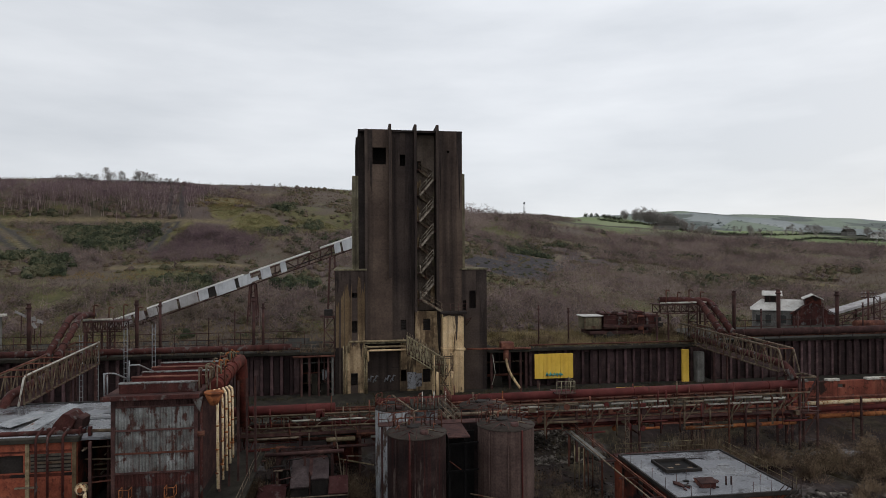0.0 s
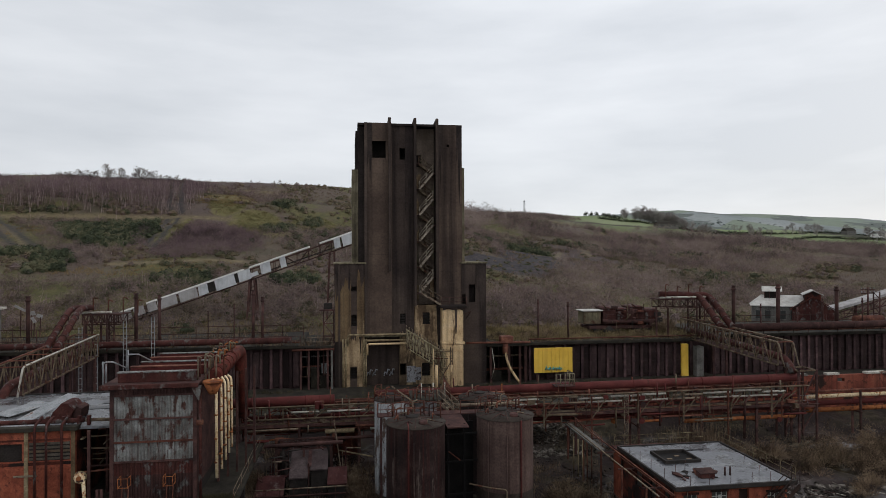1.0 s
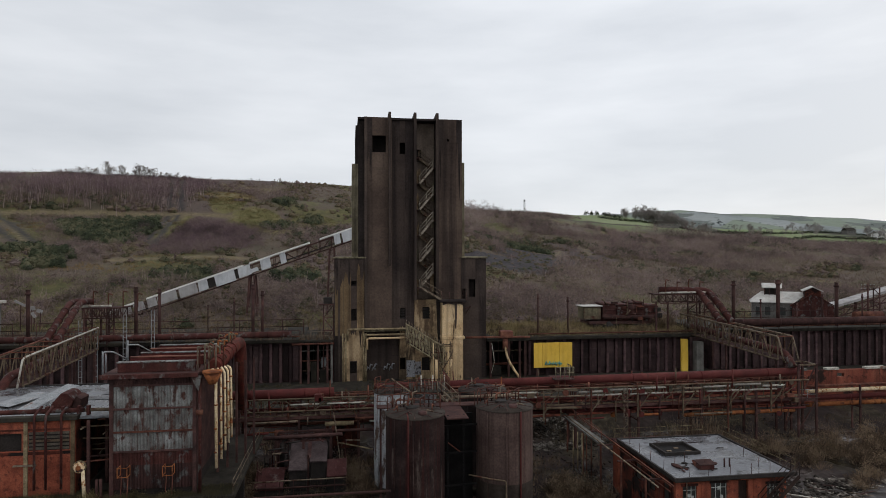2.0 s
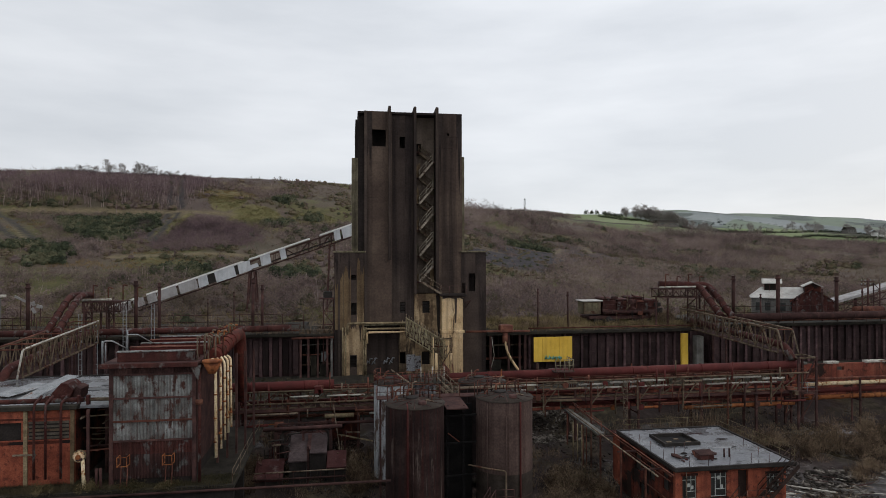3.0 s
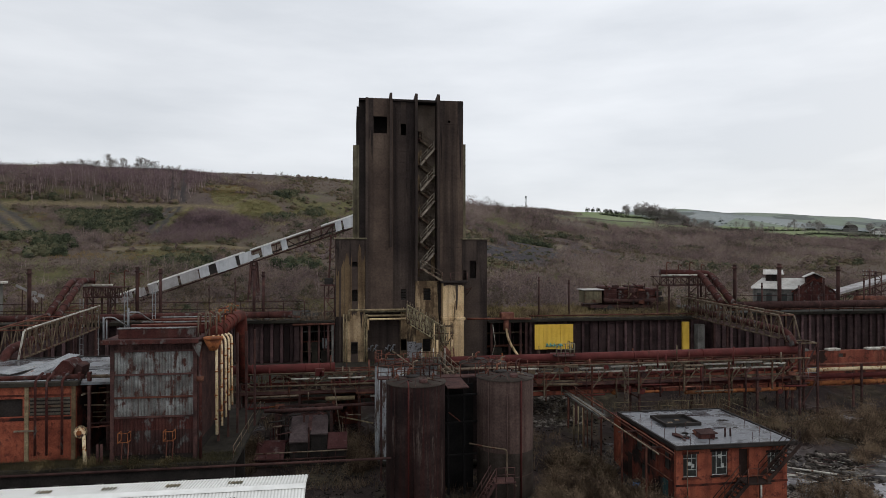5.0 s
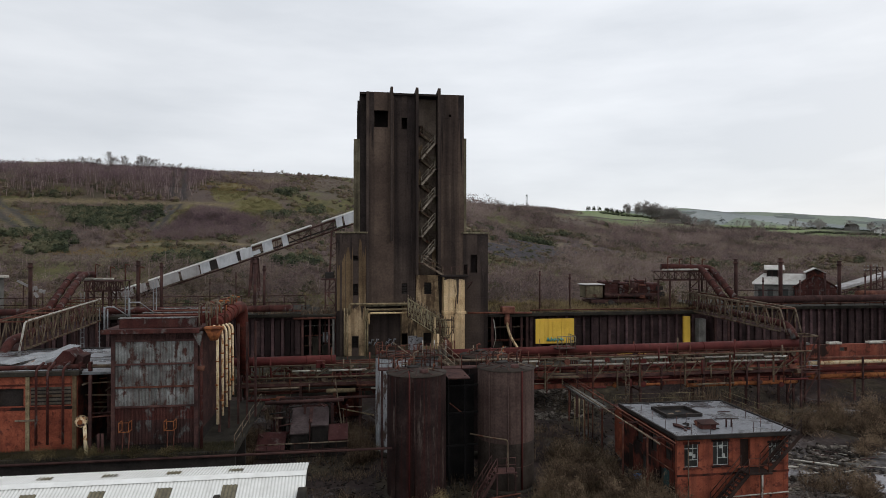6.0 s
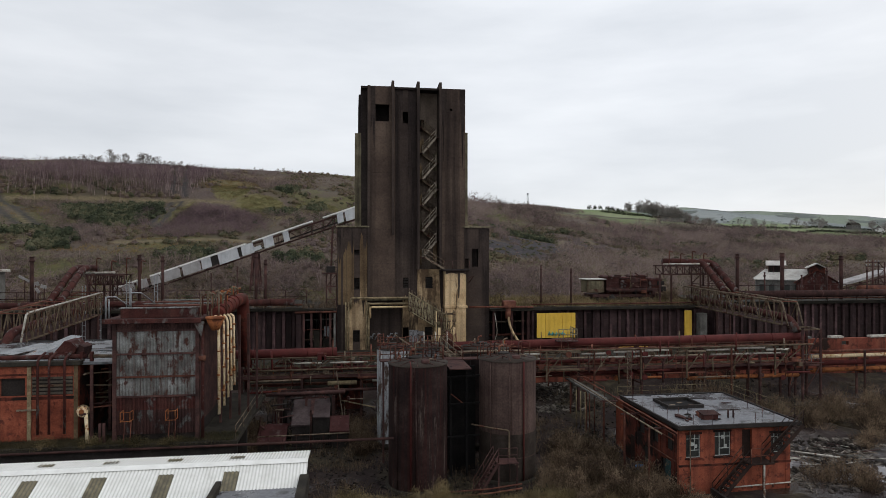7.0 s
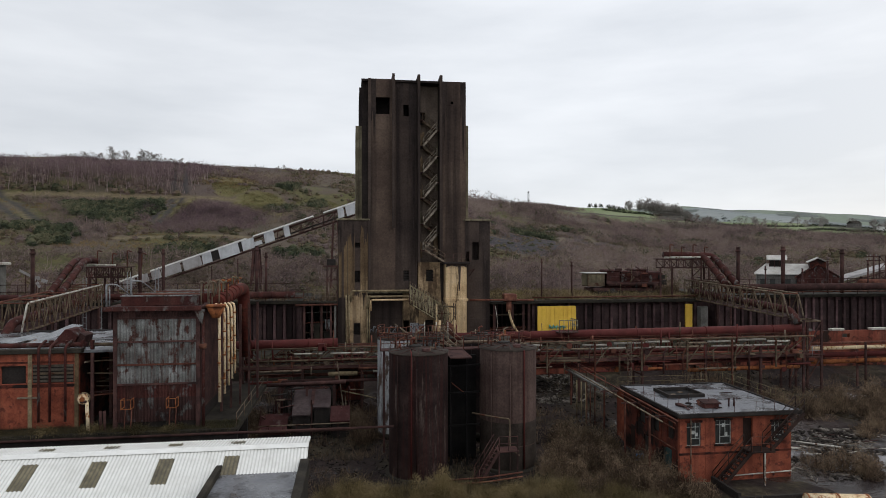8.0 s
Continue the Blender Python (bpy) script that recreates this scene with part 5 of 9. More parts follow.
def offtake(x, side, label, run=5.2):
    low = 0.0 if side > 0 else -0.8
    g = thing("offtake_pipes", (x, 76, 10), label, "pipes", "offtake pipes")
    for dx in (-0.7, 0.7):
        pts = [(x + dx - side * 0.9, 72.0 if side > 0 else 67.2, 12.0 if side > 0 else 12.3), (x + dx, 78.6 if side > 0 else 77.4, 15.5), (x + dx - side * run, 79.3, 15.6)]
        if side < 0:
            pts = [(x + dx * 0.7, 67.2, 11.9), (x - 1.5 + dx * 0.7, 76.6, 15.1), (x - 1.1 + dx * 0.7, 79.0, 15.0)]
        part("offtake_pipe", sweep(BM(), pts, 0.40 if side > 0 else 0.33, 12, 1.2), M_CLADRED, g)
        for u in (0.25, 0.5, 0.75):
            c = Vector(pts[0]).lerp(Vector(pts[1]), u)
            d = (Vector(pts[1]) - Vector(pts[0])).normalized() * 0.07
            part("flange", tube(BM(), c - d, c + d, 0.47 if side > 0 else 0.39, 12), M_RUST_D, g)
    for dx in (-1.2, 1.2):
        for yy in (78.2, 80.4):
            part("trestle_post", bar(BM(), (x + dx, yy, 10.0), (x + dx, yy, 15.0 + low), 0.14), M_RUST_D, g)
        for k in range(4):
            zz = 10.2 + (1.22 + 0.2 * low) * k
            ya, yb = (78.2, 80.4) if k % 2 else (80.4, 78.2)
            part("trestle_brace", bar(BM(), (x + dx, ya, zz), (x + dx, yb, zz + 1.22), 0.08), M_RUST_D, g)
            part("trestle_tie", bar(BM(), (x + dx, 78.2, zz), (x + dx, 80.4, zz), 0.1), M_RUST_D, g)
    part("trestle_deck", box(BM(), x - 1.5 - (run if side > 0 else 0), 78.2, 15.0 + low, x + 1.5 + (run if side < 0 else 0), 80.4, 15.1 + low), M_RUST_D, g)
    lo, hi = (x - run - 1.1, x + 1.4) if side > 0 else (x - 1.4, x + run + 1.1)
    for yy in (78.2, 80.4):
        truss_parts("trestle_girder", (lo, yy, 13.9 + low), (hi, yy, 13.9 + low), (0, 0, 1.1), 8, 0.12, M_RUST_D, g)
    for xx in (lo, lo + 1.6, hi - 1.6):
        part("trestle_leg", bar(BM(), (xx, 79.2, 10.0), (xx, 79.2, 14.0 + low), 0.18), M_RUST_D, g)
    for i in range(4):
        xx = lo + 1 + i * 1.6
        part("bleeder", sweep(BM(), [(xx, 78.6, 15.1 + low), (xx, 78.6, 17.0 - 0.3 * (i % 2) + low), (xx + 0.5, 78.6, 16.8 - 0.3 * (i % 2) + low)], 0.07, 6, 0.3), M_RUST, g)
    part("deck_tube", tube(BM(), (lo, 78.2, 15.25 + low), (hi - 1, 78.2, 15.3 + low), 0.12, 8), M_PALE, g, "pale tube")


offtake(47.2, 1, "rusted pair of sloping gas offtake pipes on a trestle")
offtake(-27.3, -1, "red pair of sloping gas offtake pipes on a trestle", 1.6)


# ---- tall slim poles along the batteries ----
def pole(x, y, z0, z1, r, mat, label):
    p = thing("vent_pipe", (x, y, z0), label, "vent pipe", "vent pipes")
    part("stem", tube(BM(), (x, y, z0), (x, y, z1), r, 8), mat, p)
    part("collar", tube(BM(), (x, y, z1 - 0.5), (x, y, z1 - 0.3), r * 1.5, 8), mat, p)
    part("cap", tube(BM(), (x, y, z1), (x, y, z1 + 0.1), r * 1.3, 8), mat, p)


for x, z1, r in ((52.5, 16.5, 0.24), (59.1, 16.6, 0.26), (68.0, 16.2, 0.24), (65.8, 14.6, 0.12), (56.5, 14.0, 0.1), (72, 14.6, 0.1), (25.2, 15.0, 0.10), (29.2, 14.6, 0.12), (62, 13.6, 0.1)):
    pole(x, 80.2, 9.9 if x < 47 else 10.3, z1, r, M_RUST_D, "dark rusted vent pipe on the oven top")
for x, z1, r in ((-35.3, 16.2, 0.28), (-23.6, 16.4, 0.26), (-21.0, 16.2, 0.22), (-10.3, 16.6, 0.24), (-9.2, 15.8, 0.2), (-12.5, 15.0, 0.09), (-15.5, 14.2, 0.08), (-31, 14, 0.1)):
    pole(x, 80.2, 10.2, z1, r * 0.78, M_RUST_D, "dark rusted vent pipe on the oven top")
for x, y, z0, z1 in ((-27.5, 74.6, 5, 13.2), (-26.0, 74.8, 5, 12.2), (-23.0, 74.6, 5, 13.8), (-20.1, 74.6, 5, 14.2), (-37.5, 74.6, 5, 13.6)):
    lad = thing("ladder_mast", (x, y, z0), "slim pale lattice ladder mast", "mast", "ladder masts")
    for dx in (-0.16, 0.16):
        part("stile", bar(BM(), (x + dx, y, z0), (x + dx, y, z1), 0.06), M_GALV, lad)
    for i in range(int((z1 - z0) / 0.6)):
        part("rung", bar(BM(), (x - 0.16, y, z0 + 0.3 + i * 0.6), (x + 0.16, y, z0 + 0.3 + i * 0.6), 0.05), M_GALV, lad)
for xa, xb, zt in ((-44, -4.6, 10.2), (49, 108, 10.3)):
    rl = thing("deck_railing", ((xa + xb) / 2, 78.3, zt), "rusted railing along the oven top", "railing", "deck railings")
    railing(rl, [(xa, 78.25, zt), (xb, 78.25, zt)], 1.1, M_RUST_D, 2.2, 0.035)
    rl = thing("deck_railing", ((xa + xb) / 2, 84, zt), "rusted railing along the oven top", "railing", "deck railings")
    railing(rl, [(xa, 84, zt), (xb, 84, zt)], 1.8, M_RUST_D, 2.6, 0.045)


# ---- yellow door machine and posts in front of the battery ----
ym = thing("yellow_screen", (26.4, 78.0, 5), "large yellow painted steel screen with a sprayed tag", "screen")
n = 9
for i in range(n):
    x = 23.95 + 5.0 * i / n
    part("sheet", rbox(BM(), x, 77.85 + 0.03 * (i % 2), 6.1, x + 5.0 / n - 0.012, 77.95 + 0.03 * (i % 2), 9.2, 0.01), M_YELLOW, ym)
for x in (24.4, 28.5):
    part("leg", box(BM(), x - 0.1, 78.0, 5, x + 0.1, 78.15, 9.0), M_RUST_D, ym)
b = sweep(BM(), [(25.4 + 0.12 * i, 77.8, 6.55 + (0.34 if i % 2 else -0.2) * (0.6 + 0.4 * math.sin(i * 1.7))) for i in range(19)], 0.085, 5)
part("sprayed_tag", b, M_TEAL, ym, "teal sprayed scrawl")
yp = thing("yellow_post", (44.1, 78.0, 5), "tall narrow yellow painted steel post", "post")
part("post", rbox(BM(), 43.7, 77.85, 5.0, 44.6, 78.2, 9.25, 0.03), M_YELLOW, yp)
part("base_plate", rbox(BM(), 43.5, 77.7, 5.0, 44.8, 78.4, 5.1, 0.02), M_RUST_D, yp)
for x0, x1 in ((33.5, 35.4), (35.8, 37.2)):
    solid("yellow_kerb", rbox(BM(), x0, 75.0, 5.0, x1, 75.3, 5.25), M_YELLOW, "faded yellow kerb rail on the platform", "kerb", group="yellow kerbs", at=(x0, 75.1, 5))
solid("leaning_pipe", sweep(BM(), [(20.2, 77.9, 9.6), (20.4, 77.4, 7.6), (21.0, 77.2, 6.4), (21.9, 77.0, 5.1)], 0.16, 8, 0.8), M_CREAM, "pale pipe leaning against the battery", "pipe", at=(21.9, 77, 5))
solid("concrete_pier", rbox(BM(), 45.6, 77.6, 5, 46.6, 78.6, 8.9, 0.05), M_CONC, "grey concrete pier beside the gallery", "pier", at=(46.1, 78, 5))


# ---- charging car on the oven top ----
M_DULLRUST = surf("dull_maroon_rust", [(0.028, 0.012, 0.011), (0.052, 0.020, 0.018), (0.085, 0.040, 0.034)], 0.9, 0.85, fine=10, streak=0.5)
car = thing("charging_car", (39, 86, 9.9), "rusted charging car abandoned on the oven top", "charging car")
part("cab", rbox(BM(), 33.3, 85.2, 11.2, 35.8, 87.6, 12.95, 0.06), M_OLIVE, car)
part("cab_side", box(BM(), 33.23, 85.35, 11.3, 33.28, 87.4, 12.85), M_TOWER_S, car, "lichen-pale cab side")
part("cab_window", box(BM(), 33.5, 85.16, 11.7, 35.4, 85.2, 12.8), M_TOWER_S, car, "cracked pale cab window")
part("cab_roof", rbox(BM(), 33.0, 85.0, 12.97, 36.2, 87.7, 13.09, 0.03), M_PALEROOF, car, "white cab roof")
part("chassis", rbox(BM(), 34, 85.0, 10.5, 44.3, 88.5, 10.95, 0.05), M_RUST_D, car)
for i, (x0, x1, z1) in enumerate(((36.2, 38.0, 13.5), (38.2, 40.0, 13.3), (40.2, 42.0, 13.6), (42.2, 44.0, 13.2))):
    part("hopper", rbox(BM(), x0, 85.3, 11.0, x1, 88.2, z1, 0.12), M_CLADRED, car)
    part("hopper_rim", rbox(BM(), x0 - 0.1, 85.2, z1 - 0.25, x1 + 0.1, 88.3, z1 - 0.1, 0.03), M_RUST_D, car)
for i, (x0, x1, z0, z1) in enumerate(((36.0, 37.9, 11.3, 13.1), (38.0, 39.7, 11.0, 12.9), (39.8, 42.1, 11.4, 13.0), (42.2, 44.2, 10.9, 13.0))):
    part("side_plate", rbox(BM(), x0, 84.95 + 0.06 * (i % 2), z0, x1, 85.18, z1, 0.03), M_CLADRED if i % 2 else M_DULLRUST, car, "dark red rusted side plate")
    for z in (z0 + 0.5, z0 + 1.2):
        part("plate_rib", box(BM(), x0 + 0.1, 84.88, z, x1 - 0.1, 84.945, z + 0.09), M_RUST_D, car)
for x in (35.2, 37.4, 41, 43.2):
    part("wheel", tube(BM(), (x, 85.2, 10.35), (x, 85.45, 10.35), 0.42, 14), M_BLACK, car)
KR = random.Random(12)
for i in range(30):
    x, z, y = KR.uniform(35.6, 44.2), KR.uniform(10.6, 13.6), KR.uniform(84.3, 84.75)
    m = KR.choice((M_RUST, M_RUST_D, M_RUST_D, M_BLACK, M_OLIVE))
    if i % 3 == 0:
        part("casing_plate", rbox(BM(), x, y, z, x + KR.uniform(0.3, 1.1), y + 0.3, z + KR.uniform(0.2, 0.7), 0.02), m, car)
    elif i % 3 == 1:
        part("pipe_piece", tube(BM(), (x, y, z), (x + KR.uniform(-1.2, 1.2), y, z + KR.uniform(-0.8, 0.8)), KR.uniform(0.05, 0.14), 7), m, car)
    else:
        part("stanchion", bar(BM(), (x, y, z - 0.6), (x, y, z + KR.uniform(0.2, 0.9)), 0.08), m, car)
part("bogie", rbox(BM(), 34.6, 85.0, 9.95, 38.4, 88.0, 10.5, 0.08), M_BLACK, car)
part("bogie", rbox(BM(), 40.4, 85.0, 9.95, 44.0, 88.0, 10.5, 0.08), M_BLACK, car)
part("coal_spill", tube(BM(), (36.6, 84.4, 9.85), (36.6, 84.4, 11.0), 1.3, 12, 0.1), M_BLACK, car, "black coal spilt under the car")
part("boiler_drum", tube(BM(), (36.0, 84.9, 11.5), (44.0, 84.9, 11.5), 0.28, 10), M_RUST_D, car)


# ---- far sheds beyond the battery ----
SHED_AT = Matrix.Translation((67.1, 98.0, 0)) @ Matrix.Rotation(radians(-33), 4, "Z")


def shed_part(name, bm, mat, parent, label=""):
    """A part drawn along the sheds' own front, which is turned from the ovens."""
    bm.transform(SHED_AT)
    return part(name, bm, mat, parent, label)


sh = thing("shed", (68.5, 97.5, 6), "white-roofed shed with a raised vent beyond the ovens", "shed", "far sheds")
shed_part("wall", box(BM(), 0.3, 0.3, 5, 7.6, 5.2, 12.25), M_CONC, sh, "dirty pale shed wall")


def hip_slope(eave, ridge_line):
    """A roof slope from four corners, 0.12 m thick."""
    b = BM()
    lo = [b.verts.new(p) for p in (*eave, *ridge_line)]
    up = [b.verts.new(Vector(p) + Vector((0, 0, 0.12))) for p in (*eave, *ridge_line)]
    n = len(lo)
    b.faces.new(lo[::-1])
    b.faces.new(up)
    for i in range(n):
        b.faces.new((lo[i], lo[(i + 1) % n], up[(i + 1) % n], up[i]))
    return b


shed_part("roof_slope", hip_slope([(0, 0, 12.2), (7.9, 0, 12.2)], [(7.9, 2.7, 13.85), (1.7, 2.7, 13.85)]), M_PALEROOF, sh, "cream-white sheet roof")
shed_part("roof_slope", hip_slope([(0, 5.5, 12.2), (0, 0, 12.2)], [(1.7, 2.7, 13.85)]), M_PALEROOF, sh, "cream-white sheet roof")
shed_part("roof_slope", hip_slope([(7.9, 5.5, 12.2), (0, 5.5, 12.2)], [(1.7, 2.72, 13.85), (7.9, 2.72, 13.85)]), M_PALEROOF, sh, "cream-white sheet roof")
shed_part("vent_wall", box(BM(), 2.2, 1.9, 13.0, 4.5, 3.6, 14.7), M_DARK, sh)
for x in (2.15, 2.9, 3.7, 4.4):
    shed_part("vent_post", box(BM(), x, 1.78, 13.3, x + 0.1, 1.88, 14.6), M_RUST_D, sh)
shed_part("vent_roof", prism_x(BM(), [(1.3, 14.55), (2.75, 15.25), (4.2, 14.55), (4.2, 14.67), (2.75, 15.37), (1.3, 14.67)], 1.8, 4.8), M_PALEROOF, sh, "cream-white vent roof")
for x in (0.8, 2.2, 4.4, 5.9):
    shed_part("window", box(BM(), x, 0.2, 10.2, x + 0.8, 0.29, 11.5), M_WINDOW, sh)
sg = thing("shed", (75, 94, 6), "red brick gabled shed with a pale ridge vent", "shed", "far sheds")
shed_part("gable_wall", prism(BM(), [(6.1, 5), (11.9, 5), (11.9, 11.9), (9.0, 13.85), (6.1, 11.9)], -0.9, 7.5), M_CLADRED, sg, "dark red brick gable")
for xa, za in ((5.8, 11.8), (12.2, 11.8)):
    shed_part("roof_slope", prism(BM(), [(xa, za), (9.0, 13.9), (9.0, 14.02), (xa, za + 0.12)], -1.1, 7.7), M_BRICK_D, sg)
shed_part("ridge_vent", prism(BM(), [(7.9, 13.0), (10.1, 13.0), (10.1, 14.3), (9.0, 14.85), (7.9, 14.3)], -0.6, 2.4), M_BRICK_D, sg, "brick ridge vent")
for xa in (7.55, 10.45):
    shed_part("vent_roof", prism(BM(), [(xa, 14.2), (9.0, 14.92), (9.0, 15.04), (xa, 14.32)], -0.9, 2.7), M_PALEROOF, sg, "cream-white vent roof")
pp = thing("power_pole", (81.8, 90, 10.3), "dark wooden power pole with insulator cross arms", "pole")
part("pole", tube(BM(), (81.8, 90, 10.2), (81.8, 90, 15.6), 0.16, 8, 0.11), M_RUST_D, pp)
for z in (14.6, 15.2):
    part("cross_arm", bar(BM(), (80.6, 90, z), (83.0, 90, z), 0.14), M_RUST_D, pp)
    for dx in (-1.1, -0.5, 0.5, 1.1):
        part("insulator", tube(BM(), (81.8 + dx, 90, z + 0.07), (81.8 + dx, 90, z + 0.3), 0.07, 6), M_GALV, pp)
cr = thing("conveyor_gantry", (96, 104, 6), "low white-clad conveyor gantry rising behind the ovens", "conveyor")
part("roof_sheet", prism(BM(), [(87, 10.6), (116, 17.8), (116, 18.25), (87, 11.05)], 102.8, 105.7), M_SHEDROOF, cr, "pale clad gallery")
truss_parts("side_truss", (87, 103, 8.9), (116, 103, 16.1), (0, 0, 1.2), 16, 0.16, M_RUST_D, cr)
for x in (92, 104, 114):
    part("trestle_leg", bar(BM(), (x, 104, gz(x, 104) - 0.3), (x, 104, 10.2 + (x - 87) * 0.248), 0.3), M_RUST_D, cr)
wt = thing("dust_hopper", (75, 83, 10.3), "small rusted steel drum and frame on the oven top", "hopper")
part("drum", tube(BM(), (71.5, 81, 11.6), (75.8, 81, 11.6), 0.55, 12), M_RUST, wt)
truss_parts("frame", (74.5, 81, 10.3), (74.5, 81, 15.4), (1.0, 0, 0), 5, 0.12, M_RUST_D, wt)
lt = thing("conveyor_house", (-43, 80, 10.2), "pale clad transfer house at the foot of the conveyor", "shed")
part("wall", box(BM(), -46.5, 81, 10.2, -41.0, 86, 14.4), M_CONC, lt)
part("roof_slab", rbox(BM(), -46.8, 80.6, 14.4, -40.6, 86.4, 14.7), M_PALE, lt)


# ---- two rusted tanks, the grey tank and their walkways ----
M_TANKTOP = surf("sooty_tank_roof", [(0.018, 0.013, 0.011), (0.034, 0.026, 0.021), (0.056, 0.044, 0.036)], 0.9, 0.75, fine=8)


M_TANKDARK = surf("black_tank_steel", [(0.016, 0.012, 0.012), (0.032, 0.023, 0.022), (0.055, 0.040, 0.040)], 0.6, 0.8, fine=7, streak=0.5, streak_scale=4.5)


def tank(cx, cy, r, z0, z1, mat, label, band=None):
    t = thing("storage_tank", (cx, cy, z0), label, "tank", "storage tanks")
    N = 48
    zs = np.linspace(z0, z1, 6)
    for a, c in zip(zs, zs[1:]):
        b = BM()
        r0, ref = ring(b, (cx, cy, a + 0.01), (0, 0, 1), r, N)
        r1, _ = ring(b, (cx, cy, c - 0.01), (0, 0, 1), r, N, ref)
        skin(b, r0, r1)
        part("shell_course", b, M_TANKTOP if band and c <= band else mat, t)
    for a in zs[1:-1]:
        b = BM()
        r0, ref = ring(b, (cx, cy, a - 0.03), (0, 0, 1), r + 0.012, N)
        r1, _ = ring(b, (cx, cy, a + 0.03), (0, 0, 1), r + 0.012, N, ref)
        skin(b, r0, r1)
        part("weld_seam", b, mat, t)
    b = BM()
    r0, ref = ring(b, (cx, cy, z1 - 0.02), (0, 0, 1), r + 0.06, N)
    r1, _ = ring(b, (cx, cy, z1 + 0.06), (0, 0, 1), r + 0.06, N, ref)
    r2, _ = ring(b, (cx, cy, z1 + 0.16), (0, 0, 1), r * 0.55, N, ref)
    r3, _ = ring(b, (cx, cy, z1 + 0.30), (0, 0, 1), 0.25, N, ref)
    skin(b, r0, r1)
    skin(b, r1, r2)
    skin(b, r2, r3)
    b.faces.new(r3)
    part("roof_plate", b, M_TANKTOP, t, "flat cone tank roof blackened with soot")
    part("manhole", tube(BM(), (cx + 0.4, cy - 1.1, z1 + 0.05), (cx + 0.4, cy - 1.1, z1 + 0.35), 0.3, 12), M_RUST_D, t)
    for i in range(10):
        an = i * 0.628 + 0.2
        part("roof_rib", bar(BM(), (cx + 0.3 * math.cos(an), cy + 0.3 * math.sin(an), z1 + 0.29), (cx + (r - 0.05) * math.cos(an), cy + (r - 0.05) * math.sin(an), z1 + 0.075), 0.05, 0.03), M_RUST_D, t)
    part("roof_stain", tube(BM(), (cx - 0.2, cy + 0.3, z1 + 0.24), (cx - 0.2, cy + 0.3, z1 + 0.4), 0.45, 12), M_BLACK, t)
    for i in range(6):
        an = 0.9 + i * 1.1
        x, y = cx + r * 0.6 * math.cos(an), cy + r * 0.6 * math.sin(an)
        part("roof_fitting", sweep(BM(), [(x, y, z1 + 0.1), (x, y, z1 + 0.35 + 0.1 * (i % 3)), (x + 0.5 * math.cos(an + 1), y + 0.5 * math.sin(an + 1), z1 + 0.3)], 0.045, 6, 0.1), (M_RUST_D, M_WORN, M_RUST)[i % 3], t)
    part("vent", sweep(BM(), [(cx - 0.5, cy + 0.5, z1 + 0.1), (cx - 0.5, cy + 0.5, z1 + 0.8), (cx - 0.2, cy + 0.4, z1 + 0.9)], 0.08, 7, 0.2), M_RUST, t)
    part("base_kerb", tube(BM(), (cx, cy, z0 - 0.4), (cx, cy, z0 + 0.05), r + 0.25, 40), M_CONC_D, t)
    for i, an in enumerate((3.9, 4.55)):
        x, y = cx + (r + 0.1) * math.cos(an), cy + (r + 0.1) * math.sin(an)
        part("drain_pipe", tube(BM(), (x, y, z0), (x, y, z1 - 0.1 - (0.8 * i % 1.7)), 0.035 + 0.015 * (i % 2), 6), mat, t)
    return t


t1 = tank(5.85, 46.6, 2.1, 0.4, 8.95, M_TANK, "tall cylindrical tank with dark red rust streaks")
part("red_riser", sweep(BM(), [(5.15, 45.2, 9.25), (5.15, 44.5, 9.1), (5.15, 44.5, 0.5)], 0.05, 7, 0.2), M_RED, t1)
tk = tank(12.65, 47.6, 2.1, 0.4, 8.95, M_TANK2, "tall cylindrical brown tank with a darker foot", band=4.6)
part("overflow_pipe", sweep(BM(), [(9.6, 45.8, 4.6), (11.0, 45.3, 4.4), (12.2, 45.25, 4.2), (12.2, 45.2, 2.2), (12.9, 45.2, 1.6)], 0.06, 7, 0.2), M_OLIVE, tk)
part("red_riser", tube(BM(), (13.35, 45.54, 0.5), (13.35, 45.54, 9.0), 0.07, 7), M_RED, tk)
for cx, cy in ((5.85, 46.6), (12.65, 47.6)):
    rt = thing("tank_top_rail", (cx, cy, 9.0), "rusted railing and pipes on the tank roof", "railing", "tank top rails")
    pts = [(cx + 2.0 * math.cos(a), cy + 2.0 * math.sin(a), 9.0) for a in np.linspace(0.3, 2.9, 7)]
    railing(rt, pts, 1.0, M_RUST, 1.0, 0.03)
    for i in range(5):
        xx, yy = cx - 1.3 + 0.6 * i, cy + 0.9 + 0.3 * (i % 2)
        part("roof_pipe", sweep(BM(), [(xx, yy, 9.0), (xx, yy, 9.7 + 0.25 * (i % 3)), (xx + 0.35, yy, 9.8 + 0.25 * (i % 3))], 0.05, 6, 0.15), (M_RUST, M_RUST_D, M_WORN)[i % 3], rt)
gt = tank(4.75, 55.0, 1.5, 1.0, 8.75, M_GREYTANK, "weathered pale grey cylindrical tank with peeling paint")
bx = tank(7.6, 56.2, 1.1, 1.2, 8.6, M_GREYTANK, "small grey cylindrical tank behind the rusted ones")

tank(12.4, 54.4, 2.0, 1.1, 8.75, M_TANKDARK, "black cylindrical tank behind the brown one")

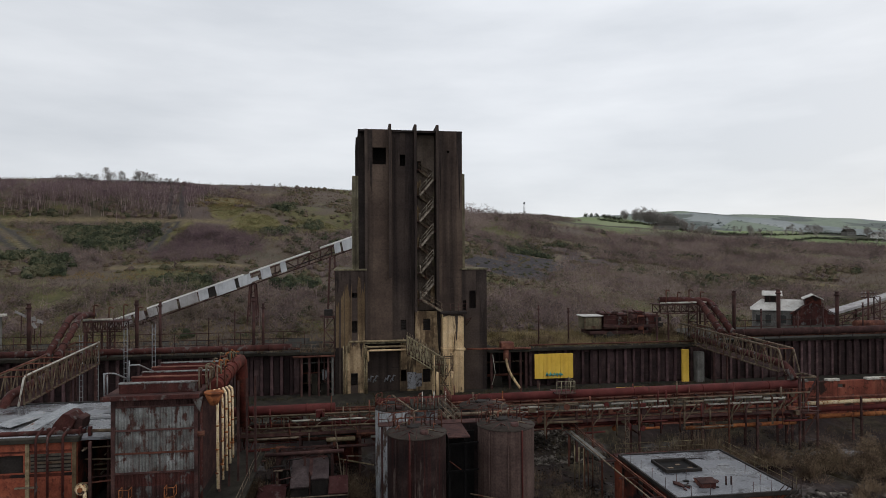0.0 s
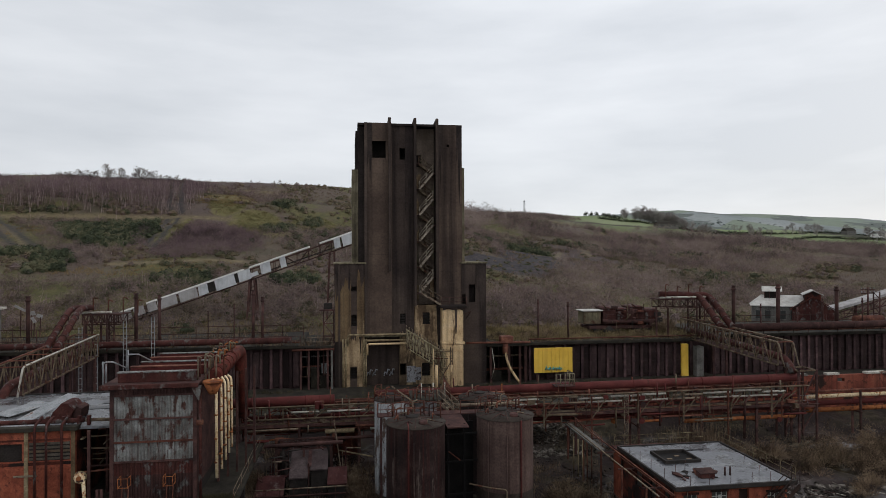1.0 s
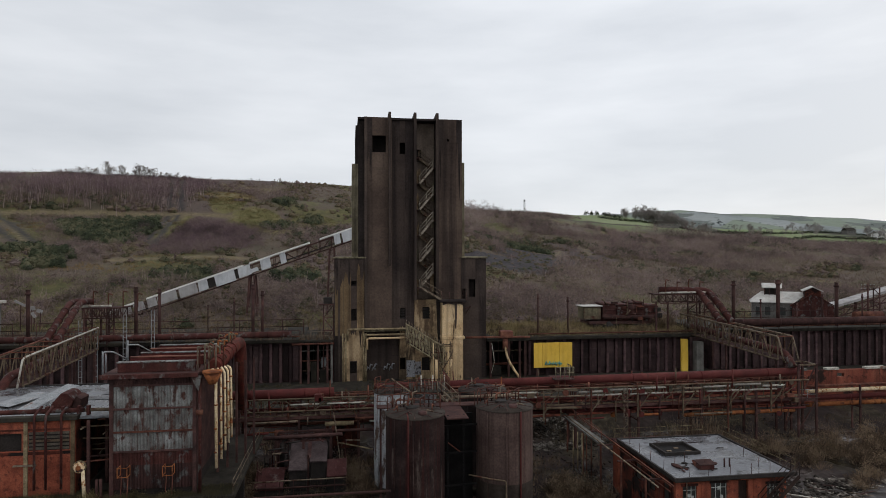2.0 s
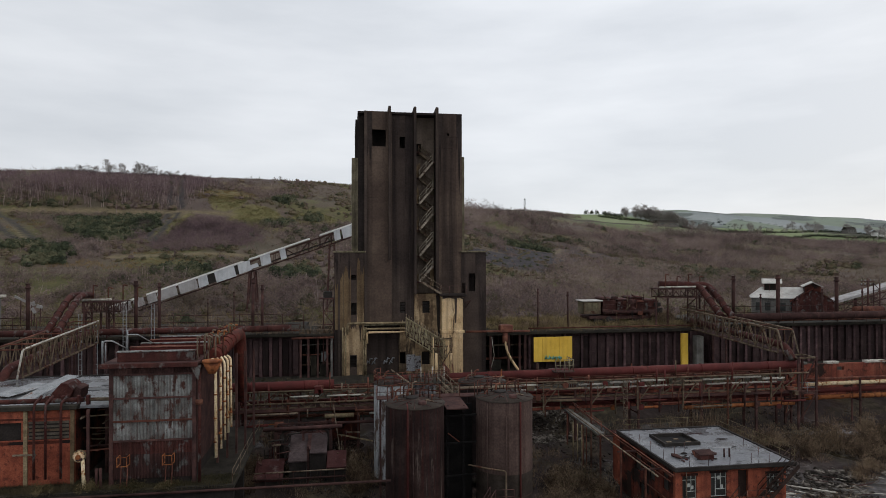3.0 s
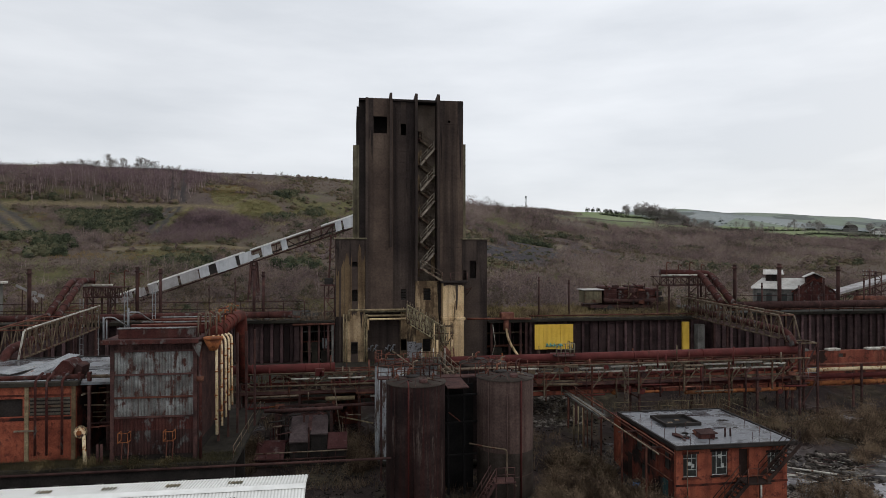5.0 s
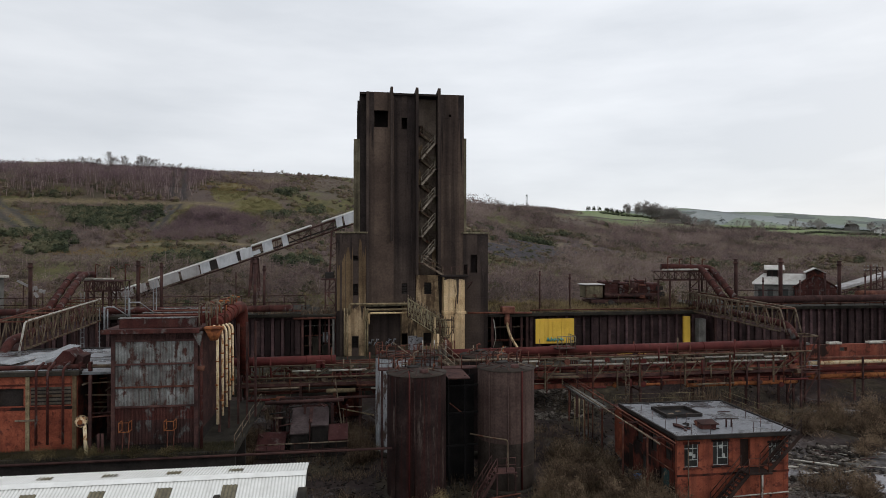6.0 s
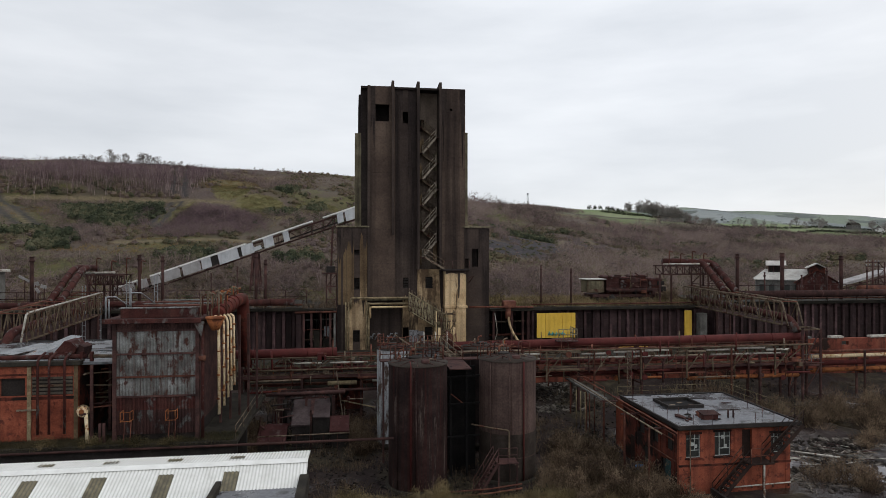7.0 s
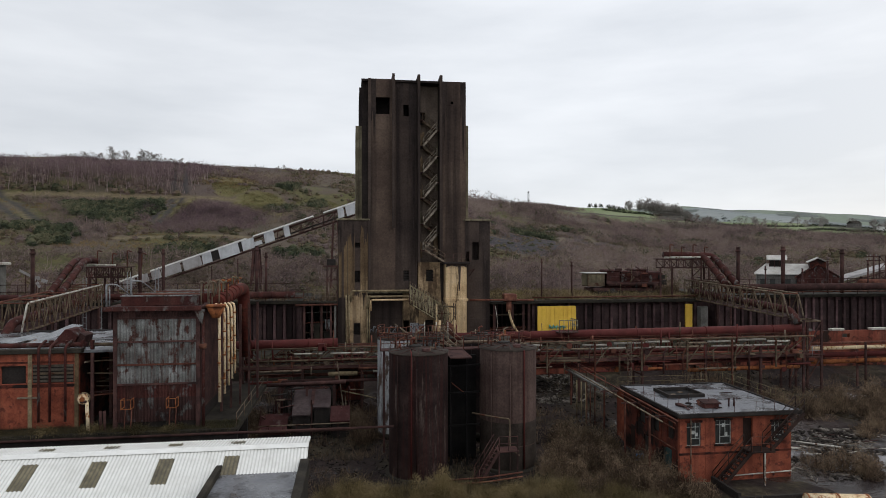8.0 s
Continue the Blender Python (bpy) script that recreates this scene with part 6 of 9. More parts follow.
wk = thing("tank_walkway", (9, 52, 7), "rusted steel walkway with railings between the tanks", "walkway")
part("deck_plate", box(BM(), 3.3, 50.5, 8.35, 14.5, 51.6, 8.43), M_RUST_D, wk)
part("deck_plate", box(BM(), 8.2, 46.8, 8.3, 9.8, 50.5, 8.38), M_RUST_D, wk)
part("deck_plate", box(BM(), 6.3, 53.6, 8.78, 9.5, 57.5, 8.86), M_CONC_D, wk)
railing(wk, [(3.3, 50.5, 8.43), (8.2, 50.5, 8.43)], 1.0, M_RUST, 1.2, 0.03)
railing(wk, [(9.8, 50.5, 8.43), (14.5, 50.5, 8.43)], 1.0, M_RUST, 1.2, 0.03)
railing(wk, [(4.75 + 1.5 * math.cos(a), 55 + 1.5 * math.sin(a), 8.8) for a in np.linspace(2.2, 5.8, 8)], 1.0, M_RUST, 0.9, 0.03)
railing(wk, [(6.3, 53.6, 8.86), (9.5, 53.6, 8.86), (9.5, 57.5, 8.86)], 1.05, M_RUST, 0.35, 0.025)
part("roof_strut", bar(BM(), (4.6, 53.6, 10.1), (6.4, 53.2, 8.8), 0.09), M_WORN, wk)
for i in range(9):
    part("spindle", tube(BM(), (6.5 + 0.33 * i, 54.4, 8.86), (6.5 + 0.33 * i, 54.4, 9.6 + 0.25 * (i % 3)), 0.05, 6), (M_RUST, M_WORN, M_PALE)[i % 3], wk)
part("lagged_pipe", tube(BM(), (9.6, 51.9, 8.75), (15.0, 52.1, 8.7), 0.13, 8), M_WORN, wk)
part("lagged_pipe", tube(BM(), (9.6, 57.2, 8.4), (15.0, 57.2, 8.5), 0.10, 8), M_RUST, wk)
for x, y in ((3.6, 51), (8.6, 51), (9.6, 51), (14.2, 51), (9.3, 57), (6.5, 53.8)):
    part("leg", bar(BM(), (x, y, gz(x, y) - 0.2), (x, y, 8.4), 0.15), M_RUST_D, wk)
stair(wk, (9.9, 51.7, 8.0), (8.9, 53.5, 8.85), 0.6, (-0.87, -0.48, 0), M_WORN)
# stair and pipes at the foot of the brown tank
fs = thing("foot_stair", (11, 44, 0.3), "rusted steel stair at the tank's foot", "stair")
stair(fs, (9.7, 43.6, 0.3), (11.2, 44.2, 2.3), 0.8, (-0.3, 0.8, 0), M_RUST_D)
part("landing", rbox(BM(), 11.1, 44.1, 2.2, 12.6, 45.2, 2.3, 0.02), M_RUST_D, fs)
for x in (11.2, 12.5):
    part("leg", bar(BM(), (x, 44.2, 0.2), (x, 44.2, 2.3), 0.1), M_RUST_D, fs)
railing(fs, [(11.2, 44.15, 2.3), (12.5, 44.15, 2.3)], 1.0, M_RUST_D, 0.65)
for z in (0.45, 0.75):
    solid("ground_pipe", sweep(BM(), [(6.8, 43.4, z), (10.3, 43.5, z + 0.05), (12.8, 44.0, z + 0.1)], 0.06, 7, 0.3), M_RUST, "rusted pipe low beside the tanks", "pipe", group="ground pipes", at=(6.8, 43.4, 0.3))
# Pitch-black colour for the shade between the tanks and in the hatch.
M_GAPSHADE = surf("gap_shade_black", [(0.006, 0.0055, 0.0055), (0.010, 0.009, 0.009), (0.016, 0.014, 0.013)], 0.8, 0.8, fine=9)
ct = thing("cross_tie", (9, 47.5, 4), "dark steel pipe frame between the tanks", "frame")
for z in (3.2, 5.6, 7.6):
    part("tie_bar", bar(BM(), (7.9, 47.6, z), (10.6, 47.6, z + 0.1), 0.12), M_GAPSHADE, ct)
for x in (8.4, 9.6):
    part("upright", bar(BM(), (x, 47.7, 0.3), (x, 47.7, 8.4), 0.14), M_GAPSHADE, ct)
part("diagonal", bar(BM(), (8.4, 47.6, 6.4), (9.4, 47.6, 5.6), 0.07), M_RUST, ct)
# Sheet added behind the frame to paint the gap's deep shade.
part("back_sheet", box(BM(), 7.5, 49.0, 0.3, 10.5, 49.1, 8.2), M_GAPSHADE, ct)


# ---- low plant with rusted boxes left of the grey tank ----
pl = thing("pump_plant", (-2.7, 58, 1), "dark rusted pump plant with sheet-metal housings", "pump plant")
part("frame", truss(truss(BM(), (-5.0, 56.8, 4.3), (-0.4, 56.8, 4.4), (0, 0, 0.3), 6, 0.14), (-5.0, 58.8, 4.3), (-0.4, 58.8, 4.4), (0, 0, 0.3), 6, 0.14), M_RUST_D, pl)
for x in (-5.0, -2.7, -0.4):
    for y in (56.8, 58.8):
        part("leg", bar(BM(), (x, y, 0.6), (x, y, 4.5), 0.2), M_RUST_D, pl)
M_PINK = surf("faded_pink_grey_sheet", [(0.042, 0.029, 0.029), (0.072, 0.053, 0.053), (0.10, 0.076, 0.075)], 0.8, 0.7, fine=8, streak=0.4)
M_DULLRED = surf("dull_red_sheet", [(0.032, 0.012, 0.012), (0.056, 0.020, 0.019), (0.078, 0.034, 0.032)], 0.8, 0.8, fine=8, spots=(0.10, 0.075, 0.07), spot_cut=0.60)
for x0, y0, x1, y1, za, zb, m in ((-3.7, 54.4, -2.3, 57.6, 2.6, 4.0, M_PINK), (-2.0, 54.8, -0.7, 57.4, 3.1, 4.0, M_PINK), (-2.25, 55.2, -2.05, 57.4, 3.3, 4.0, M_RUST_D), (-3.2, 57.7, -1.8, 58.4, 3.8, 3.8, M_RUST_D), (-0.6, 54.0, 0.9, 55.8, 2.1, 2.9, M_DULLRED), (-6.4, 53.9, -4.2, 56.2, 1.3, 2.3, M_DULLRED)):
    part("housing", prism_x(BM(), [(y0 + 0.2, 0.85), (y1, 0.85), (y1, zb), (y0 + 0.2, za)], x0, x1), M_BLACK, pl)
    part("housing_lid", prism_x(BM(), [(y0, za), (y1 + 0.06, zb), (y1 + 0.06, zb + 0.1), (y0, za + 0.1)], x0 - 0.05, x1 + 0.05), m, pl)
for x in (-4.5, -0.5):
    part("riser", sweep(BM(), [(x, 56.9, 1), (x, 56.9, 4.3), (x + (0.5 if x < -2 else -0.5), 56.9, 4.7)], 0.2, 9, 0.4), M_BLACK, pl)
for i in range(7):
    part("rail_bar", bar(BM(), (-6.6 + 1.1 * i, 53.9, 0.8), (-6.6 + 1.1 * i, 53.9, 2.0), 0.06), M_RUST_D, pl)
part("rail_pipe", tube(BM(), (-7.0, 53.9, 2.0), (1.0, 53.9, 2.05), 0.06, 6), M_WORN, pl)
part("rail_pipe", tube(BM(), (-7.0, 53.8, 1.5), (1.0, 53.8, 1.5), 0.08, 6), M_RUST_D, pl)
PR = random.Random(21)
for i in range(40):
    x, y, z = PR.uniform(-6.6, 1.0), PR.uniform(54.0, 59.0), PR.uniform(1.2, 4.6)
    m = PR.choice((M_BLACK, M_RUST_D, M_RUST_D, M_DULLRED, M_WORN))
    if i % 2:
        part("pipe_piece", tube(BM(), (x, y, z), (x + PR.uniform(-1.4, 1.4), y + PR.uniform(-0.4, 0.4), z + PR.uniform(-0.3, 0.3)), PR.uniform(0.03, 0.09), 7), m, pl)
    else:
        part("upright", bar(BM(), (x, y, 0.8), (x, y, z), PR.uniform(0.05, 0.12)), m, pl)
part("leaning_bar", bar(BM(), (0.6, 57.2, 1.0), (-0.2, 58.4, 6.3), 0.09), M_WORN, pl)
part("leaning_bar", bar(BM(), (0.3, 57.0, 4.0), (3.2, 57.4, 3.2), 0.09), M_OCHRE, pl)
part("base_slab", box(BM(), -7.0, 54.2, 0.3, 1.0, 59.4, 0.85), M_CONC_D, pl)
part("top_pipe", tube(BM(), (-6, 56.6, 4.75), (0.6, 56.6, 4.85), 0.16, 9), M_RUST_D, pl)


# ---- corrugated steel box building on the left deck ----
DX0, DX1, DY0, DZ = -30.0, -6.4, 45.2, 4.3
deck = thing("concrete_deck", (-18, 46, 4), "mossy concrete deck on short posts", "deck", kind="structure")
part("deck_slab", rbox(BM(), DX0, DY0, DZ - 0.3, DX1, 60, DZ, 0.04), M_CONC_D, deck)
part("edge_beam", box(BM(), DX0, DY0 - 0.12, DZ - 1.0, DX1, DY0 + 0.2, DZ - 0.3), M_BLACK, deck)
for i in range(9):
    x = -28 + i * 2.6
    part("post", rbox(BM(), x, DY0 - 0.1, -0.1, x + 0.35, DY0 + 0.3, DZ - 1.0, 0.03), M_CONC, deck, "pale concrete post")
part("back_wall", box(BM(), DX0, 49, -0.2, DX1, 49.4, DZ - 0.3), M_DARK, deck)
part("edge_pipe", tube(BM(), (DX0, DY0 - 0.3, DZ - 0.25), (4.0, DY0 - 0.3, DZ - 0.2), 0.09, 8), M_RUST_D, deck)
railing(deck, [(-6.5, 45.3, DZ), (-6.5, 58, DZ)], 1.0, M_WORN, 3.0, 0.022)

bb = thing("clad_building", (-11.8, 50, DZ), "rust-stained building clad in peeling grey sheets", "building")
BX0, BX1, BY0, BY1 = -14.35, -9.1, 46.0, 57.5


def sheet_run(bm, x0, x1, y, z0, z1, pitch=0.2, d=0.035):
    """Corrugated sheet standing along x."""
    n = int((x1 - x0) / pitch * 4)
    lo, hi = [], []
    for i in range(n + 1):
        x = x0 + (x1 - x0) * i / n
        yy = y + d * math.sin(2 * math.pi * i / 4 + 0.4)
        lo.append(bm.verts.new((x, yy, z0)))
        hi.append(bm.verts.new((x, yy, z1)))
    for i in range(n):
        bm.faces.new((lo[i], lo[i + 1], hi[i + 1], hi[i]))
    return bm


part("core", box(BM(), BX0 + 0.1, BY0 + 0.1, DZ, BX1 - 0.1, BY1, 12.2), M_DARK, bb)
for z0, z1, m in ((11.6, 12.25, M_RUST_D), (10.12, 11.6, M_CLAD), (8.6, 10.02, M_CLAD), (7.25, 8.5, M_CLAD), (6.35, 7.2, M_CLADRED), (4.75, 6.35, M_CLADDARK)):
    for i in range(4):
        x0 = BX0 + (BX1 - BX0) * i / 4
        part("cladding_sheet", sheet_run(BM(), x0, x0 + (BX1 - BX0) / 4, BY0 - 0.012 * (i % 2), z0, z1), m, bb)
for z in (10.02, 8.5, 7.2, 11.58):
    part("sheet_rail", box(BM(), BX0, BY0 - 0.1, z, BX1, BY0 - 0.03, z + 0.12), M_RUST_D if z != 8.5 else M_RUST, bb)
for x in (BX0, BX1):
    part("corner_post", box(BM(), x - 0.12, BY0 - 0.12, DZ, x + 0.12, BY0 + 0.2, 12.25), M_RUST_D, bb)
part("side_sheet", box(BM(), BX1 - 0.1, BY0, 5.2, BX1, BY1, 12.2), M_RUST_D, bb)
part("side_sheet", box(BM(), BX0, BY0, 5.2, BX0 + 0.1, BY1, 12.2), M_DUCT, bb)
part("roof_slab", rbox(BM(), BX0 - 0.6, BY0 - 0.5, 12.2, BX1 + 0.3, BY1 + 0.4, 12.42, 0.04), M_RUST_D, bb)
part("eaves_band", rbox(BM(), BX0 - 0.62, BY0 - 0.55, 12.15, BX1 + 0.32, BY0 - 0.5, 12.45, 0.02), M_CLADRED, bb)
for i, y in enumerate((46.4, 48.9, 51.2, 53.6, 56.0)):
    part("roof_beam", rbox(BM(), BX0 + 0.2, y, 12.42, BX1 - 0.1, y + 0.45, 13.05 - 0.05 * i, 0.03), M_CLADRED if i < 1 else M_RED, bb)
    part("beam_cap", box(BM(), BX0 + 0.15, y - 0.03, 13.06 - 0.05 * i, BX1 - 0.05, y + 0.48, 13.12 - 0.05 * i), M_RUST if i % 2 else M_CLAD, bb)
part("end_bracket", prism(BM(), [(-9.3, 12.2), (-8.6, 12.2), (-8.8, 11.2)], 45.6, 45.8), M_CLAD, bb)
for x, z1 in ((-15.0, 14.2), (-14.2, 14.6), (-14.9, 14.0)):
    part("roof_rail_post", tube(BM(), (x, 46.2 + (x + 15) * 3, 12.4), (x, 46.2 + (x + 15) * 3, z1 - 0.3), 0.05, 6), M_GALV, bb)
part("roof_rail", sweep(BM(), [(-14.9, 46.0, 12.4), (-14.9, 46.0, 13.9), (-14.3, 46.0, 13.9), (-14.3, 49, 12.9)], 0.05, 6, 0.2), M_GALV, bb)
part("roof_rail", sweep(BM(), [(-14.2, 48.5, 12.4), (-14.2, 48.5, 14.0), (-13.5, 48.5, 14.0), (-13.5, 52, 12.9)], 0.05, 6, 0.2), M_GALV, bb)
for x in (-13.45, -10.65):
    bars = [((x + dx, BY0 + dy, 5.75), (x + dx, BY0 + dy, 6.4)) for dx in (-0.3, 0.3) for dy in (-0.75, -0.15)]
    for z in (5.8, 6.4):
        bars += [((x + dx, BY0 - 0.75, z), (x + dx, BY0 - 0.15, z)) for dx in (-0.3, 0.3)] + [((x - 0.3, BY0 - 0.75, z), (x + 0.3, BY0 - 0.75, z))]
    for p, q in bars:
        part("cage_bar", bar(BM(), p, q, 0.04), M_ORANGE, bb, "orange rusted ladder cage bar")
    part("ladder", bar(bar(BM(), (x - 0.2, BY0 - 0.5, DZ), (x - 0.2, BY0 - 0.2, 5.7), 0.05), (x + 0.2, BY0 - 0.5, DZ), (x + 0.2, BY0 - 0.2, 5.7), 0.05), M_RUST, bb)

# big duct, funnel and the row of cream pipes at the building's flank
du = thing("red_duct", (-6.8, 52, 5), "large red duct bending down beside the clad building", "duct")
part("duct", sweep(BM(), [(-8.1, 47.2, 12.5), (-7.9, 52.5, 13.0), (-7.9, 56.5, 13.0), (-7.9, 57.4, 7.2)], 0.5, 16, 1.0), M_DUCT, du)
for u in (0.15, 0.35, 0.55, 0.75, 0.95):
    c = Vector((-8.1, 47.2, 12.5)).lerp(Vector((-7.9, 52.5, 13.0)), u)
    part("duct_rib", tube(BM(), c - Vector((0.02, 0.05, 0)), c + Vector((0.02, 0.05, 0)), 0.57, 16), M_DUCT, du)
part("funnel_rim", tube(BM(), (-7.95, 45.9, 12.35), (-7.95, 45.9, 12.5), 0.65, 18), M_ORANGE, du, "bright orange rusted funnel")
part("funnel", tube(BM(), (-7.95, 45.9, 11.6), (-7.95, 45.9, 12.35), 0.25, 18, 0.62), M_ORANGE, du, "bright orange rusted funnel")
for i, (x, z0) in enumerate(((-7.75, 5.9), (-7.48, 6.4), (-7.28, 6.9), (-7.12, 7.3), (-6.98, 7.6))):
    y = 46.0 + i * 0.3
    part("cream_pipe", sweep(BM(), [(x + 0.05, y, z0), (x, y, 12.0 + 0.1 * i), (x - 0.3, y + 0.4, 12.5)], 0.08 + 0.02 * (i == 0), 8, 0.2), M_PALEPIPE, du, "cream pipe with peeling paint")
    for z in np.arange(z0 + 1, 12, 1.6):
        part("pipe_collar", tube(BM(), (x, y, z), (x, y, z + 0.10), 0.125, 8), M_ORANGE, du)
part("riser", tube(BM(), (-8.75, 45.9, DZ), (-8.75, 45.9, 12.2), 0.11, 8), M_CLADRED, du)
part("valve", tube(BM(), (-8.75, 45.75, 9.6), (-8.75, 45.75, 9.9), 0.24, 12), M_RUST, du)
for i in range(26):
    x, y = -9.2 + 0.06 * i + random.uniform(-0.2, 0.2), 46.6 + (i % 8) * 1.1
    part("roof_valve", sweep(BM(), [(x, y, 12.4), (x, y, 13.6 + random.uniform(0, 0.6)), (x + 0.25, y, 13.9)], 0.06, 6, 0.2), (M_WORN, M_RUST, M_TOWER_S, M_ORANGE)[i % 4], du)
for i in range(5):
    part("flank_frame", bar(BM(), (-8.4 + 0.5 * i, 50 + i, DZ), (-8.4 + 0.5 * i, 50 + i, 12.0), 0.16), M_RUST_D, du)


# ---- brick hut on the deck ----
M_SLAT = surf("grey_brown_slat", [(0.060, 0.050, 0.040), (0.10, 0.085, 0.068), (0.14, 0.12, 0.095)], 1.4, 0.9, fine=12)
M_UMBERB = surf("ochre_brown_pier", [(0.07, 0.045, 0.025), (0.12, 0.082, 0.046), (0.17, 0.12, 0.07)], 0.8, 0.9, fine=9, streak=0.4)
hut = thing("brick_hut", (-22, 50, DZ), "orange brick hut with a grey felt roof and red pipes", "hut")
HX1, HY0, HZ = -17.0, 46.9, 9.3
part("front_wall", wall(BM(), -30, HX1, HY0, HY0 + 0.3, DZ, HZ, [(-21.8, 7.3, -20.25, 8.5)]), M_BRICK, hut)
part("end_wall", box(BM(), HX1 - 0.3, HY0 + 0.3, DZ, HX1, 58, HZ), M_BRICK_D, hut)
part("core", box(BM(), -29.9, HY0 + 0.9, DZ, HX1 - 0.35, 58, HZ - 0.2), M_DARK, hut)
part("window_pane", box(BM(), -21.8, HY0 + 0.2, 7.3, -20.25, HY0 + 0.24, 8.5), M_DARK, hut)
part("louvre_band", box(BM(), -19.8, HY0 - 0.02, 7.35, -17.3, HY0 - 0.002, 8.55), M_DARK, hut)
for z in (7.5, 7.75, 8.0, 8.25, 8.5):
    part("louvre", box(BM(), -19.8, HY0 - 0.06, z - 0.1, -17.3, HY0 - 0.022, z + 0.05), M_OLIVE if z == 8.0 else M_SLAT, hut, "grey wooden louvre slat")
part("pilaster", box(BM(), -20.1, HY0 - 0.08, DZ, -19.86, HY0 - 0.002, HZ), M_OCHRE, hut)
part("band_course", box(BM(), -30, HY0 - 0.035, 7.05, HX1 - 0.02, HY0 - 0.002, 7.25), M_BRICK_D, hut)
part("band_course", box(BM(), -30, HY0 - 0.035, 8.65, HX1 - 0.02, HY0 - 0.002, 8.78), M_BRICK_D, hut)
part("corner_pier", box(BM(), HX1 - 0.22, HY0 - 0.06, DZ, HX1 + 0.03, HY0 - 0.004, HZ), M_UMBERB, hut)
part("wall_bracket", box(BM(), -20.7, HY0 - 0.2, 6.35, -19.3, HY0 - 0.085, 6.45), M_WORN, hut)
part("eaves_pipe", tube(BM(), (-16.6, HY0 + 0.75, HZ + 0.45), (-14.5, HY0 + 0.85, HZ + 0.4), 0.12, 8), M_OLIVE, hut)
part("parapet", rbox(BM(), -30.2, HY0 - 0.25, HZ, HX1 + 0.25, HY0 + 0.3, HZ + 0.3, 0.03), M_CONC_D, hut)
part("roof_slab", box(BM(), -30.2, HY0 + 0.3, HZ - 0.05, -14.6, 58.2, HZ + 0.12), M_HUTROOF, hut)
part("roof_edge", box(BM(), -30.2, 58.2, HZ - 0.1, -14.6, 58.4, HZ + 0.2), M_BLACK, hut)
for j, (x, y, a, w, d) in enumerate(((-20.3, 50.6, 16, 0.7, 2.1), (-22.6, 52.0, 6, 0.9, 1.6))):
    b = BM()
    sheet_run(b, -w, w, 0, -d, d, 0.25, 0.03)
    b.transform(pose(x, y, HZ + 0.72 - 0.3 * j, a - 90, 0, -32))
    solid("loose_sheet", b, M_GALV, "bent grey sheet lying on the hut roof", "sheet", group="loose roof sheets")
b = prism(BM(), [(-19.6, HZ + 0.1), (-18.3, HZ + 0.1), (-18.0, HZ + 0.8), (-18.4, HZ + 1.25), (-18.8, HZ + 1.3), (-19.4, HZ + 0.6)], 49.2, 51.0)
part("roof_box", b, M_CLADRED, hut, "red steel housing on the roof")
part("roof_box_end", prism(BM(), [(-18.25, HZ + 0.1), (-17.7, HZ + 0.1), (-17.6, HZ + 0.8), (-17.95, HZ + 1.0)], 49.5, 50.9), M_RUST_D, hut)
for x, y, w, d in ((-16.4, 54.5, 1.5, 0.5), (-17.4, 52.6, 1.2, 0.35), (-15.6, 55.4, 0.9, 0.3), (-22.0, 55.0, 1.4, 0.4)):
    b = BM()
    prism(b, [(x - w, 0), (x - w * 0.3, 0), (x + w, 0), (x + w * 0.6, 0.03), (x - w * 0.8, 0.03)], y - d, y + d)
    b.transform(Matrix.Translation((0, 0, HZ + 0.12)))
    part("torn_felt", b, M_PUDDLE, hut, "black torn roof felt")
for x in (-18.9, -17.9, -16.9, -16.3):
    part("pipe_clamp", rbox(BM(), x - 0.2, HY0 + 0.6, HZ + 0.12, x, HY0 + 0.9, HZ + 0.75, 0.02), M_CLADRED, hut)
part("roof_pipe", tube(BM(), (-30, HY0 + 0.75, HZ + 0.42), (-16.7, HY0 + 0.75, HZ + 0.45), 0.16, 10), M_CLADRED, hut, "dark red pipe along the parapet")
for x in (-19.35, -18.65, -17.7):
    part("red_downpipe", sweep(BM(), [(x, HY0 + 0.75, HZ + 0.75), (x, HY0 - 0.3, HZ + 0.42), (x, HY0 - 0.3, DZ + 0.5)], 0.085, 8, 0.25), M_CLADRED, hut, "dark red downpipe")
for x, y in ((-16.0, 46.6), (-15.7, 49), (-16.2, 52)):
    part("flank_frame", bar(BM(), (x, y, DZ), (x, y, HZ), 0.18), M_RUST_D, hut)
FR = random.Random(31)
for i in range(26):
    x, y, z = FR.uniform(-16.8, -14.6), FR.uniform(46.8, 52.0), FR.uniform(DZ + 0.3, HZ - 0.4)
    if i % 2:
        part("flank_pipe", tube(BM(), (x, y, z), (x, y + FR.uniform(0.8, 2.6), z + FR.uniform(-0.2, 0.2)), FR.uniform(0.04, 0.1), 7), FR.choice((M_RUST, M_RUST_D, M_WORN, M_OLIVE)), hut)
    else:
        part("flank_bar", bar(BM(), (-16.9, y, z), (-14.6, y, z + FR.uniform(-0.4, 0.4)), 0.09), FR.choice((M_RUST, M_RUST_D, M_OLIVE)), hut)
va = thing("valve_wheel", (-16.2, 45.9, DZ), "cream painted valve with a round casing on a stem", "valve")
part("casing", tube(BM(), (-16.25, 45.7, 6.45), (-16.25, 46.0, 6.45), 0.34, 16), M_PALEPIPE, va)
part("rim_flange", tube(BM(), (-16.25, 45.78, 6.45), (-16.25, 45.9, 6.45), 0.41, 18), M_OCHRE, va)
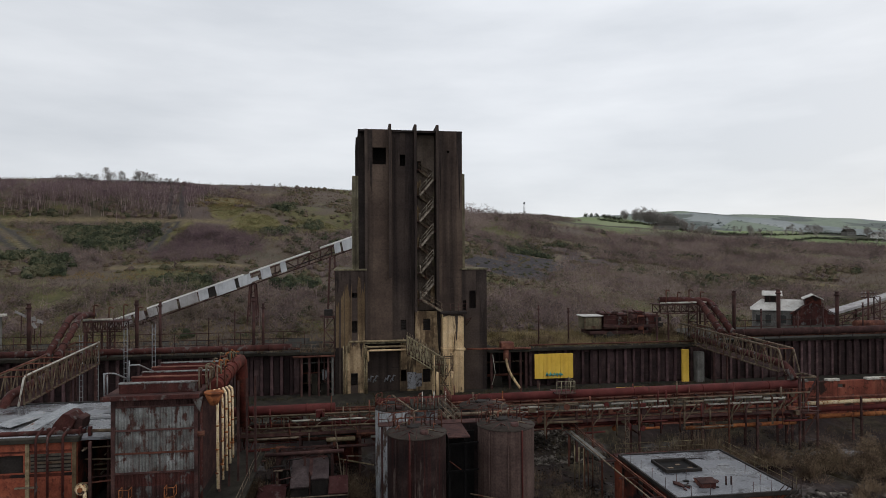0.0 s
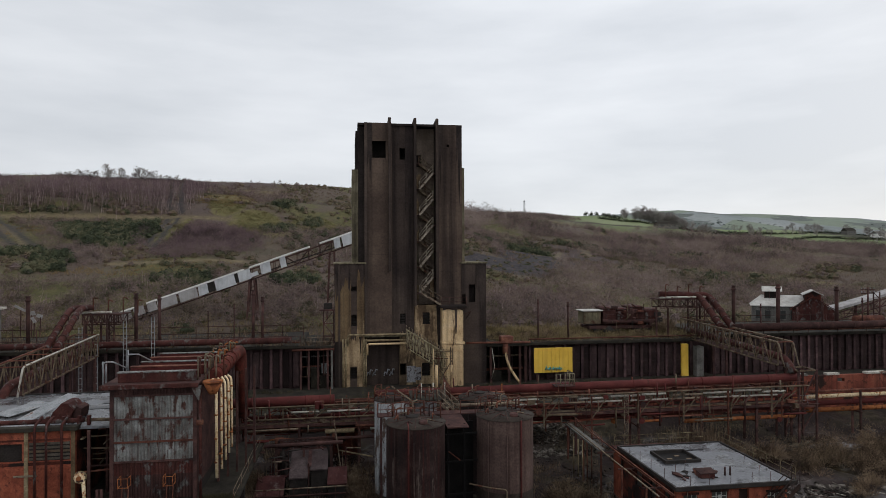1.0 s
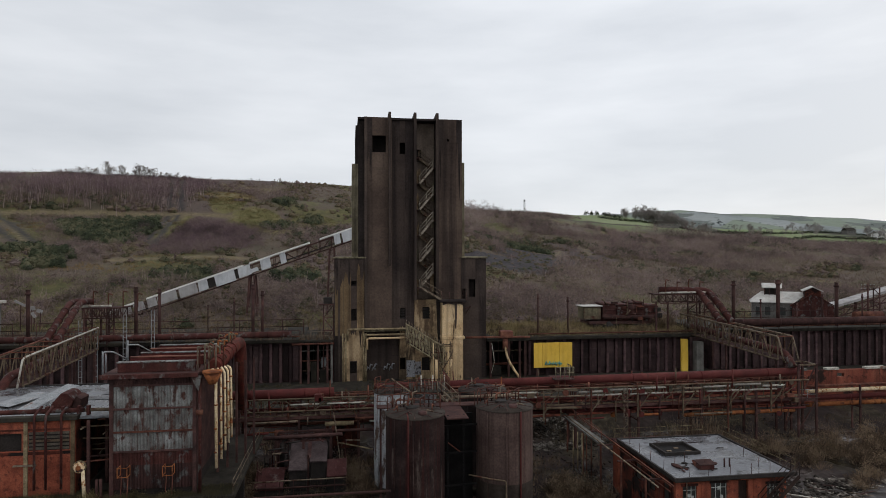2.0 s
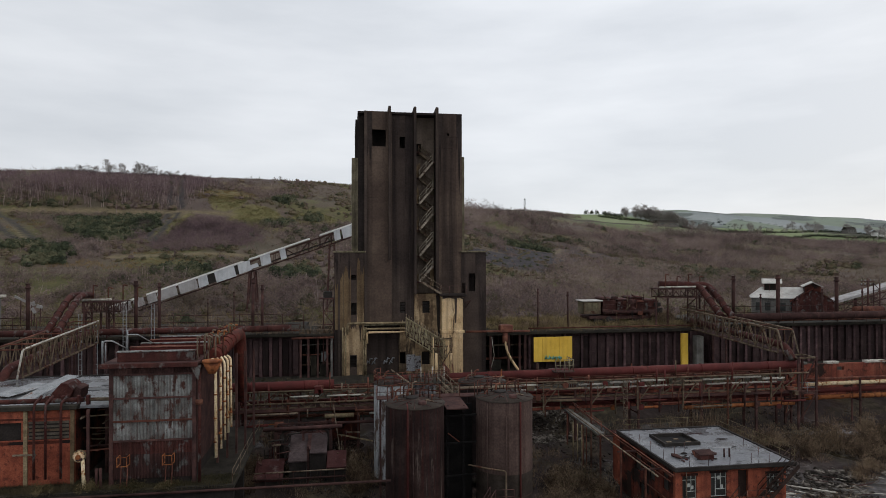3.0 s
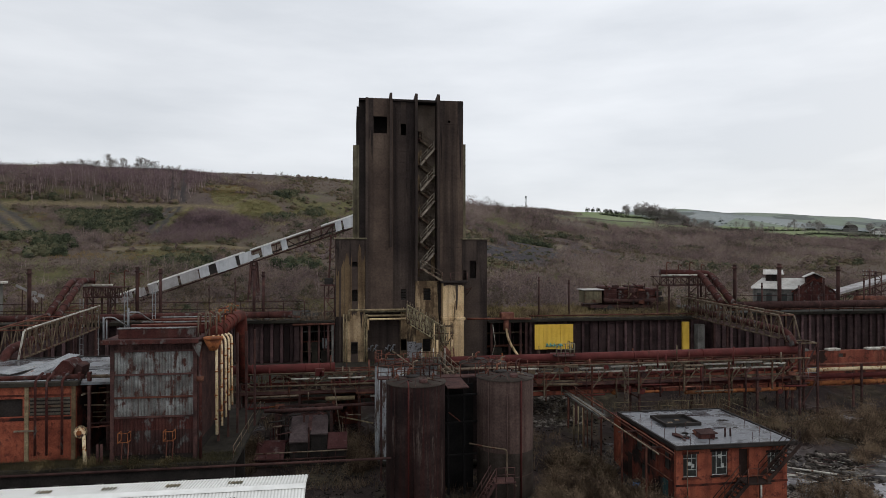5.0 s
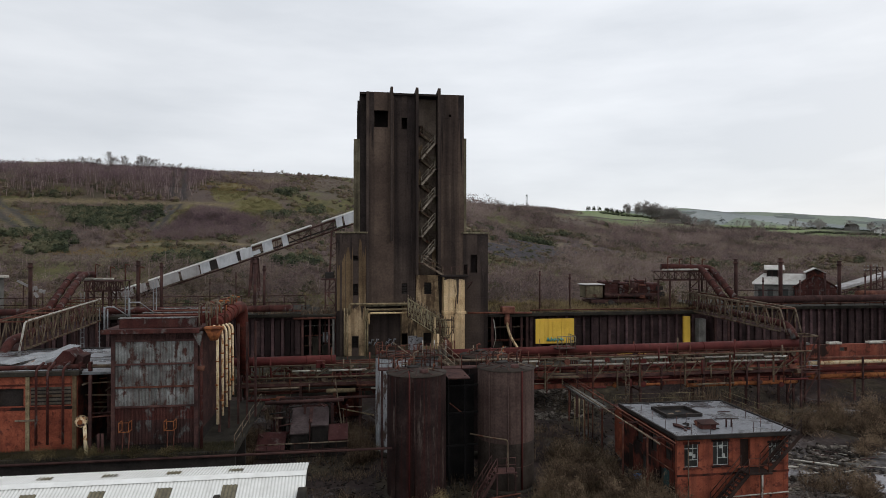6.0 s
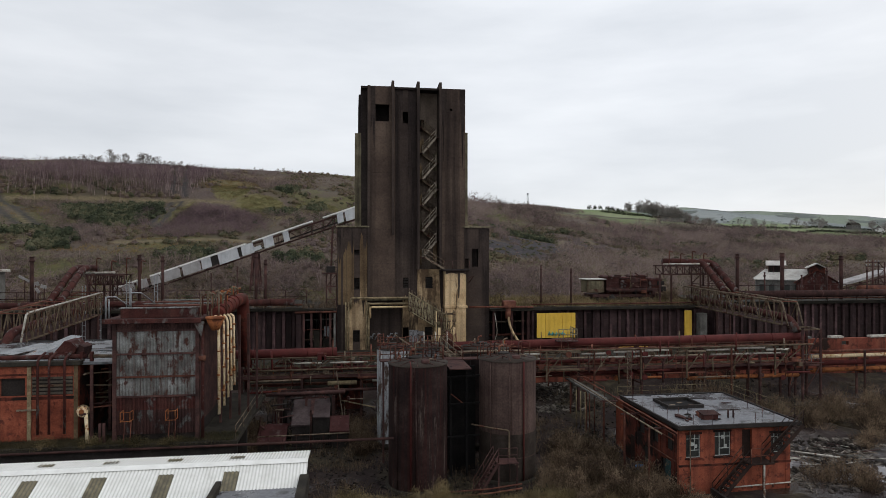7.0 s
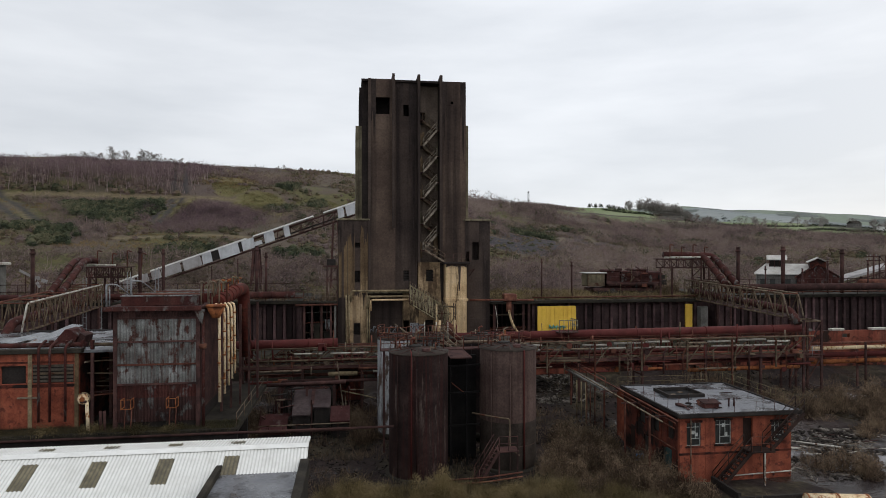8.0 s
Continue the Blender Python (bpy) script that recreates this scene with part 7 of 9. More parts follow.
for i in range(8):
    a = 0.4 + i * 0.785
    part("bolt", tube(BM(), (-16.25 + 0.36 * math.cos(a), 45.7, 6.45 + 0.36 * math.sin(a)), (-16.25 + 0.36 * math.cos(a), 45.78, 6.45 + 0.36 * math.sin(a)), 0.04, 6), M_RUST_D, va)
part("cover_plate", rbox(BM(), -16.4, 45.6, 6.2, -16.0, 45.7, 6.35, 0.02), M_RUST_D, va)
part("hub", tube(BM(), (-16.25, 45.55, 6.45), (-16.25, 45.62, 6.45), 0.16, 10), M_ORANGE, va)
part("stem", sweep(BM(), [(-16.05, 45.8, 6.3), (-15.95, 45.8, DZ)], 0.12, 8), M_PALEPIPE, va)
for x in (-15.2, -14.95):
    solid("stub_pipe", tube(BM(), (x, 45.8, DZ), (x, 45.8, DZ + 1.3), 0.1, 8), M_RUST_D, "short upright stub pipe on the deck", "pipe", group="stub pipes", at=(x, 45.8, DZ))


# ---- white corrugated roof in the foreground ----
wr = thing("white_roof_shed", (-12, 33, 0), "long shed with a white corrugated roof and dirty skylights", "shed")
RY, RZ, RK = 35.6, 5.93, math.tan(radians(24))


def rz(y):
    return RZ - RK * (RY - y) if y < RY else RZ - 0.09 * (y - RY)


def roof_sheets(bm, x0, x1, y0, y1, pitch=0.17, d=0.024, up=0.0):
    n = int(round((x1 - x0) / pitch)) * 4
    lo, hi = [], []
    # Painted rib shade for each vertex, strongest in the trough.
    trough_shade = bm.verts.layers.float.new("trough")
    for i in range(n + 1):
        x = x0 + (x1 - x0) * i / n
        w = d * math.sin(2 * math.pi * i / 4 + 0.3) + up
        lo.append(bm.verts.new((x, y0, rz(y0) + w)))
        hi.append(bm.verts.new((x, y1, rz(y1) + w)))
        lo[-1][trough_shade] = hi[-1][trough_shade] = 0.62 if i % 4 == 3 else 0.12 if i % 2 == 0 else 0.0
    for i in range(n):
        bm.faces.new((lo[i], lo[i + 1], hi[i + 1], hi[i])).smooth = True
    return bm


lights = [(-14.75 + 3.17 * i - 3.17 * 3, -14.0 + 3.17 * i - 3.17 * 3) for i in range(7)]
EX0, EX1, EY = -32.0, -1.1, 30.2
xs = [EX0] + [v for p in lights for v in p] + [EX1]
for i in range(0, len(xs), 2):
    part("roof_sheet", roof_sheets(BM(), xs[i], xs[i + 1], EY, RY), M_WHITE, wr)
M_SKYL = surf("algae_stained_skylight", [(0.070, 0.058, 0.030), (0.125, 0.103, 0.055), (0.19, 0.16, 0.095)], 1.5, 0.5, fine=8, streak=0.3, trough=(0.035, 0.030, 0.018))
for a, c in lights:
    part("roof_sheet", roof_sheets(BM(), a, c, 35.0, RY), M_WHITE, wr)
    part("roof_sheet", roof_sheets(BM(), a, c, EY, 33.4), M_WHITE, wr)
    part("skylight", roof_sheets(BM(), a, c, 33.4, 35.0), M_SKYL, wr, "olive-brown dirty skylight sheet")
b = BM()
n = int((EX1 - EX0) / 0.2) * 4
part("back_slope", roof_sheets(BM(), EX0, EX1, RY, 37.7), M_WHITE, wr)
for a, c in lights:
    part("skylight", roof_sheets(BM(), a, c, 36.4, 36.9, up=0.03), M_SKYL, wr, "olive-brown dirty skylight sheet")
prism_x(b, [(RY - 0.28, rz(RY - 0.28) + 0.05), (RY, RZ + 0.08), (RY + 0.28, rz(RY - 0.28) + 0.05), (RY, RZ + 0.02)], EX0, EX1)
part("ridge_cap", b, M_WHITE, wr)
part("gable_wall", prism_x(BM(), [(EY + 0.3, 0), (37.5, 0), (37.5, rz(37.5) - 0.1), (RY, RZ - 0.12), (EY + 0.3, rz(EY) - 0.02)], EX1 - 0.45, EX1 - 0.15), M_CONC_D, wr)
part("front_wall", box(BM(), EX0, EY + 0.3, 0, EX1 - 0.45, EY + 0.6, rz(EY) - 0.1), M_CONC_D, wr)
part("rear_wall", box(BM(), EX0, 37.2, 0, EX1 - 0.45, 37.5, rz(37.2) - 0.1), M_CONC_D, wr)
an = thing("flat_annex", (-3, 32, 0), "flat-roofed annex with dark felt against the white roof", "annex")
part("wall", box(BM(), -5.2, 27, 0, -1.3, 34.1, 5.0), M_CONC_D, an)
part("roof_felt", box(BM(), -5.3, 26.9, 5.0, -1.5, 33.9, 5.12), M_ROOF, an, "dark wet felt roof")
part("parapet", rbox(BM(), -5.55, 26.9, 4.6, -5.25, 34.4, 5.42, 0.03), M_CONC_D, an)
part("parapet", rbox(BM(), -1.45, 26.9, 4.6, -1.0, 34.6, 5.5, 0.03), M_CONC_D, an)


# ---- two-storey brick office with a flat roof ----
M_STAIR = surf("black_rusted_stair_steel", [(0.014, 0.010, 0.009), (0.030, 0.019, 0.016), (0.060, 0.036, 0.027)], 1.0, 0.85, fine=14)
M_TEALDOOR = surf("faded_teal_door", [(0.030, 0.070, 0.070), (0.050, 0.105, 0.105)], 1.2, 0.7, fine=10, streak=0.5)
ho = thing("brick_office", (27.4, 46.8, 0), "two-storey orange brick office with a flat wet roof", "building")
X0, X1, Y0, Y1 = 23.3, 31.6, 42.0, 50.7
wins = [(23.8, 2.75, 24.85, 4.35), (25.9, 2.8, 27.1, 4.45), (30.1, 2.85, 31.1, 4.2)]
door = (27.95, 2.62, 28.7, 4.55)
part("front_wall", wall(BM(), X0, X1, Y0, Y0 + 0.3, -0.6, 4.75, wins + [door]), M_BRICK, ho)
swin = [(43.0, 2.9, 43.8, 4.2), (45.0, 2.9, 45.8, 4.2), (47.2, 2.9, 48.2, 4.2), (43.6, 0.3, 44.5, 2.1), (46.4, 0.9, 47.4, 2.1)]
part("side_wall", wall_y(BM(), Y0 + 0.3, Y1, X0, X0 + 0.3, -0.6, 4.75, swin), M_BRICK_D, ho, "darker brick side wall")
part("side_wall", box(BM(), X1 - 0.3, Y0 + 0.3, -0.6, X1, Y1, 4.75), M_BRICK, ho)
part("rear_wall", box(BM(), X0 + 0.3, Y1 - 0.3, -0.6, X1 - 0.3, Y1, 4.75), M_BRICK, ho)
part("inner_floor", box(BM(), X0 + 0.3, Y0 + 0.3, 2.1, X1 - 0.3, Y1 - 0.3, 2.3), M_CONC_D, ho)
part("inner_wall", box(BM(), X0 + 0.3, 45.0, -0.2, X1 - 0.3, 45.2, 4.7), M_CONC, ho)
part("band_course", box(BM(), X0 - 0.03, Y0 - 0.04, 2.15, X1 + 0.03, Y0 + 0.05, 2.3), M_BRICK_D, ho)
for x in (X0 + 0.1, 25.3, 27.5, 29.2, X1 - 0.25):
    part("pilaster", box(BM(), x - 0.12, Y0 - 0.02, 0, x + 0.14, Y0, 4.75), M_BRICK, ho)
part("roof_slab", rbox(BM(), X0 - 0.25, Y0 - 0.4, 4.75, X1 + 0.5, Y1 + 0.4, 4.93, 0.03), M_CONC_D, ho)
part("roof_felt", box(BM(), X0 - 0.1, Y0 - 0.25, 4.93, X1 + 0.35, Y1 + 0.25, 4.99), M_ROOF, ho, "wet grey roof felt with puddles")
for a in ((X0 - 0.1, Y0 - 0.42, X1 + 0.4, Y0 - 0.27), (X0 - 0.1, Y1 + 0.27, X1 + 0.4, Y1 + 0.42), (X0 - 0.27, Y0 - 0.42, X0 - 0.12, Y1 + 0.42), (X1 + 0.42, Y0 - 0.42, X1 + 0.57, Y1 + 0.42)):
    part("roof_kerb", box(BM(), a[0], a[1], 4.82, a[2], a[3], 5.06), M_BLACK, ho)
for x0, y0, x1, y1 in ((24.85, 46.4, 27.75, 46.55), (24.85, 48.85, 27.75, 49.0), (24.85, 46.57, 25.0, 48.83), (27.6, 46.57, 27.75, 48.83)):
    part("hatch_kerb", rbox(BM(), x0, y0, 4.99, x1, y1, 5.24, 0.015), M_BLACK, ho)
# The hatch has no depth; its inner shade is a black sheet.
part("hatch_well", box(BM(), 25.02, 46.57, 4.995, 27.58, 48.83, 5.01), M_GAPSHADE, ho, "flat black sheet for the shade in the open hatch")
for x, y in ((25.5, 47.3), (26.4, 47.9), (27.0, 47.1)):
    part("hatch_scrap", rbox(BM(), x, y, 5.01, x + 0.4, y + 0.25, 5.06, 0.01), M_WORN, ho)
for x, y, rx, ry in ((29.0, 45.6, 1.3, 0.16), (27.4, 45.3, 0.8, 0.12), (28.6, 49.3, 1.1, 0.18), (30.2, 47.6, 0.5, 0.2), (25.4, 44.6, 0.7, 0.14)):
    b = BM()
    n = 22
    vs = [b.verts.new((x + rx * q * math.cos(2 * math.pi * i / n), y + ry * q * math.sin(2 * math.pi * i / n), 4.996)) for i in range(n) for q in (1 + 0.5 * noise.noise(Vector((math.cos(i * 0.9), math.sin(i * 1.3), x))),)]
    b.faces.new(vs)
    part("roof_puddle", b, M_SHINE if x > 27.2 else M_PUDDLE, ho, "shallow puddle on the felt")
for i in range(22):
    x, y = ((24.45, 43.95), (25.35, 44.6), (24.9, 43.7), (27.5, 44.4))[i] if i < 4 else (random.uniform(24.4, 28.4), random.uniform(43.0, 44.9))
    sc = (0.42, 0.24, 0.26, 0.26)[i] if i < 4 else random.uniform(0.06, 0.2)
    b = BM()
    bmesh.ops.create_icosphere(b, subdivisions=1, radius=1.0)
    for v in b.verts:
        v.co = Vector((v.co.x * sc * 1.3, v.co.y * sc * 0.7, max(v.co.z, -0.3) * sc * 0.45)) * random.uniform(0.65, 1.2)
    b.transform(pose(x, y, 4.99 + sc * 0.13, 0, 0, random.uniform(0, 180)))
    solid("roof_debris", b, (M_RUST_D, M_BLACK, M_BLACK, M_RUST_D, M_CLADRED)[i % 5], "sooted scrap lying on the flat roof", "debris", group="roof scraps")
vb = thing("roof_vent_box", (26.3, 43.4, 4.99), "rusted red sheet-metal vent box on the flat roof", "vent box")
part("casing", rbox(BM(), 25.75, 43.1, 4.99, 26.85, 43.75, 5.36, 0.03), M_CLADRED, vb)
part("lid", prism_x(BM(), [(43.0, 5.34), (43.85, 5.46), (43.85, 5.51), (43.0, 5.39)], 25.65, 26.95), M_RUST_D, vb)
part("broken_flap", prism_x(BM(), [(43.9, 5.0), (44.3, 5.32), (44.33, 5.3), (43.93, 4.98)], 25.8, 26.3), M_RUST, vb)
for x in (27.85, 28.25):
    part("pipe_stub", tube(BM(), (x, 43.5, 4.99), (x, 43.5, 5.6), 0.06, 8), M_RUST_D, vb)
for x, y in ((24.4, 44.2), (26.2, 43.4), (30.6, 45.4), (30.3, 43.2), (25.6, 45.0)):
    part("roof_spike", tube(BM(), (x, y, 4.98), (x + 0.04, y, 5.7), 0.022, 5), M_RUST_D, vb)
for x0, z0, x1, z1 in wins:
    wn_ob = part("window", box(BM(), x0, Y0 + 0.16, z0, x1, Y0 + 0.175, z1), M_WINDOW, ho, "broken steel-framed window")
    b = BM()
    for u in (0, 0.33, 0.66, 1):
        x = x0 + (x1 - x0 - 0.04) * u
        box(b, x, Y0 + 0.1, z0 + (0.5 if u == 0.66 else 0), x + 0.04, Y0 + 0.15, z1)
    for u in (0, 0.3, 0.8, 1):
        z = z0 + (z1 - z0 - 0.04) * u
        box(b, x0 + (0.4 if u == 0.3 else 0), Y0 + 0.105, z, x1, Y0 + 0.145, z + 0.04)
    for q in range(2):
        u, w = random.random(), random.random()
        box(b, x0 + u * (x1 - x0 - 0.25), Y0 + 0.12, z0 + w * (z1 - z0 - 0.3), x0 + u * (x1 - x0 - 0.25) + 0.22, Y0 + 0.13, z0 + w * (z1 - z0 - 0.3) + 0.25)
    part("window_frame", b, M_FRAME, wn_ob, "flaking pale window frame")
    part("window_sill", rbox(BM(), x0 - 0.1, Y0 - 0.1, z0 - 0.1, x1 + 0.1, Y0 + 0.1, z0, 0.01), M_BRICK_D, wn_ob)
    part("lintel", box(BM(), x0 - 0.1, Y0 - 0.02, z1, x1 + 0.1, Y0 + 0.1, z1 + 0.16), M_BRICK_D, wn_ob)
part("door_leaf", box(BM(), door[0], Y0 + 0.2, door[1], door[2], Y0 + 0.25, door[3]), M_BEND, ho, "dark brown door")
for y0, z0, y1, z1 in swin:
    part("side_pane", box(BM(), X0 + 0.12, y0, z0, X0 + 0.14, y1, z1), M_WINDOW, ho)
part("rear_lean_to", box(BM(), X0 + 0.2, Y1 + 0.45, 0.2, 27.6, 52.9, 4.35), M_BRICK, ho)
part("lean_to_roof", rbox(BM(), X0 + 0.1, Y1 + 0.44, 4.35, 27.8, 53.1, 4.5, 0.03), M_CLADRED, ho)
# outside stair: ground to door, door to roof
part("landing", rbox(BM(), 27.7, Y0 - 1.3, 2.48, 29.5, Y0 - 0.045, 2.6, 0.02), M_STAIR, ho)
stair(ho, (25.5, Y0 - 1.2, 0.1), (27.8, Y0 - 1.2, 2.55), 0.85, (0, 1, 0), M_STAIR)
stair(ho, (29.2, Y0 - 1.2, 2.58), (31.7, Y0 - 1.2, 5.05), 0.85, (0, 1, 0), M_STAIR)
part("landing_post", bar(BM(), (28.75, Y0 - 1.25, 0), (28.75, Y0 - 1.25, 2.48), 0.09), M_PALE, ho)
part("landing_post", bar(BM(), (29.4, Y0 - 0.2, 0), (29.4, Y0 - 0.2, 2.48), 0.08), M_RUST_D, ho)
railing(ho, [(27.8, Y0 - 1.25, 2.6), (29.2, Y0 - 1.25, 2.6)], 1.0, M_RUST, 0.8)
railing(ho, [(X1 + 0.45, Y0 - 0.3, 5.0), (X1 + 0.45, Y1 + 0.33, 5.0)], 0.95, M_LICHEND, 1.6, 0.02)
railing(ho, [(X0 + 0.3, 52.9, 4.5), (X0 + 4.3, 52.9, 4.5), (X1 + 0.3, 53.2, 4.4)], 0.85, M_LICHEND, 1.6, 0.02)
part("rail_foot", box(BM(), 27.85, 53.1, 1.2, X1 + 0.5, 53.3, 4.4), M_BRICK_D, ho, "sooted brick yard wall")
for x, y in ((24.2, Y0 - 0.2), (25.6, Y0 - 0.2), (27.2, Y0 - 0.2), (28.8, Y0 - 0.2), (30.2, Y0 - 0.2), (X0 - 0.05, 43.6), (X0 - 0.05, 45.6), (X0 - 0.05, 47.4), (X0 - 0.05, 49.2)):
    part("edge_spike", tube(BM(), (x, y, 4.98), (x + 0.03, y, 5.75), 0.02, 5), M_RUST_D, ho)
part("white_rail", tube(BM(), (26.4, Y0 - 0.13, 0.62), (31.55, Y0 - 0.13, 0.78), 0.05, 7), M_PALE, ho, "white pipe along the wall's foot")
for x in (26.5, 28.6, 30.2, 31.4):
    part("pipe_bracket", box(BM(), x, Y0 - 0.12, 0.5, x + 0.06, Y0 - 0.001, 0.62), M_RUST_D, ho)
part("downpipe", tube(BM(), (24.05, Y0 - 0.1, 0), (24.05, Y0 - 0.1, 4.7), 0.04, 7), M_WORN, ho)
part("area_wall", box(BM(), 25.4, Y0 - 3.4, -0.3, 25.6, Y0 - 0.3, 0.75), M_BLACK, ho, "low black area wall")
part("area_wall", box(BM(), 25.4, Y0 - 3.6, -0.3, X1 + 0.2, Y0 - 3.4, 0.55), M_BLACK, ho, "low black area wall")
for y0, z0, w, h, m in ((43.1, 0.2, 0.7, 2.0, M_TEALDOOR), (48.6, 0.2, 0.9, 2.1, M_BEND)):
    part("side_door", box(BM(), X0 - 0.06, y0, z0, X0 - 0.01, y0 + w, z0 + h), m, ho, "faded side door")
for y in (42.6, 44.6, 46.2, 48.5, 50.6):
    part("side_pilaster", box(BM(), X0 - 0.07, y, 0, X0, y + 0.25, 4.75), M_BRICK_D, ho)
for z, y0, y1 in ((4.3, 42.2, 51), (3.9, 42.4, 49), (2.5, 42.2, 46)):
    part("side_pipe", tube(BM(), (X0 - 0.2, y0, z), (X0 - 0.2, y1, z), 0.05, 6), M_RUST, ho)
barrel = thing("barrel", (22.4, 46.2, 0.25), "blue plastic barrel beside the office wall", "barrel")
part("drum", tube(BM(), (22.4, 46.2, 0.2), (22.4, 46.2, 1.1), 0.29, 14), surf("blue_plastic", [(0.03, 0.13, 0.30), (0.04, 0.18, 0.40)], 2.0, 0.5), barrel)
part("lid", tube(BM(), (22.4, 46.2, 1.1), (22.4, 46.2, 1.16), 0.3, 14), M_BLACK, barrel)

# pipes and a sloping cable walkway leading to the office
wy = thing("pipe_walkway", (22, 54, 2), "pale railed pipe walkway leading to the office", "walkway")
for x, m in ((21.5, M_WORN), (22.6, M_RUST)):
    part("pipe", sweep(BM(), [(x, 61.0, 5.0), (x, 51.5, 4.9), (x, 41.0, 4.8)], 0.06, 7), m, wy)
part("tray", box(BM(), 21.55, 51.5, 4.6, 22.15, 61, 4.72), M_CONC, wy, "worn steel tray")
for i in range(5):
    part("drop_pipe", tube(BM(), (20.9 + 0.22 * i, 55.5 - 0.5 * i, 1.2), (20.9 + 0.22 * i, 55.5 - 0.5 * i, 4.6), 0.05, 6), M_OCHRE if i < 3 else M_RUST, wy)
for y in (43, 47, 51, 55, 59):
    part("leg", bar(BM(), (21.6, y, gz(21.6, y) - 0.2), (21.6, y, 4.7), 0.12), M_RUST, wy)
    part("bracket", bar(BM(), (21.3, y, 4.6), (22.8, y, 4.6), 0.1), M_RUST_D, wy)
railing(wy, [(22.1, 52, 4.72), (22.1, 60.5, 4.8)], 0.8, M_RUST, 2.0)


# ---- plants: winter scrub, bushes and bare trees ----
def leafy(name, cols, scale=0.05, clump=0.45, each=0.30, gain=1.25, tone=0.0, thin_share=0.48, drift=1.0):
    """Twigs and leaves: colour drifts over the slope and from blade to blade."""
    m = bpy.data.materials.new(name)
    m.use_nodes = True
    n, k = m.node_tree.nodes, m.node_tree.links
    b = n["Principled BSDF"]
    b.inputs["Roughness"].default_value, b.inputs["Specular IOR Level"].default_value = 0.9, 0.15
    geo = n.new("ShaderNodeNewGeometry")
    t = n.new("ShaderNodeTexNoise")
    t.inputs["Scale"].default_value, t.inputs["Detail"].default_value = scale, 5.0
    k.new(geo.outputs["Position"], t.inputs["Vector"])
    mx = n.new("ShaderNodeMath")
    mx.operation = "MULTIPLY_ADD"
    mx.inputs[1].default_value, mx.inputs[2].default_value = each, -each / 2
    k.new(geo.outputs["Random Per Island"], mx.inputs[0])
    t2 = n.new("ShaderNodeTexNoise")
    t2.inputs["Scale"].default_value, t2.inputs["Detail"].default_value = clump, 2.0
    k.new(geo.outputs["Position"], t2.inputs["Vector"])
    av = n.new("ShaderNodeMath")
    k.new(t.outputs["Fac"], av.inputs[0])
    k.new(t2.outputs["Fac"], av.inputs[1])
    ha = n.new("ShaderNodeMath")
    ha.operation = "MULTIPLY_ADD"
    ha.inputs[1].default_value, ha.inputs[2].default_value = drift, 0.5 - drift
    k.new(av.outputs[0], ha.inputs[0])
    ad = n.new("ShaderNodeMath")
    k.new(mx.outputs[0], ad.inputs[0])
    k.new(ha.outputs[0], ad.inputs[1])
    r = n.new("ShaderNodeValToRGB")
    while len(r.color_ramp.elements) < len(cols):
        r.color_ramp.elements.new(0.5)
    for i, c in enumerate(cols):
        r.color_ramp.elements[i].position = 0.30 + 0.40 * i / (len(cols) - 1)
        r.color_ramp.elements[i].color = (c[0] * gain, c[1] * gain, c[2] * gain, 1)
    fac = ad.outputs[0]
    if tone > 0:
        at = n.new("ShaderNodeAttribute")
        at.attribute_name = "tone"
        tn = n.new("ShaderNodeMath")
        tn.operation = "MULTIPLY_ADD"
        tn.inputs[1].default_value, tn.inputs[2].default_value = tone, -tone / 2
        k.new(at.outputs["Fac"], tn.inputs[0])
        sm = n.new("ShaderNodeMath")
        k.new(fac, sm.inputs[0])
        k.new(tn.outputs[0], sm.inputs[1])
        fac = sm.outputs[0]
    k.new(fac, r.inputs["Fac"])
    k.new(r.outputs["Color"], b.inputs["Base Color"])
    thin = n.new("ShaderNodeBsdfTranslucent")
    k.new(r.outputs["Color"], thin.inputs["Color"])
    both = n.new("ShaderNodeMixShader")
    k.new(b.outputs["BSDF"], both.inputs[1])
    k.new(thin.outputs["BSDF"], both.inputs[2])
    both.inputs["Fac"].default_value = thin_share
    k.new(both.outputs["Shader"], n["Material Output"].inputs["Surface"])
    return m


M_SCRUB = leafy("bare_scrub_twigs", [(0.078, 0.066, 0.044), (0.135, 0.098, 0.072), (0.150, 0.108, 0.102), (0.102, 0.087, 0.055), (0.190, 0.142, 0.096)], 0.035, 0.22, 0.20, 1.25)
M_WOOD = leafy("purple_birch_twigs", [(0.066, 0.056, 0.044), (0.130, 0.094, 0.086), (0.190, 0.132, 0.136), (0.175, 0.138, 0.110), (0.26, 0.205, 0.18)], 0.022, 0.10, 0.08, 1.15, 0.34)
M_BIRCHT = leafy("dark_purple_twigs", [(0.078, 0.055, 0.056), (0.128, 0.086, 0.094), (0.175, 0.120, 0.130), (0.150, 0.114, 0.098)], 0.04, 0.2, 0.12, 1.25, 0.3)
M_GORSE = leafy("gorse_leaves", [(0.026, 0.032, 0.019), (0.046, 0.054, 0.030), (0.076, 0.080, 0.046), (0.112, 0.104, 0.062)], 0.1, 0.5, 0.16, 1.15, 0.3, 0.2)
M_DRY = leafy("dry_grass", [(0.07, 0.055, 0.026), (0.17, 0.13, 0.062), (0.27, 0.21, 0.115)], 0.3)
M_BUSH = leafy("bramble_twigs", [(0.048, 0.033, 0.024), (0.130, 0.090, 0.060), (0.245, 0.180, 0.120)], 0.55, 0.9, 0.4, 1.2)
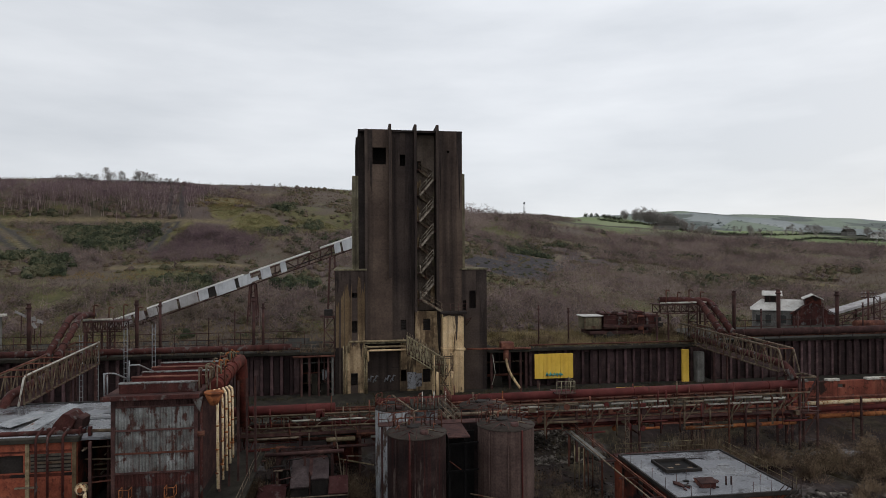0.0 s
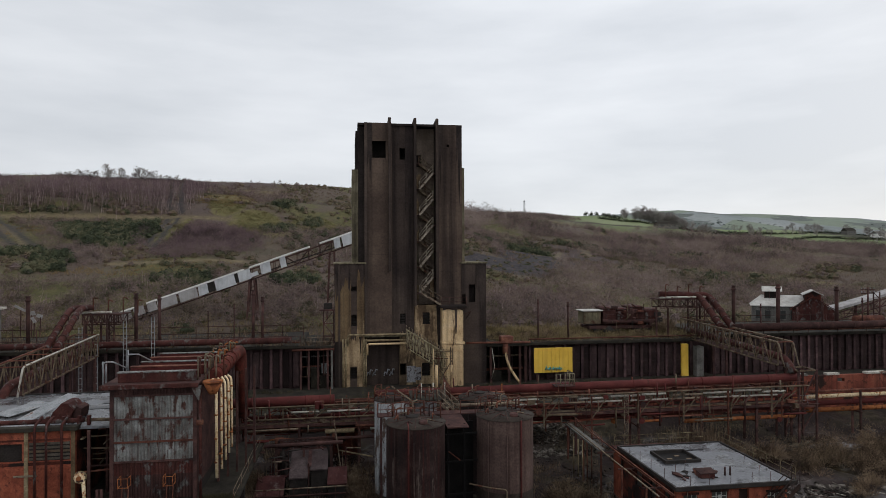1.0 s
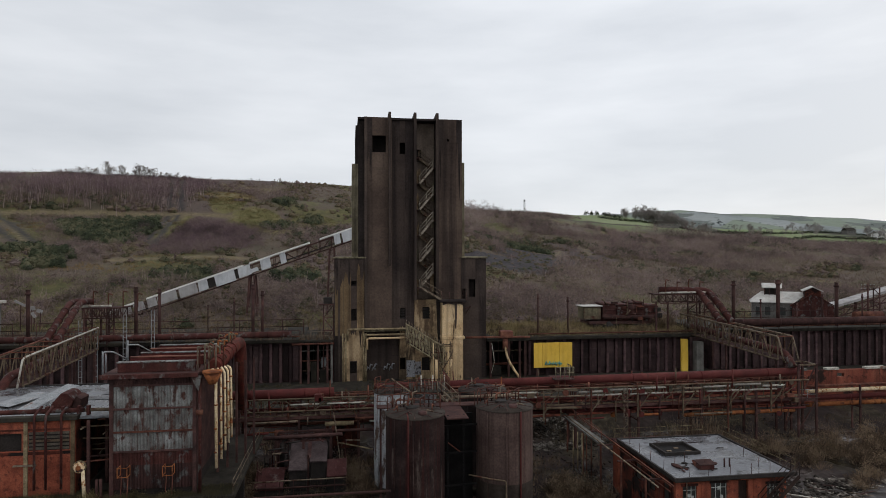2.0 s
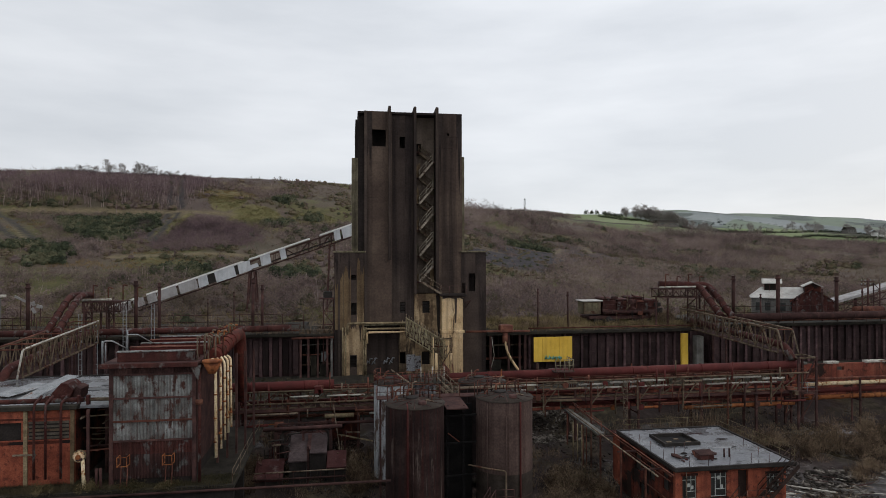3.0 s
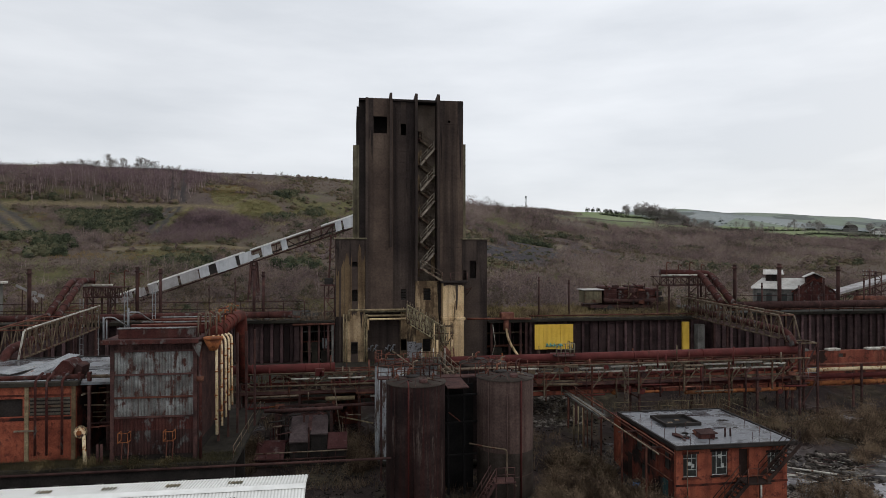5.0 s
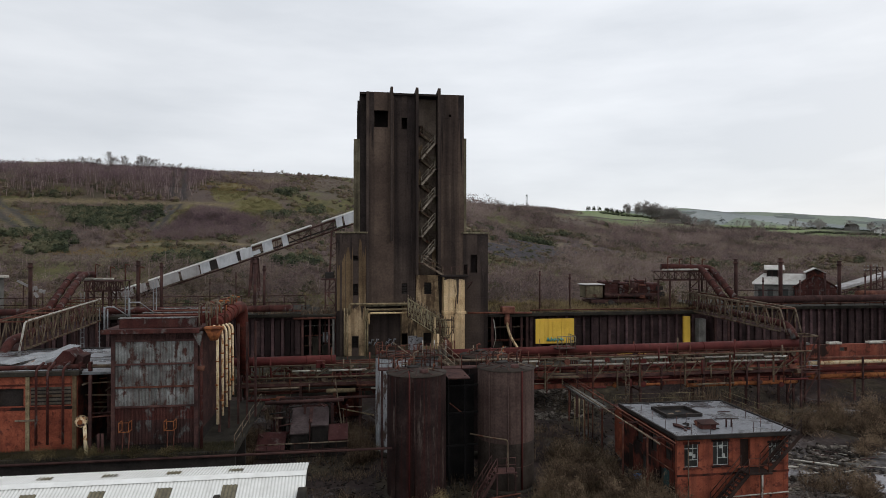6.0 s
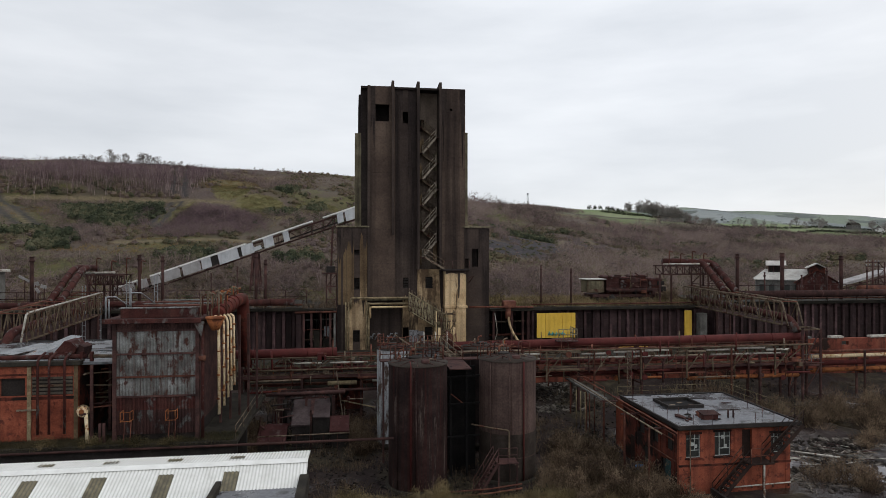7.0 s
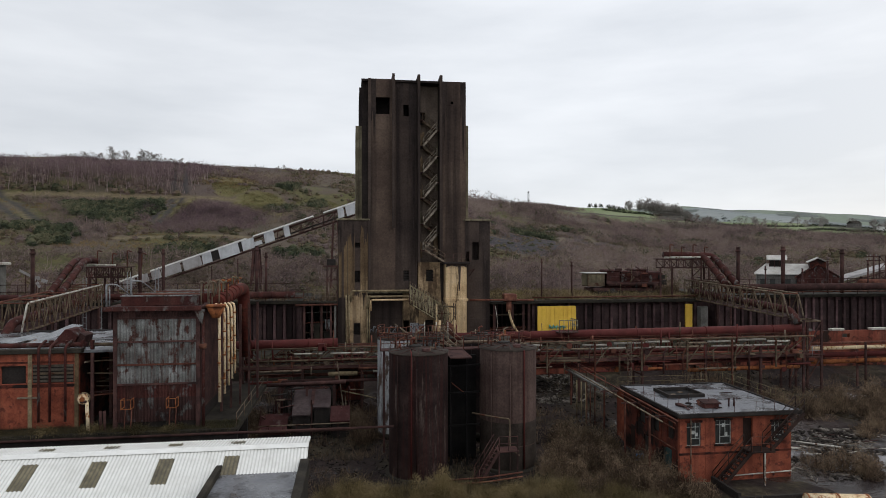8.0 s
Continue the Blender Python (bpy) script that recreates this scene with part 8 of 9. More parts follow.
M_BUSHG = leafy("olive_bush_leaves", [(0.036, 0.034, 0.020), (0.062, 0.054, 0.030), (0.098, 0.080, 0.048)], 0.4)
M_STEM = leafy("pale_birch_bark", [(0.20, 0.145, 0.138), (0.36, 0.285, 0.265)], 0.5)
M_VSTEM = leafy("greyed_birch_bark", [(0.17, 0.125, 0.118), (0.27, 0.215, 0.20)], 0.5)
M_FARTWIG = leafy("grey_winter_twigs", [(0.19, 0.172, 0.160), (0.27, 0.245, 0.228)], 0.1)
RNG = np.random.RandomState(7)


def blades(px, py, pz, n, h, spread, w, lean=0.35, upright=0.0):
    """Fans of thin blades round each point; arrays of points, heights h and widths w. Returns vertices and triangles."""
    m = len(px)
    k = m * n
    a = RNG.uniform(0, 2 * np.pi, k)
    q = np.sqrt(RNG.uniform(0, 1, k))
    H, S, W = np.repeat(h, n), np.repeat(spread, n), np.repeat(w, n)
    bx = np.repeat(px, n) + np.cos(a) * q * S * 0.55
    by = np.repeat(py, n) + np.sin(a) * q * S * 0.55
    dome = np.sqrt(np.maximum(0.05, 1 - q * q))
    hh = H * (dome * (1 - upright) + upright) * RNG.uniform(0.55, 1.08, k)
    lo = RNG.uniform(0.0, 0.45, k) * hh * (1 - upright)
    tx = bx + np.cos(a) * q * S * lean + RNG.normal(0, 0.12, k) * hh
    ty = by + np.sin(a) * q * S * lean + RNG.normal(0, 0.12, k) * hh
    base = np.repeat(pz, n)
    d = RNG.uniform(0, np.pi, k)
    ox, oy = np.cos(d) * W / 2, np.sin(d) * W / 2
    v = np.empty((k, 3, 3))
    v[:, 0] = np.stack([bx - ox, by - oy, base + lo - 0.1], 1)
    v[:, 1] = np.stack([bx + ox, by + oy, base + lo - 0.1], 1)
    v[:, 2] = np.stack([tx, ty, base + hh], 1)
    return v.reshape(-1, 3), np.arange(k * 3).reshape(-1, 3)


def leaf_cloud(px, py, pz, n, h, spread, w):
    """Mounds of small leaf clumps round each point."""
    k = len(px) * n
    a = RNG.uniform(0, 2 * np.pi, k)
    q = np.sqrt(RNG.uniform(0, 1, k))
    H, S, W = np.repeat(h, n), np.repeat(spread, n), np.repeat(w, n)
    c = np.stack([np.repeat(px, n) + np.cos(a) * q * S, np.repeat(py, n) + np.sin(a) * q * S,
                  np.repeat(pz, n) + H * np.sqrt(np.maximum(0.04, 1 - q * q)) * RNG.uniform(0.45, 1.05, k)], 1)
    u = RNG.normal(0, 1, (k, 3))
    u /= np.linalg.norm(u, axis=1)[:, None]
    t = np.cross(u, RNG.normal(0, 1, (k, 3)))
    t /= np.linalg.norm(t, axis=1)[:, None]
    b = np.cross(u, t)
    v = np.empty((k, 3, 3))
    v[:, 0] = c + t * W[:, None]
    v[:, 1] = c - t * W[:, None] * 0.6 + b * W[:, None] * 0.8
    v[:, 2] = c - t * W[:, None] * 0.6 - b * W[:, None] * 0.8
    return v.reshape(-1, 3), np.arange(k * 3).reshape(-1, 3)


def tangle(px, py, pz, n, h, spread, w, length):
    """Domes of short twigs pointing every way, mostly up and out."""
    k = len(px) * n
    a = RNG.uniform(0, 2 * np.pi, k)
    q = np.sqrt(RNG.uniform(0, 1, k))
    H, S, W, L = np.repeat(h, n), np.repeat(spread, n), np.repeat(w, n), np.repeat(length, n)
    u = RNG.uniform(0.05, 1.0, k) ** 0.6
    top = H * np.sqrt(np.maximum(0.03, 1 - q * q))
    c = np.stack([np.repeat(px, n) + np.cos(a) * q * S, np.repeat(py, n) + np.sin(a) * q * S, np.repeat(pz, n) + top * u], 1)
    d = np.stack([np.cos(a) * q, np.sin(a) * q, 0.55 * np.ones(k)], 1) + RNG.normal(0, 0.55, (k, 3))
    d /= np.linalg.norm(d, axis=1)[:, None]
    t = np.cross(d, RNG.normal(0, 1, (k, 3)))
    t /= np.linalg.norm(t, axis=1)[:, None]
    L = L * RNG.uniform(0.5, 1.2, k)
    v = np.empty((k, 3, 3))
    v[:, 0] = c - d * L[:, None] * 0.5 - t * W[:, None] / 2
    v[:, 1] = c - d * L[:, None] * 0.5 + t * W[:, None] / 2
    v[:, 2] = c + d * L[:, None] * 0.5
    return v.reshape(-1, 3), np.arange(k * 3).reshape(-1, 3)


def domes(px, py, pz, n, h, spread, w):
    """Dense mounds: a lumpy closed dome under leaf clumps that lie on it and face outwards."""
    m = len(px)
    base = np.stack([px, py, pz - 0.15], 1)
    size = np.stack([spread, spread, h], 1)
    ring_n, tilt = 7, np.array([-0.55, 0.35, 1.0])
    ang = np.arange(ring_n) * 2 * np.pi / ring_n
    unit = np.concatenate([np.stack([np.cos(ang + 0.4 * j) * np.cos(e), np.sin(ang + 0.4 * j) * np.cos(e), np.full(ring_n, np.sin(e))], 1) for j, e in enumerate(tilt)] + [np.array([[0, 0, 1.0]])])
    core = base[:, None] + unit[None] * size[:, None] * (0.78 + RNG.normal(0, 0.12, (m, len(unit), 1)))
    tri = []
    for j in range(2):
        for i in range(ring_n):
            p, q = j * ring_n + i, j * ring_n + (i + 1) % ring_n
            tri += [(p, q, q + ring_n), (p, q + ring_n, p + ring_n)]
    tri += [(2 * ring_n + i, 2 * ring_n + (i + 1) % ring_n, 3 * ring_n) for i in range(ring_n)]
    shell = core[:, np.array(tri)]
    k = m * n
    a = RNG.uniform(0, 2 * np.pi, k)
    e = np.arcsin(RNG.uniform(0.0, 1.0, k))
    W = np.repeat(w, n) * RNG.uniform(0.6, 1.25, k)
    out = np.stack([np.cos(a) * np.cos(e), np.sin(a) * np.cos(e), np.sin(e)], 1)
    c = np.repeat(base, n, 0) + out * np.repeat(size, n, 0) * (0.93 + RNG.normal(0, 0.10, k))[:, None]
    u = out + RNG.normal(0, 0.5, (k, 3))
    u /= np.linalg.norm(u, axis=1)[:, None]
    t = np.cross(u, RNG.normal(0, 1, (k, 3)))
    t /= np.linalg.norm(t, axis=1)[:, None]
    b = np.cross(u, t) * W[:, None] * 0.8
    t = t * W[:, None]
    leaf = np.stack([c + t, c - t * 0.6 + b, c - t * 0.6 - b], 1).reshape(m, n, 3, 3)
    v = np.concatenate([shell, leaf], 1).reshape(-1, 3)
    return v, np.arange(len(v)).reshape(-1, 3)


def stuff(name, data, mat, label, category, tones=None):
    """Ground cover as one mesh; tones: one value for each plant, for plants with equal shares of the vertices."""
    ob = mesh_from(name, data[0], data[1], mat)
    if tones is not None:
        at = ob.data.attributes.new("tone", "FLOAT", "POINT")
        at.data.foreach_set("value", np.repeat(tones, len(data[0]) // len(tones)).astype(np.float32))
    return tagged(ob, label, category, kind="stuff")


def scatter(n, x0, x1, y0, y1, keep=None):
    x, y = RNG.uniform(x0, x1, n), RNG.uniform(y0, y1, n)
    if keep is not None:
        k = keep(x, y)
        x, y = x[k], y[k]
    return x, y, ground_z(x, y)


def ell(x, y, cx, cy, rx, ry):
    return ((x - cx) / rx) ** 2 + ((y - cy) / ry) ** 2 + 0.35 * wob(x, y, 0.12, 21)


def in_poly(x, y, pts):
    """Inside a polygon, its edge made uneven."""
    x, y = x + 1.0 * wob(x, y, 0.3, 23), y + 1.0 * wob(x, y, 0.3, 24)
    inside = np.zeros(np.shape(x), bool)
    for (xa, ya), (xb, yb) in zip(pts, pts[1:] + pts[:1]):
        hit = ((ya > y) != (yb > y)) & (x < (xb - xa) * (y - ya) / (yb - ya + 1e-9) + xa)
        inside ^= hit
    return inside


GORSE = [(-82.5, 195), (-77.6, 200), (-66.2, 204), (-57, 206), (-53.5, 196), (-51.5, 180), (-52.5, 171), (-57, 167), (-63, 168), (-70, 175), (-76, 184)]


def in_gorse(x, y):
    return in_poly(x, y, GORSE) | ((wob(x, y, 0.17, 77) > 1.0) & (y < 235) & (x < 25)) | (ell(x, y, -21, 205, 5, 7) < 1) | (ell(x, y, -76, 162, 8, 3) < 0.8) | (ell(x, y, 64, 240, 16, 7) < 1) | (ell(x, y, -34, 143, 7, 4) < 0.9) | (ell(x, y, -11, 146, 8, 5) < 0.9) | (ell(x, y, -65, 150, 5, 3) < 0.9) | (ell(x, y, -22, 236, 4, 7) < 0.8)


def in_grass(x, y):
    return (ell(x, y, -28, 208, 9, 15) < 0.9) | (ell(x, y, -11, 214, 8, 9) < 1) | (ell(x, y, -40, 226, 6, 12) < 0.8) | (ell(x, y, -47.5, 192, 2.5, 18) < 1) | (in_poly(x, y, [(-57, 211), (-53, 212), (-49, 176), (-52, 176)]))


def in_bracken(x, y):
    return (ell(x, y, -42, 149, 13, 4) < 1) | (ell(x, y, -36, 158, 14, 2) < 1) | (ell(x, y, -82, 181, 4, 8) < 1) | (ell(x, y, -42, 238, 9, 14) < 1) | (ell(x, y, -100, 186, 12, 5) < 1) | (ell(x, y, -60, 150, 6, 3) < 1)


def on_track(x, y):
    return (track_mask(x, y) > 0.1) | (bench_mask(x, y) > 0.15)


def in_spoil(x, y):
    return ((ell(x, y, 47, 184, 13, 12) < 1) | (ell(x, y, 58, 208, 12, 15) < 1) | (ell(x, y, 72, 226, 13, 18) < 1)) & (wob(x, y, 0.3, 30) < 0.7) | ((ell(x, y, 92, 262, 18, 38) < 1) & (wob(x, y, 0.2, 29) > -0.1))


def free(x, y):
    return ~(in_gorse(x, y) | (in_grass(x, y) & (wob(x, y, 0.5, 28) < 0.4)) | (in_bracken(x, y) & (wob(x, y, 0.4, 26) < 0.3)) | on_track(x, y) | in_spoil(x, y))


def seen_arc(x, y):
    """A wide arc of country ahead of the works."""
    return (x > -0.75 * y - 10) & (x < 1.15 * y + 20)


# rough cover under the bushes
x, y, z = scatter(30000, -190, 260, 99, 330, lambda x, y: free(x, y) & seen_arc(x, y) & (y < crest(x)[0] + 3) & (wob(x, y, 0.09, 31) > -0.9))
h = RNG.uniform(0.5, 1.6, len(x)) * (0.8 + 0.5 * smooth(30, 90, x))
stuff("hill_scrub", blades(x, y, z, 11, h, h * 1.2, np.full(len(x), 0.11)), M_SCRUB, "brown bare winter scrub covering the hillside", "scrub")
# rounded bushes, each of its own colour: dark evergreen, olive, russet and purple-brown
M_SLOPE = leafy("slope_bushes", [(0.042, 0.046, 0.027), (0.068, 0.065, 0.038), (0.102, 0.086, 0.051), (0.126, 0.092, 0.062), (0.124, 0.092, 0.086)], 0.03, 0.5, 0.10, 1.2, 0.42, 0.2, 0.8)
x, y, z = scatter(14500, -190, 130, 112, 320, lambda x, y: free(x, y) & seen_arc(x, y) & (y < crest(x)[0] - 2) & (wob(x, y, 0.16, 33) > 0.0) & ~((y > 206) & (x < -52)))
h = RNG.uniform(0.5, 1.0, len(x)) * RNG.uniform(0.6, 2.0, len(x))
tone = np.clip(0.6 + 0.3 * wob(x, y, 0.05, 35) + RNG.normal(0, 0.22, len(x)), 0, 1)
stuff("slope_bushes", domes(x, y, z, 38, h, h * 0.9, h * 0.12 + 0.05), M_SLOPE, "dark and rusty bushes dotting the slope", "scrub", tone)
# bare purple thickets lower on the slope
M_THICKET = leafy("bare_thicket_twigs", [(0.084, 0.066, 0.055), (0.142, 0.103, 0.096), (0.180, 0.130, 0.130), (0.198, 0.154, 0.122)], 0.05, 0.3, 0.14, 1.2, 0.3, 0.3)
x, y, z = scatter(12000, -150, 60, 114, 262, lambda x, y: free(x, y) & seen_arc(x, y) & ((ell(x, y, -38, 182, 14, 20) < 1) | (wob(x, y, 0.07, 37) > 0.2) | (y < 140)) & ~((y > 206) & (x < -52)))
h = RNG.uniform(0.9, 2.6, len(x)) + 0.8 * (y < 140)
tone = RNG.uniform(0, 1, len(x))
stuff("bare_thicket", tangle(x, y, z, 46, h, h * 0.75, np.full(len(x), 0.085), h * 0.36), M_THICKET, "purple-brown bare thicket on the lower slope", "scrub", tone)
xa, ya, za = scatter(2600, -56, -18, 158, 208, lambda x, y: (ell(x, y, -38, 184, 14, 20) + RNG.normal(0, 0.4, len(x)) < 1) & ~on_track(x, y) & ~in_grass(x, y))
ha = RNG.uniform(1.2, 2.8, len(xa))
stuff("bare_thicket", tangle(xa, ya, za, 46, ha, ha * 0.7, np.full(len(xa), 0.085), ha * 0.36), M_BIRCHT, "dense purple bramble and birch thicket on the slope", "scrub", RNG.uniform(0, 1, len(xa)))
k = RNG.uniform(0, 1, len(x)) < 0.10
stuff("slope_stems", blades(x[k], y[k], z[k], 2, h[k] * 1.5, h[k] * 0.3, np.full(k.sum(), 0.11), 0.2, 1.0), M_STEM, "thin pale birch stems on the slope", "woodland")
# valley wood beyond the ovens
x, y, z = scatter(11000, 20, 420, 125, 430, lambda x, y: free(x, y) & seen_arc(x, y) & (x > 25 + 0.1 * y) & (wob(x, y, 0.05, 41) > -0.3))
h = RNG.uniform(2.6, 5.4, len(x)) * (0.95 + 0.42 * np.clip(wob(x, y, 0.13, 43), -1, 1))
h = h * np.where((ell(x, y, 44, 166, 13, 16) < 1) | (ell(x, y, 82, 236, 22, 30) < 1), 0.5, 1.0)
k = RNG.uniform(0, 1, len(x)) < 0.10
stuff("valley_stems", blades(x[k], y[k], z[k], 2, h[k] * 1.1, h[k] * 0.25, 0.08 + 0.0004 * y[k], 0.2, 1.0), M_VSTEM, "pale slender birch stems in the valley", "woodland")
tone = np.clip(0.5 + 0.25 * wob(x, y, 0.06, 45) + RNG.normal(0, 0.24, len(x)), 0, 1)
stuff("valley_wood", tangle(x, y, z, 50, h, h * 0.55, 0.07 + 0.0002 * y, h * 0.3), M_WOOD, "purple-brown bare birch thicket in the valley", "woodland", tone)
x, y, z = scatter(6000, 30, 330, 120, 420, lambda x, y: seen_arc(x, y) & free(x, y) & (x > 30 + 0.1 * y) & (wob(x, y, 0.08, 47) > 0.5) & ~((x < 62) & (y < 200)))
h = RNG.uniform(1.2, 3.4, len(x))
tone = RNG.uniform(0, 0.7, len(x))
stuff("valley_bushes", domes(x, y, z, 36, h, h * 0.9, h * 0.12 + 0.07), M_SLOPE, "dark olive bushes among the valley birches", "scrub", tone)
x, y, z = scatter(7000, 60, 700, 330, 640, lambda x, y: seen_arc(x, y) & (wob(x, y, 0.03, 51) > -0.25) & ~((y > 460) & (x > 200)))
h = RNG.uniform(4.0, 7.5, len(x)) * (0.95 + 0.4 * np.clip(wob(x, y, 0.08, 53), -1, 1))
tone = np.clip(0.5 + 0.25 * wob(x, y, 0.03, 55) + RNG.normal(0, 0.22, len(x)), 0, 1)
stuff("far_wood", tangle(x, y, z, 40, h, h * 0.6, np.full(len(x), 0.22), h * 0.3), M_WOOD, "distant purple-brown bare woodland", "woodland", tone)
x, y, z = scatter(900, 28, 112, 160, 300, in_spoil)
h = RNG.uniform(0.25, 0.9, len(x))
stuff("spoil_scrub", domes(x, y, z, 16, h, h * 1.3, h * 0.12 + 0.06), M_SLOPE, "low scrub and clods on the black spoil slope", "scrub", RNG.uniform(0, 1, len(x)))
# birch wood under the hill's crest
x, y, z = scatter(5200, -185, -50, 198, 262, lambda x, y: (y > 212 + 0.42 * (x + 52)) & ~on_track(x, y) & (y < crest(x)[0] - 10) & (wob(x, y, 0.07, 61) > -1.2) & ((x > -97) | (wob(x, y, 0.12, 62) > 0.35)))
room = crest(x)[1] - z
h = np.minimum(RNG.uniform(4.0, 8.5, len(x)), room * 0.62 + 0.3)
tone = np.clip(0.5 + 0.2 * wob(x, y, 0.2, 63) + RNG.normal(0, 0.2, len(x)), 0, 1)
stuff("birch_wood", tangle(x, y, z + h * 0.3, 30, h * 0.78, h * 0.2 + 0.4, np.full(len(x), 0.075), h * 0.22), M_BIRCHT, "purple-twigged birch wood along the hilltop", "woodland", tone)
k = RNG.uniform(0, 1, len(x)) < np.where(x > -98, 0.42, 0.14)
stuff("birch_stems", blades(x[k], y[k], z[k], 2, h[k] * 1.08, h[k] * 0.12, RNG.uniform(0.10, 0.22, k.sum()), 0.15, 1.0), M_STEM, "pale slender birch stems on the hilltop", "woodland")
x, y, z = scatter(2600, -150, -50, 196, 250, lambda x, y: (y > 211 + 0.42 * (x + 52)) & ~on_track(x, y) & (y < crest(x)[0] - 8) & (wob(x, y, 0.2, 65) > 0.1))
h = RNG.uniform(0.6, 1.9, len(x))
stuff("wood_floor_bushes", domes(x, y, z, 20, h, h * 0.95, h * 0.10 + 0.06), M_SLOPE, "russet bushes under the birches", "scrub", RNG.uniform(0.3, 1, len(x)))
# gorse
x, y, z = scatter(19000, -90, 80, 138, 258, in_gorse)
h = RNG.uniform(0.7, 2.1, len(x))
stuff("gorse_thicket", domes(x, y, z, 44, h, h * 0.75, h * 0.11 + 0.05), M_GORSE, "dark green gorse thicket on the slope", "gorse", RNG.uniform(0, 1, len(x)))
x, y, z = scatter(40000, -100, 40, 130, 262, lambda x, y: in_grass(x, y) & ~on_track(x, y))
h = RNG.uniform(0.3, 0.8, len(x))
M_HGRASS = leafy("yellow_green_grass", [(0.078, 0.071, 0.034), (0.120, 0.106, 0.047), (0.155, 0.124, 0.066)], 0.12, 0.3, 0.14)
stuff("hill_grass", blades(x, y, z, 16, h, h * 2.2, np.full(len(x), 0.07)), M_HGRASS, "yellow-green rough grass on the slope", "grass")
x, y, z = scatter(16000, -120, 20, 130, 258, lambda x, y: in_bracken(x, y) & ~on_track(x, y))
h = RNG.uniform(0.4, 1.0, len(x))
M_BRACKEN = leafy("russet_bracken", [(0.110, 0.078, 0.036), (0.175, 0.120, 0.056), (0.215, 0.152, 0.076)], 0.1, 0.3, 0.14)
stuff("bracken", blades(x, y, z, 16, h, h * 1.9, np.full(len(x), 0.07)), M_BRACKEN, "russet dead bracken in patches on the slope", "bracken")
x, y, z = scatter(5000, -60, 95, 93, 122)
h = RNG.uniform(0.4, 1.3, len(x))
stuff("waste_grass", blades(x, y, z, 14, h, h * 1.3, np.full(len(x), 0.05)), M_DRY, "tall dry grass behind the ovens", "grass")


# ---- bare trees: trunk and crown ----
def grow_tree(seed, height, twig_w=0.05, broad=0.3, twigs=420):
    """A leader with limbs all the way up it, each with side shoots; twigs are thin triangles."""
    r = random.Random(seed)
    bm, vs = BM(), []

    def seg(p, q, r0, r1, sides):
        a, ref = ring(bm, p, q - p, r0, sides)
        b, _ = ring(bm, q, q - p, r1, sides, ref)
        skin(bm, a, b)

    def around(up):
        a = r.uniform(0, 6.283)
        return Vector((math.cos(a), math.sin(a), up)).normalized()

    pts = [Vector((0, 0, -0.3))]
    for i in range(6):
        pts.append(pts[-1] + Vector((r.uniform(-0.035, 0.035) * height, r.uniform(-0.035, 0.035) * height, height * 0.15)))
    for i in range(6):
        seg(pts[i], pts[i + 1], height * 0.016 * (1 - i / 6.6), height * 0.016 * (1 - (i + 1) / 6.6), 5)
    shoots = []
    for i in range(34):
        u = 0.16 + 0.82 * (i + r.random()) / 34
        k = min(5, int(u * 6))
        p = pts[k].lerp(pts[k + 1], u * 6 - k)
        d = around(r.uniform(0.25, 1.1))
        L = height * broad * (1.15 - 0.75 * u) * min(1, 0.35 + u * 1.6) * r.uniform(0.7, 1.15)
        q = p + d * L
        seg(p, q, height * 0.005, height * 0.002, 3)
        shoots.append((p, q))
        for j in range(4):
            s = p.lerp(q, r.uniform(0.3, 0.95))
            e = s + (d + around(0.5) * 0.9).normalized() * L * r.uniform(0.35, 0.6)
            seg(s, e, height * 0.0022, height * 0.001, 3)
            shoots.append((s, e))
    for i in range(twigs):
        a, b = shoots[r.randrange(len(shoots))]
        o = a.lerp(b, r.uniform(0.25, 1.0))
        nd = ((b - a).normalized() + around(0.3) * 0.9).normalized()
        L = height * r.uniform(0.03, 0.09)
        w = nd.orthogonal().normalized() * (twig_w / 2)
        vs += [o - w, o + w, o + nd * L]
    return bm, vs


def tree_thing(seed, height, at, label, bark, twig, twig_w=0.05, broad=0.3, twigs=420):
    bm, vs = grow_tree(seed, height, twig_w, broad, twigs)
    t = thing("tree", at, label, "tree", "bare trees")
    bm.transform(Matrix.Translation(at))
    part("trunk", bm, bark, t)
    b = BM()
    for i in range(0, len(vs), 3):
        b.faces.new([b.verts.new(v + Vector(at)) for v in vs[i:i + 3]])
    part("crown", b, twig, t)
    return t


def on_ground(x, y, dz=0.0):
    return (x, y, gz(x, y) + dz)


birch = [tree_thing(sd, ht, on_ground(bx, by, -0.4), "broad bare birch on the hill's skyline", M_FARTWIG, M_FARTWIG, 0.05, 0.62, 2600)
         for sd, ht, bx, by in ((1, 5.6, -89.3, 257), (2, 4.6, -84.8, 258), (3, 5.4, -77.9, 258))]
for bx, sc in ((-102.5, 0.32), (-100.5, 0.42), (-99, 0.36), (-96.5, 0.55), (-95, 0.5), (-93.3, 0.62), (-92, 0.5), (-91, 0.7), (-87.6, 0.85), (-86.5, 0.7), (-83.3, 0.62), (-82, 0.5), (-80, 0.55), (-79.2, 0.8), (-76.4, 0.8), (-75, 0.62), (-73.8, 0.7), (-72, 0.45), (-70, 0.52), (-68.6, 0.4), (-66.5, 0.45), (-64.5, 0.3)):
    by = float(crest(bx)[0]) - 2.0
    copy_thing(birch[int(-bx * 7) % 3], Matrix.Translation(on_ground(bx, by, -0.3)) @ Matrix.Rotation(bx, 4, "Z") @ Matrix.Scale(sc, 4))
